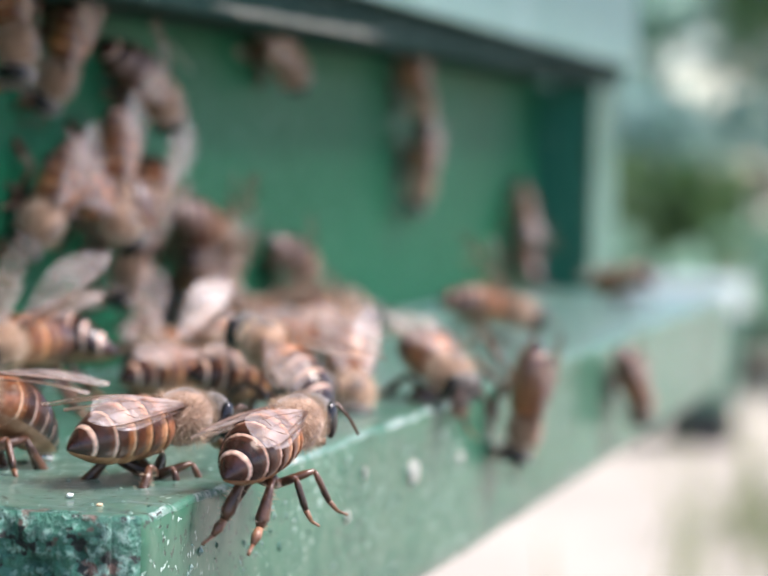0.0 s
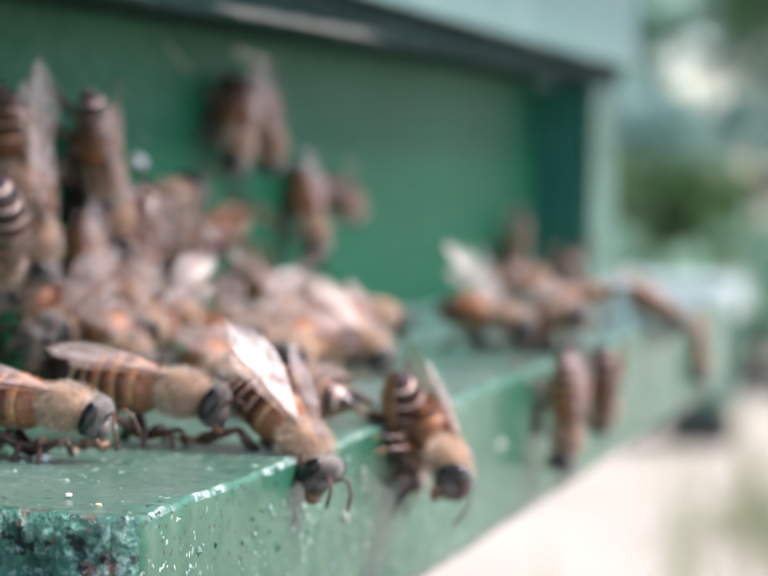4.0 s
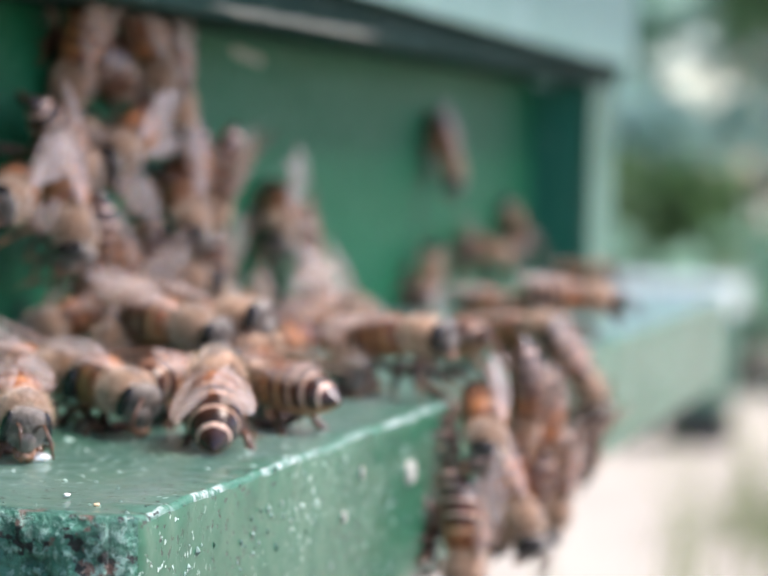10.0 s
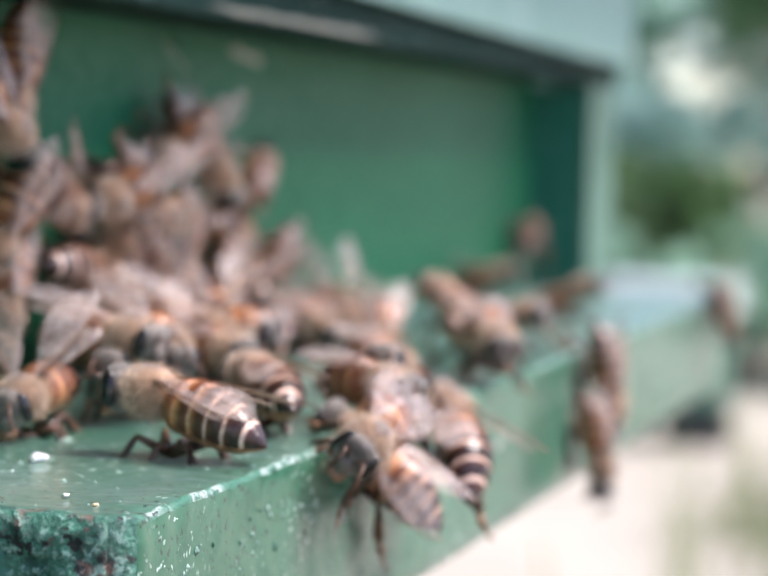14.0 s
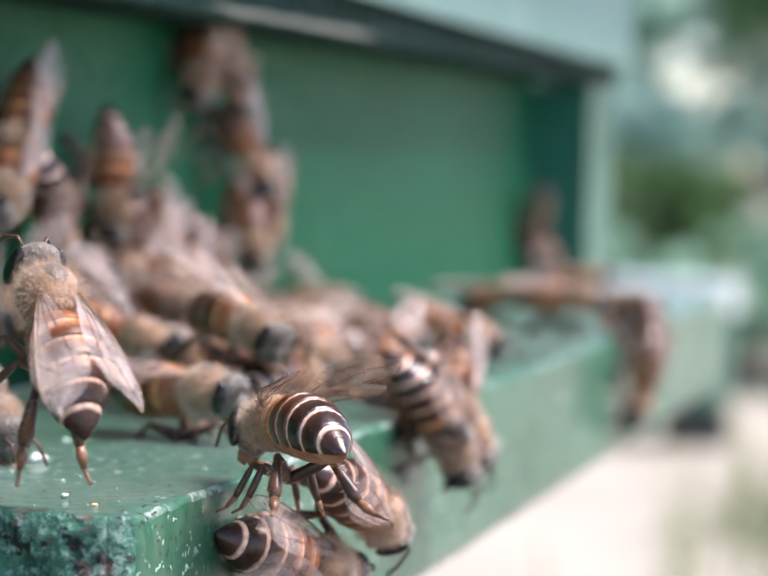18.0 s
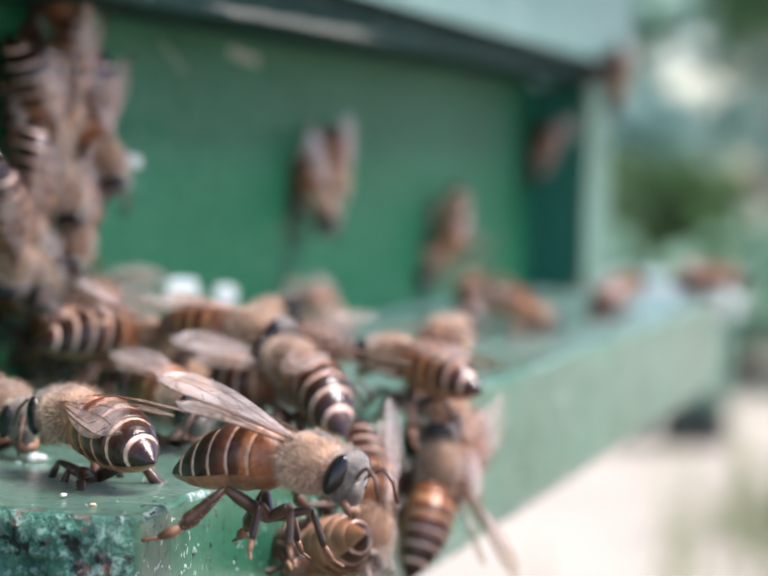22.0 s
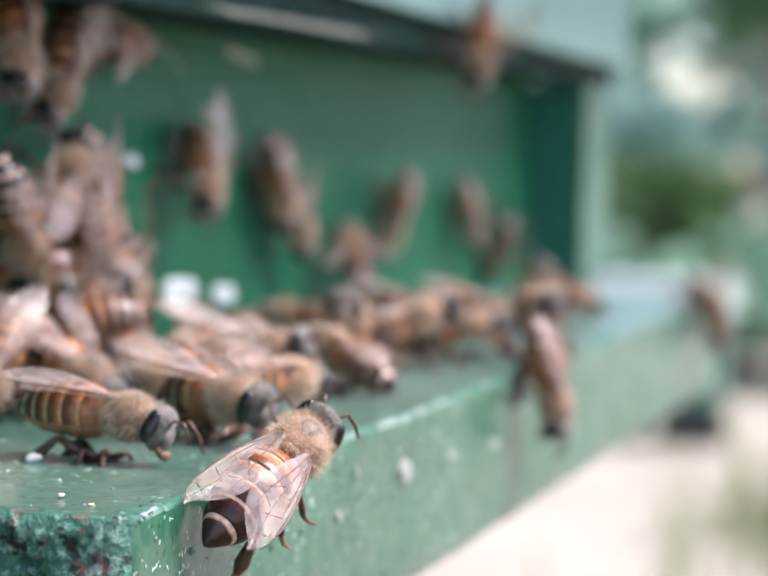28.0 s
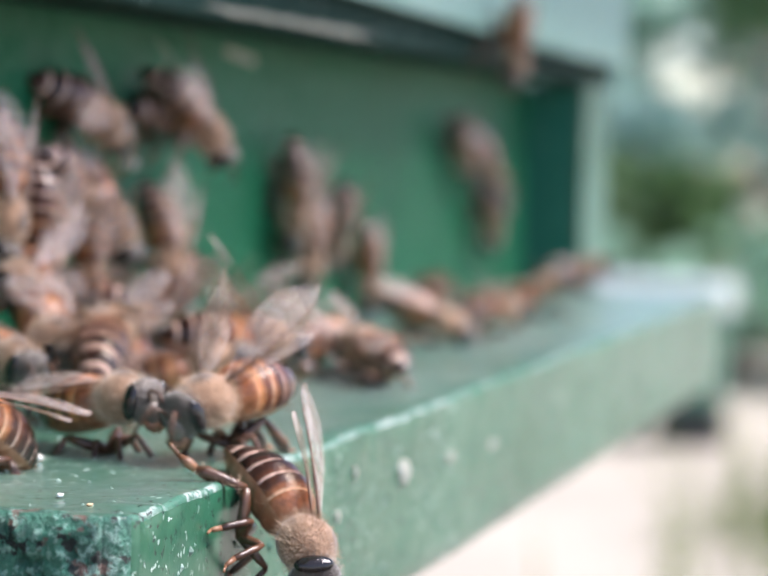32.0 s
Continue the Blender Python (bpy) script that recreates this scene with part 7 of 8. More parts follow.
    roam("ajar", (0, 'W', -34, 0, 10, 56, 0), (1, 'T', 50, 29.4, 0, 24, -5), (2, 'T', 50.7, 30.8, 0, 8, 3), (3, 'T', 46.4, 33.3, -0.1, 126, -23), (6, 'F', 7, 40.1, -2.8, -154, 31), (7, 'F', 11.2, 39.5, -0.9, 122, 12), (8, 'F', 9.3, 41.1, 0.3, 102, 30), (9, 'T', 177.7, 23.4, 0, 79, 30), (10, 'W', 196.3, 0, 4.7, 34, 2), (11, 'W', 195.7, 0, 13.6, -171, 22), (12, 'W', 172.7, 0, 10.5, 72, 28), (13, 'W', -34, 0, 10, 56, 0), (14, 'W', 80.8, 2.8, 10.3, 176, -6), (17, 'W', 85.9, 0.2, 14, -143, 8), (18, 'W', 79.2, 1.9, 11.8, -108, 2), (19, 'W', 84.6, 2.9, 13.1, 160, -8), (20, 'W', 74.8, 2.3, 13.4, 37, 8), (21, 'W', 75.9, 2.9, 11, -126, 32), (22, 'T', 75, 4, 4.5, 175, 5), (23, 'W', 77.7, 0.7, 10.8, -157, 32), (24, 'W', 79.2, 0.6, 11.7, -125, 20), (25, 'T', 83.6, 3.9, 2, 103, -6), (28, 'W', 101.2, 1.5, 19.5, -145, 19), (29, 'W', 116.2, 3, 19, -155, 26), (30, 'W', 105.8, 2.2, 16.3, 73, 32), (31, 'W', 105.7, 1.1, 15.2, 139, 32), (32, 'W', 94.9, 3.4, 24.7, 145, 25), size=1.14)
    roam("folded", (0, 'W', -23, 0, 10, 128, 0), (1, 'T', 57.2, 22.5, 0, -170, 2), (2, 'W', -23, 0, 10, 128, 0), (3, 'W', -23, 0, 10, 128, 0), (6, 'W', -23, 0, 10, 128, 0), (7, 'W', -23, 0, 10, 128, 0), (8, 'T', 100.9, 5.3, 1, -174, -8), (9, 'T', 98.9, 18.6, 0, -75, -8), (10, 'T', 119.9, 11, 0, 7, 1), (11, 'T', 164.7, 6.5, -0.1, -92, -5), (12, 'T', 129.5, 35.6, 0, 95, -28), (13, 'T', 132.8, 26.5, 0, 111, 1), (14, 'T', 136.1, 31.2, 0, 120, 12), (17, 'T', 154, 10.1, 0, 53, 17), (18, 'T', 160.3, 32.3, 1.2, 91, -1), (19, 'T', 159.4, 31.2, 1.2, 88, 0), (20, 'T', 154.7, 38.2, 1.2, 99, -2), (21, 'T', 155.2, 38.2, 1.2, 109, 6), (22, 'T', 155.3, 27.7, 0, 29, -21), (23, 'T', 156.1, 38.2, 2.4, 68, 4), (24, 'T', 178.1, 37.7, 1.2, 69, 4), (25, 'T', 148.8, 38.2, 0, 133, 30), (28, 'T', 151.2, 22.4, 0, 99, -11), (29, 'T', 171.8, 16.6, 0, 169, -9), (30, 'T', 159.2, 17.2, 0, 18, -7), (31, 'W', 159, 0, 12.2, 145, 14), (32, 'W', 154.6, 0, 14.3, 157, -19), size=1.14)
    roam("folded", (0, 'W', -12, 0, 10, 73, 0), (1, 'T', 65, 15.2, 0, 182, 8), (2, 'W', -12, 0, 10, 73, 0), (3, 'F', 52.7, 39.2, -3.4, 171, -13), (6, 'T', 62.1, 32.2, -0.1, -47, -7), (7, 'T', 77.1, 29.3, 0, 148, -27), (8, 'T', 65.2, 36.8, 0, 167, 15), (9, 'T', 70, 38.2, 0, 105, 11), (10, 'F', 72.6, 39.6, -3, -118, 17), (11, 'F', 74.8, 39.6, -5.4, -113, 17), (12, 'F', 73.9, 39.1, -2.4, 115, -24), (13, 'T', 62.6, 38.2, 0, 140, 13), (14, 'T', 58.4, 38.2, 0, 176, 23), (17, 'T', 63.1, 42.5, -0.1, 157, -23), (18, 'F', 62.6, 39.5, 1.7, -129, 12), (19, 'T', 55.9, 20.8, 0, -130, 7), (20, 'T', 43.4, 13.5, 4.7, 117, 9), (21, 'T', 48.1, 10.1, 3.1, 25, -4), (22, 'T', 24.6, 17.7, 0, 124, -4), (23, 'T', 55.1, 7, 2.1, 32, -11), (24, 'W', 74.4, 1, 18.6, 203, 8), (25, 'W', 57.3, 1, 18.2, -193, 6), (28, 'W', 74.6, 1, 18.2, 156, -1), (29, 'W', 64.1, 1, 22.5, 162, 5), (30, 'W', -12, 0, 10, 73, 0), (31, 'W', -12, 0, 10, 73, 0), (32, 'W', -12, 0, 10, 73, 0), size=1.14)
    roam("ajar", (0, 'W', -1, 0, 10, 75, 0), (1, 'T', 79.5, 4, 3.8, -136, 9), (2, 'T', 83.2, 4, 5, 96, -6), (3, 'T', 73.7, 4, 3.6, 141, -9), (6, 'T', 67.3, 18.6, 4.4, 131, -32), (7, 'T', 76.1, 13.3, 0, -139, -7), (8, 'T', 86, 20.4, 0, -166, 8), (9, 'T', 80.8, 22.8, 0, 43, 21), (10, 'T', 62.6, 20.6, 3.4, 109, 10), (11, 'T', 85.4, 25, 0.1, -69, 6), (12, 'T', 71.2, 18.8, 2.1, -145, -6), (13, 'T', 77.2, 14.2, 0, -171, -6), (14, 'T', 71.9, 13.7, 2.4, 82, -14), (17, 'T', 60.4, 4.7, 1.8, -5, 11), (18, 'T', 57.6, 21.4, 0, -147, 1), (19, 'T', 58.8, 5.7, 2.3, 12, 4), (20, 'T', 61.7, 4, 3.2, 19, 0), (21, 'T', 61.1, 7.7, 5.2, 25, 14), (22, 'T', 70.8, 12.4, 0.7, 46, -6), (23, 'W', -1, 0, 10, 75, 0), (24, 'W', 80.5, 0.1, 7.3, -180, 9), (25, 'T', 75.2, 4, 5.9, 171, 22), (28, 'W', 80.1, 1, 10.5, 144, -2), (29, 'T', 82.7, 4, 7, 37, 6), (30, 'W', 86.6, 0.3, 13.5, -164, 19), (31, 'W', 96.8, 2.2, 13.8, 163, 30), (32, 'W', 90.2, 1.6, 11.9, -161, 14), size=1.19)
    roam("folded", (0, 'W', -45, 0, 21, 128, 0), (1, 'W', -45, 0, 21, 128, 0), (2, 'W', -45, 0, 21, 128, 0), (3, 'W', -45, 0, 21, 128, 0), (6, 'W', -45, 0, 21, 128, 0), (7, 'W', -45, 0, 21, 128, 0), (8, 'T', 106.3, 10.1, 0, -44, -3), (9, 'T', 113, 3.9, 1, 129, -2), (10, 'T', 46.8, 23.2, 0, 11, -2), (11, 'T', 43.9, 16.1, 0.7, -88, 5), (12, 'T', 43, 18.5, 3.6, 121, 9), (13, 'T', 25, 19, -0.1, 128, -10), (14, 'W', 106, 1, 7.2, 190, -6), (17, 'T', 99.1, 4.3, 1, -159, 6), (18, 'T', 93.3, 12.1, 0, -125, -6), (19, 'T', 91.6, 11.7, 0, -132, -8), (20, 'T', 90.2, 10.2, 0, -150, -1), (21, 'W', -45, 0, 21, 128, 0), (22, 'W', -45, 0, 21, 128, 0), (23, 'W', -45, 0, 21, 128, 0), (24, 'W', -45, 0, 21, 128, 0), (25, 'W', -45, 0, 21, 128, 0), (28, 'W', -45, 0, 21, 128, 0), (29, 'R', 210, 14, 46, -180, 0), (30, 'R', 200.4, 14, 42.3, -180, 0), (31, 'R', 194.2, 14, 40.5, -170, 0), (32, 'R', 194.5, 14, 39.8, -170, 0), size=1.16)
    roam("raised", (0, 'W', -34, 0, 21, 55, 0), (1, 'T', 55.5, 4, 3.8, 113, 26), (2, 'T', 63.3, 10.3, 2.2, 75, -8), (3, 'T', 54.3, 4, 2.9, 123, -12), (6, 'T', 69.1, 9.7, 0.7, -78, -9), (7, 'T', 80.6, 9, 2.8, 165, -20), (8, 'W', 75.7, 1.6, 8.6, 129, 11), (9, 'W', 75, 0.4, 10.5, 122, -13), (10, 'W', 66.5, 3.1, 12.3, 171, -14), (11, 'W', 62.6, 1.5, 9.2, 128, 31), (12, 'T', 58.1, 4.4, 2.2, 141, -39), (13, 'T', 56.4, 4, 5.8, -151, -10), (14, 'T', 33.3, 17.3, -0.1, 178, -5), (17, 'T', 57.8, 4, 5.1, -177, -13), (18, 'T', 57, 4, 5.1, 174, -11), (19, 'T', 56.5, 4, 5.2, 164, -8), (20, 'T', 56.8, 4, 5.4, 154, -4), (21, 'T', 57.7, 4, 5.6, 143, 0), (22, 'T', 58.5, 4, 5.7, 133, 4), (23, 'T', 58.7, 4, 5.7, 122, 8), (24, 'T', 58.2, 4, 5.5, 113, 11), (25, 'T', 57.4, 4, 5.3, 104, 13), (28, 'T', 56, 6.6, 2.6, 24, -10), (29, 'T', 58, 5.5, 2.4, 17, -6), (30, 'W', -34, 0, 21, 55, 0), (31, 'T', 51.6, 9.3, 2.6, 2, 2), (32, 'T', 61, 13.1, 0, 177, -6), size=1.10)
    roam("ajar", (0, 'W', -23, 0, 21, 99, 0), (1, 'W', 55.8, 0, 12.5, 130, 0), (2, 'W', 53.8, 1.9, 14.8, 99, 32), (3, 'W', 49.1, 2.9, 12.5, 154, -32), (6, 'W', 50.2, 0.9, 23.3, 110, 10), (7, 'W', 64, 1, 11.6, 194, -5), (8, 'T', 69, 6.6, 1, 63, -7), (9, 'T', 46.4, 14, 3.7, 140, -5), (10, 'T', 41.9, 12.7, 0.7, 106, -2), (11, 'T', 40.1, 12.5, -0.1, 170, -17), (12, 'W', -23, 0, 21, 99, 0), (13, 'W', -23, 0, 21, 99, 0), (14, 'W', -23, 0, 21, 99, 0), (17, 'W', -23, 0, 21, 99, 0), (18, 'F', 60.2, 39.2, -1.5, 157, 21), (19, 'E', 70.2, 40.5, 2.6, 12, 0), (20, 'T', 34.4, 51.3, -0.1, -31, -5), (21, 'T', 54.8, 36.1, 4.1, 80, 32), (22, 'T', 47.1, 32, 0, 94, 0), (23, 'F', 25.9, 39.8, -2.4, -126, 23), (24, 'T', 27.4, 39.9, 1.1, 22, 5), (25, 'T', 18.8, 38, -0.1, 150, -17), (28, 'T', 36.8, 31.1, 0, 120, 0), (29, 'T', 8.7, 34.7, 0.2, 99, 11), (30, 'T', 14.5, 36.2, 0, 74, 1), (31, 'T', 13.3, 35.2, -0.1, 7, -5), (32, 'F', 17.3, 40.3, -3.7, -139, 35), size=1.16)
    roam("folded", (0, 'W', -12, 0, 21, 113, 0), (1, 'W', 79.7, 2.5, 24.8, -150, 8), (2, 'W', 75.9, 0, 26.6, -146, -10), (3, 'W', 75.8, 0.2, 16.2, -147, 29), (6, 'W', 75.7, 0.9, 17.1, 143, -2), (7, 'W', 88.6, 0.8, 17.5, 145, 32), (8, 'W', 90.8, 0.4, 23.5, 176, -23), (9, 'W', 94.3, 0, 27.2, 171, 2), (10, 'W', 92.9, 0, 29.2, 173, 5), (11, 'W', 93, 0, 29.7, 154, -14), (12, 'W', 90.9, 2.6, 23.1, 166, 2), (13, 'W', 86.4, 0.7, 20, 124, 0), (14, 'W', 82.6, 2.4, 17.1, 121, 19), (17, 'W', 83, 2.7, 23.5, 137, -32), (18, 'W', 78.9, 0.5, 14.7, 145, -29), (19, 'W', 82.7, 2.4, 21.5, 130, -31), (20, 'W', 92.1, 0, 34, 52, 18), (21, 'W', 71.2, 0, 31.6, -149, 10), (22, 'W', 67, 0, 28.6, -178, -7), (23, 'W', 58.6, 0, 32.2, -176, -20), (24, 'W', 67.2, 0, 27.7, 163, -31), (25, 'W', 56.9, 0, 26, -177, 15), (28, 'W', 56.9, 0, 31.6, -153, 18), (29, 'W', 53.9, 2.6, 23.4, 168, 22), (30, 'W', 55.2, 0, 27.7, 162, 1), (31, 'W', 55.3, 0, 27.7, -176, 8), (32, 'W', 52.2, 1.7, 18.2, -170, 8), size=1.18)
    roam("folded", (0, 'W', -1, 0, 21, 50, 0), (1, 'T', 123.6, 38.2, 1.2, 96, 4), (2, 'T', 105.8, 25.7, -0.1, -67, -4), (3, 'T', 134.7, 38.2, 0, 128, 26), (6, 'T', 127.6, 32.9, 0, 120, -1), (7, 'F', 125.4, 39.2, -3.6, -164, 8), (8, 'F', 117.3, 39.2, -5.1, -152, 13), (9, 'F', 120, 39.2, -3.1, 171, 0), (10, 'F', 120.1, 39.2, -2.6, 173, 32), (11, 'T', 121.9, 38.2, 2.4, 73, 21), (12, 'F', 117.6, 39.2, -2.4, -179, 8), (13, 'T', 119.8, 34.9, 0, 85, -12), (14, 'T', 118.4, 19.6, 0, 166, -33), (17, 'T', 114.2, 26.9, 0, 81, 0), (18, 'T', 110.3, 21.2, 0, 93, -12), (19, 'T', 125.6, 16.7, 0, 92, -3), (20, 'T', 133.6, 27.8, 0, 119, 4), (21, 'T', 157.9, 4.1, 0.1, -156, -36), (22, 'W', -1, 0, 21, 50, 0), (23, 'T', 111, 22.3, 0, 108, -5), (24, 'T', 111.8, 16.4, 2.4, 132, -8), (25, 'T', 121.6, 13.9, 0.2, 73, 11), (28, 'T', 120.8, 10.1, 0, -92, 7), (29, 'T', 122.9, 15.9, -0.1, -68, -24), (30, 'W', -1, 0, 21, 50, 0), (31, 'W', -1, 0, 21, 50, 0), (32, 'T', 56.1, 21.9, 0, 77, 15), size=1.12)
    roam("ajar", (0, 'W', -45, 0, 32, 120, 0), (1, 'W', 81.3, 3.5, 22.5, -132, -20), (2, 'W', 87.8, 1, 13.5, 70, -5), (3, 'W', 85.9, 1.8, 16, 46, 30), (6, 'W', 82.1, 3.4, 18.6, 102, 14), (7, 'W', 88.7, 1.7, 24, -168, 32), (8, 'W', 84.8, 0, 29.8, -133, -5), (9, 'W', 79.7, 0, 34, 179, -27), (10, 'W', 76.3, 0, 29.9, 102, -13), (11, 'W', 56, 0, 27.7, -176, 13), (12, 'W', 56, 0, 27.3, -162, -19), (13, 'W', 56.1, 0, 27.7, 170, 4), (14, 'W', 65, 0.3, 18.6, 118, -1), (17, 'W', 58.6, 2.5, 14.7, 178, 4), (18, 'T', 61, 12.8, 0, 181, 7), (19, 'W', 77, 1, 20.3, 171, 5), (20, 'F', 164.5, 39.2, -1.5, 176, 20), (21, 'T', 153.2, 24.9, 0, 8, 6), (22, 'T', 184.5, 14.5, 0, -11, 14), (23, 'W', 174.8, 0, 5.6, 38, 7), (24, 'W', 154, 0, 8.5, 57, 14), (25, 'W', 167.6, 0, 8.6, -178, 22), (28, 'T', 159.5, 4, 6.5, -29, 32), (29, 'W', 154.7, 0, 8.4, 92, 13), (30, 'W', 150.1, 0, 13.7, -128, 8), (31, 'W', 134.2, 0, 16.4, 168, 32), (32, 'W', 138, 0, 17.6, -177, -4), size=1.19)
    roam("folded", (0, 'W', -34, 0, 32, 90, 0), (1, 'F', 127.9, 39.2, -7.9, 170, -16), (2, 'F', 139.6, 39.2, -1.5, 176, 0), (3, 'F', 137, 39.2, -4.1, 129, -1), (6, 'F', 119.4, 39.2, -3.1, -171, -18), (7, 'F', 117.4, 39.2, -7.3, 174, -20), (8, 'F', 113.6, 39.2, -1.5, 142, -5), (9, 'F', 110.9, 39.2, -1.5, 155, 30), (10, 'T', 120.8, 36.3, 0, 117, 8), (11, 'T', 128.8, 5.7, 0, -54, -8), (12, 'T', 104.5, 25, 0, 57, -23), (13, 'T', 124.1, 0.8, 1.2, 113, 9), (14, 'T', 115.7, 11.5, -0.1, 130, -8), (17, 'T', 94.9, 17.2, 2.8, 95, 32), (18, 'T', 80.4, 25, -0.1, 146, -14), (19, 'T', 95, 22.7, 0, 57, 2), (20, 'T', 84.9, 23, -0.1, 139, -6), (21, 'T', 87.5, 20.9, 0, -125, 1), (22, 'T', 91.5, 11.2, 0, -175, 7), (23, 'R', 236.1, 14, 39.9, 140, 0), (24, 'T', 209.7, 26.1, 0, 133, -2), (25, 'T', 187.4, 38.2, 2.4, 37, -8), (28, 'W', 182.3, 0, 15.2, -174, -16), (29, 'W', 180.4, 0, 34, 58, -27), (30, 'W', 172.6, 0, 14.6, 129, 2), (31, 'W', 170.9, 0, 8.5, 152, -14), (32, 'W', 168.8, 0, 6.6, -175, 5), size=1.12)
    roam("folded", (0, 'W', -23, 0, 32, 60, 0), (1, 'T', 127.9, 19.5, 0, 5, 6), (2, 'T', 124, 14.1, 0, 110, 1), (3, 'T', 123.7, 3.1, -0.1, 109, -12), (6, 'W', 116.8, 1.5, 12.7, 158, 11), (7, 'W', 132.1, 0, 7.5, 170, -10), (8, 'W', 108.2, 0.5, 16.2, -95, -23), (9, 'W', 98.8, 0.1, 16.3, 147, 8), (10, 'W', 101.3, 2.5, 19.5, -171, -15), (11, 'W', 110.3, 0.9, 19.5, -160, -2), (12, 'W', 98.8, 1.3, 18.4, 176, 12), (13, 'W', 63, 1, 12, 166, -3), (14, 'W', 125.5, 0, 9.5, -146, -23), (17, 'W', 125.8, 0, 9.5, -161, 22), (18, 'W', 125.5, 0, 16.5, -177, -3), (19, 'W', 130.4, 0, 25.4, 140, -13), (20, 'W', 140.8, 0, 13.9, 173, 23), (21, 'W', 141.1, 0, 11.4, 180, 32), (22, 'W', 150.7, 0, 20.7, -143, 12), (23, 'W', 166.1, 0, 24.1, -3, 8), (24, 'W', 140.4, 0, 26.2, -167, 14), (25, 'W', -23, 0, 32, 60, 0), (28, 'W', 130, 0, 18.8, 150, 0), (29, 'W', 137.2, 0, 24.9, 119, 32), (30, 'W', 125.2, 0.1, 10.1, 98, 11), (31, 'W', 120.7, 1.1, 7.4, -149, -15), (32, 'T', 137.9, 19.7, 0, 91, -21), size=1.13)
    roam("ajar", (0, 'W', -12, 0, 32, 130, 0), (1, 'W', 191.4, 0, 12.2, 13, -3), (2, 'W', 171.2, 0, 10.6, 28, 19), (3, 'W', 155.4, 0, 9.7, 59, 5), (6, 'W', 147.9, 0, 31.4, -155, 9), (7, 'W', 143.3, 0, 11.4, 177, 11), (8, 'W', 116.7, 2.1, 16.7, 74, -17), (9, 'W', 101, 0.8, 25.3, 147, 30), (10, 'W', 128.3, 0, 14.2, -129, 16), (11, 'W', 145.1, 0, 21.3, -127, 15), (12, 'W', 125.3, 0, 8.4, 175, 4), (13, 'W', -12, 0, 32, 130, 0), (14, 'T', 228.2, 5.7, 0, 91, 15), (17, 'T', 202, 16.8, 0, 34, -10), (18, 'T', 175, 20.2, 0, 104, 19), (19, 'T', 174.5, 19.7, 0, 69, 15), (20, 'T', 180.6, 27.5, 0, 106, -32), (21, 'T', 192, 23.7, 0, 30, 8), (22, 'T', 199.1, 32.5, 0, 22, 21), (23, 'T', 208.6, 24.8, 0, 63, -5), (24, 'T', 190, 21.3, 0, 43, 5), (25, 'T', 180.1, 36, 2.4, 56, 0), (28, 'T', 171, 29.1, 1.2, 51, -14), (29, 'T', 173.1, 38.2, 1.2, 142, 21), (30, 'T', 179.5, 21.8, 1.2, 35, -18), (31, 'T', 189.1, 20.4, 0, 29, -15), (32, 'T', 191.6, 23.5, 0, 72, 29), size=1.15)
    roam("folded", (0, 'W', -1, 0, 32, 67, 0), (1, 'T', 234.2, 11.9, 0, -47, 14), (2, 'T', 209, 36.5, 1.2, -3, -12), (3, 'F', 211.1, 39.2, -10.8, -178, -15), (6, 'T', 258, 29.9, 0, 80, -19), (7, 'T', 258, 24, 0, 71, 18), (8, 'T', 258, 30, 0, 126, 31), (9, 'T', 258.6, 35.4, 2.4, 94, 0), (10, 'T', 258, 15.8, 0, 93, 8), (11, 'F', 253.1, 39.2, -5.4, -174, 7), (12, 'T', 254.9, 35.4, 0, 24, -22), (13, 'T', 258, 23.5, 0, 87, 5), (14, 'F', 240.3, 39.2, -1.5, 144, 8), (17, 'T', 212.9, 29.7, 0, 104, 10), (18, 'T', 239.4, 18.3, 0, 76, 9), (19, 'T', 198.1, 31.1, 0, 15, 5), (20, 'T', 194.3, 33.2, 2.4, 10, 19), (21, 'T', 219.7, 38.2, 2.4, 57, 17), (22, 'W', 215.4, 0, 13.2, 47, -6), (23, 'W', 233.5, 0, 29.1, 145, 26), (24, 'W', 219.6, 0, 34, 92, 27), (25, 'W', 207.3, 0, 34, 73, 3), (28, 'W', 226.2, 0, 13, 157, 7), (29, 'W', 222.9, 0, 14.6, 146, -30), (30, 'W', 225.7, 0, 21, 169, 19), (31, 'W', 229.5, 0, 18.6, 167, 15), (32, 'W', 239.8, 0, 21, 174, 24), size=1.08)
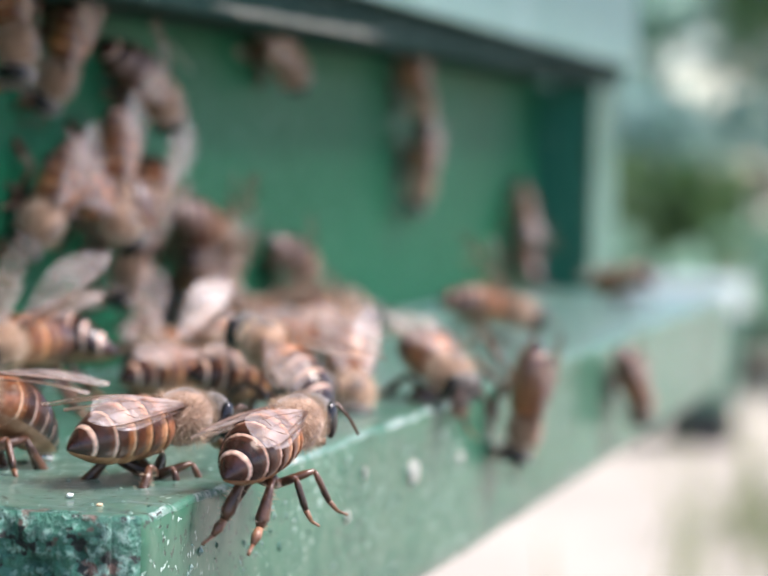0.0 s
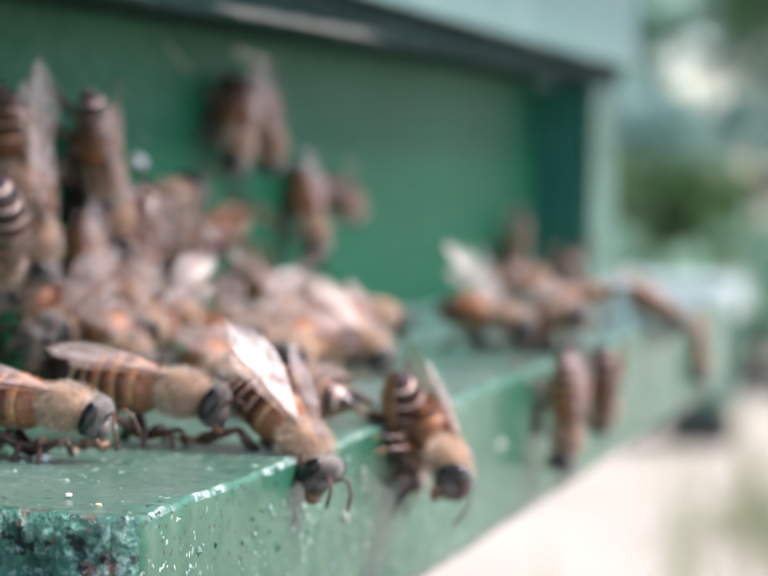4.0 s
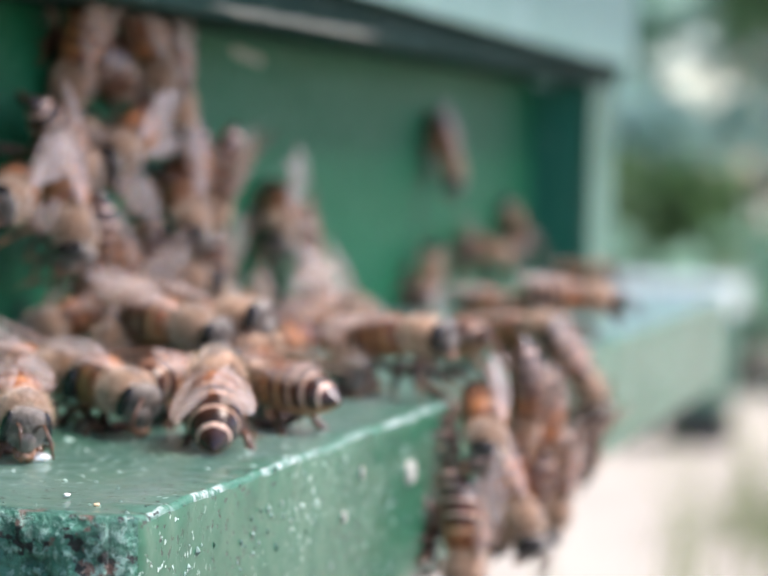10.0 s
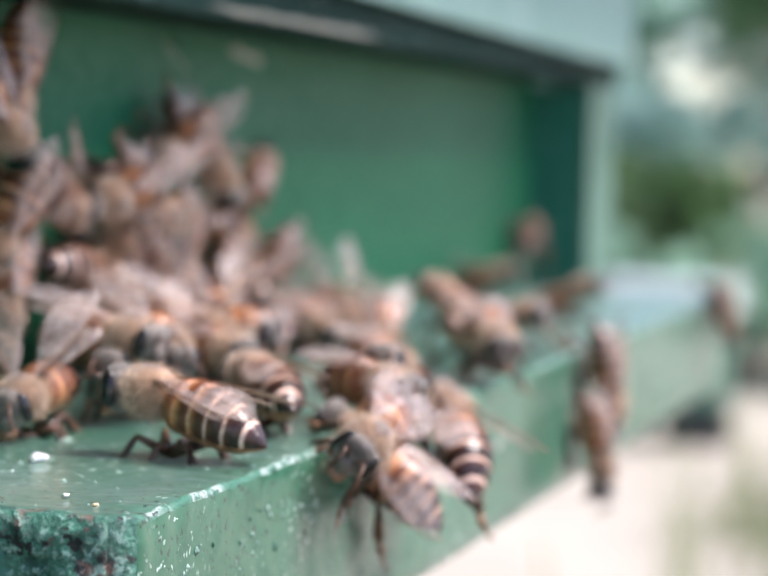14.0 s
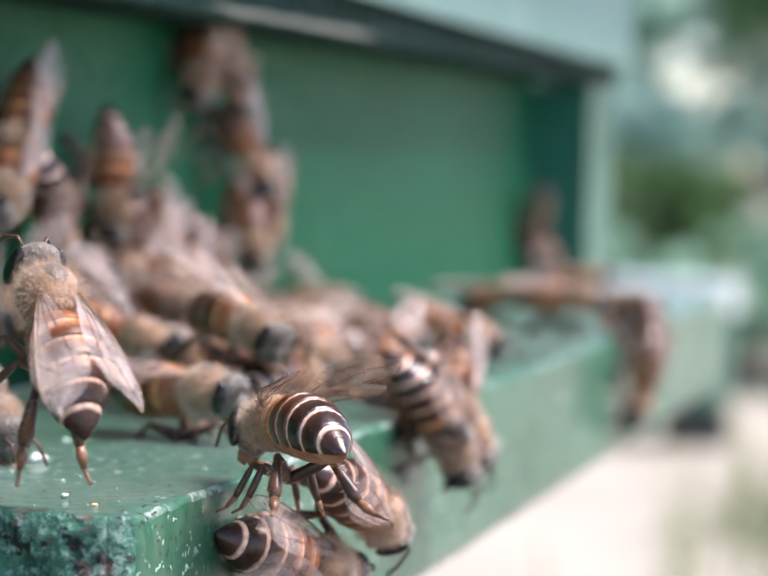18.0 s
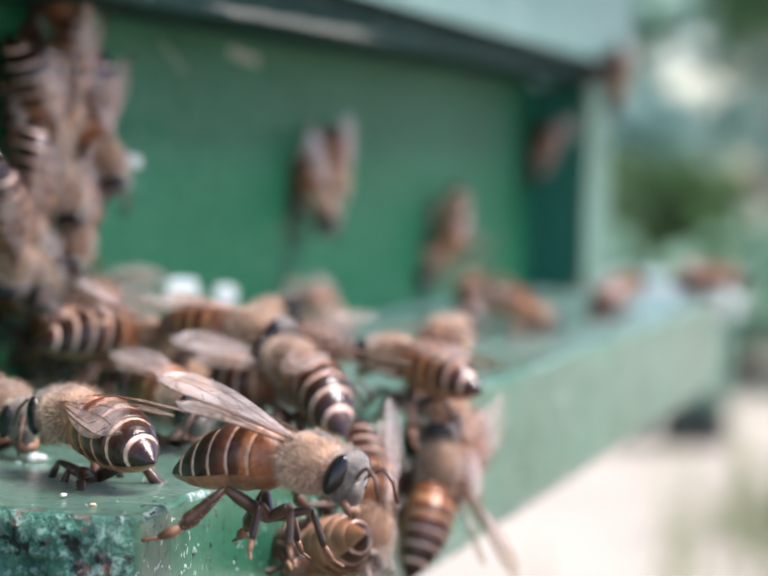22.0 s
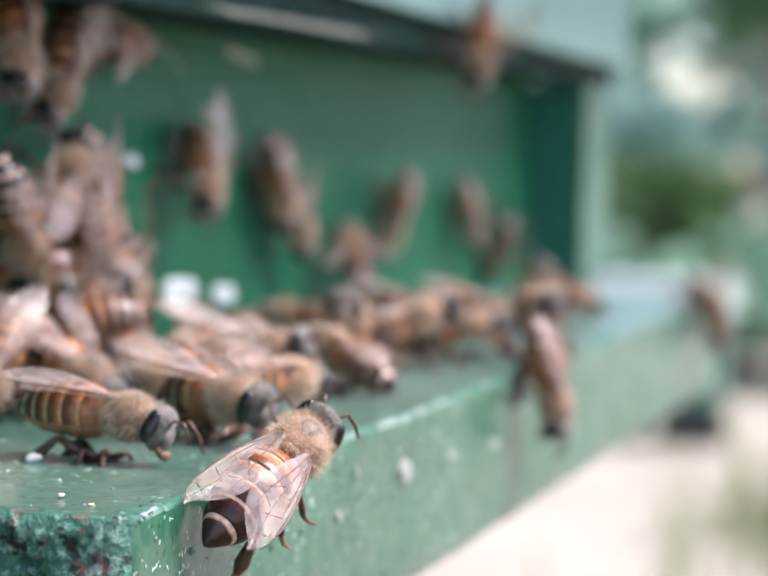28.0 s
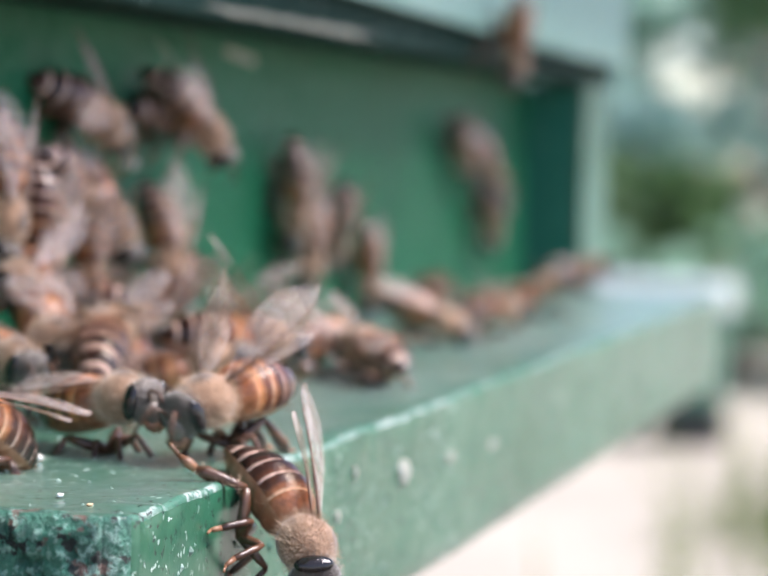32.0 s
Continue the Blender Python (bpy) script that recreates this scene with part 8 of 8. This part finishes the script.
    fly((0, 'A', 30, -20, 106, 90), (9.8, 'A', 30, -20, 106, 90), (10.4, 'A', -200, 100, 220, 120), (11.3, 'A', -267, 6, 125, 0), (12.2, 'A', 26, 7, 19, 22), (12.5, 'A', 90, 33, 16, -157), (12.75, 'A', 39, 11, 16, 143), (12.93, 'A', 19, 26, 15, 56), (13, 'A', 24, 35, 14, 55), (13.07, 'A', 30, 43, 12, 12), (13.3, 'A', 136, 66, 10, 12), (13.8, 'A', -198, 236, 131, -180), (14.5, 'A', -200, 100, 220, -120), (15.2, 'A', 30, -20, 106, -90), (32, 'A', 30, -20, 106, -90))
    fly((0, 'A', 65, -20, 106, 90), (19.9, 'A', 65, -20, 106, 90), (20.5, 'A', -200, 100, 220, 120), (21.4, 'A', -198, 236, 131, 0), (22.3, 'A', 196, 61, 4, -146), (22.7, 'A', 151, 31, 27, 133), (22.94, 'A', 134, 48, 20, 144), (23, 'A', 125, 55, 14, 84), (23.06, 'A', 126, 61, 8, 37), (23.2, 'A', 137, 69, 10, -123), (23.5, 'A', 108, 25, 25, -168), (24, 'A', 62, 14, 36, -168), (24.5, 'A', -267, 6, 125, -180), (25.2, 'A', -200, 100, 220, -120), (25.9, 'A', 65, -20, 106, -90), (32, 'A', 65, -20, 106, -90))
    fly((0, 'A', 135, -20, 106, 90), (14.4, 'A', 135, -20, 106, 90), (15, 'A', -200, 100, 220, 120), (15.9, 'A', -267, 6, 125, 0), (16.8, 'A', 28, 11, 16, 37), (17.2, 'A', 36, 17, 13, 36), (17.5, 'A', 44, 23, 10, 11), (17.6, 'A', 67, 27, 16, 9), (17.75, 'A', 109, 34, 46, 9), (18.25, 'A', -198, 236, 131, -180), (18.95, 'A', -200, 100, 220, -120), (19.65, 'A', 135, -20, 106, -90), (32, 'A', 135, -20, 106, -90))
    fly((0, 'A', 170, -20, 106, 90), (25.8, 'A', 170, -20, 106, 90), (26.4, 'A', -200, 100, 220, 120), (27.3, 'A', -272, 10, 6, 0), (28.2, 'A', -5, 43, -12, 4), (28.45, 'A', 13, 44, -5, 16), (28.55, 'A', 19, 46, -1, -30), (28.75, 'A', 29, 41, 5, 2), (28.92, 'A', 40, 41, 7, 110), (29, 'A', 36, 50, -1, 114), (29.08, 'A', 32, 59, -7, 21), (29.4, 'A', 73, 75, -20, 21), (29.9, 'A', -204, 240, 11, -180), (30.6, 'A', -200, 100, 220, -120), (31.3, 'A', 170, -20, 106, -90), (32, 'A', 170, -20, 106, -90))
    for o in PROTO.values():
        for c in o.children_recursive:
            bpy.data.objects.remove(c)
        bpy.data.objects.remove(o)


motions()
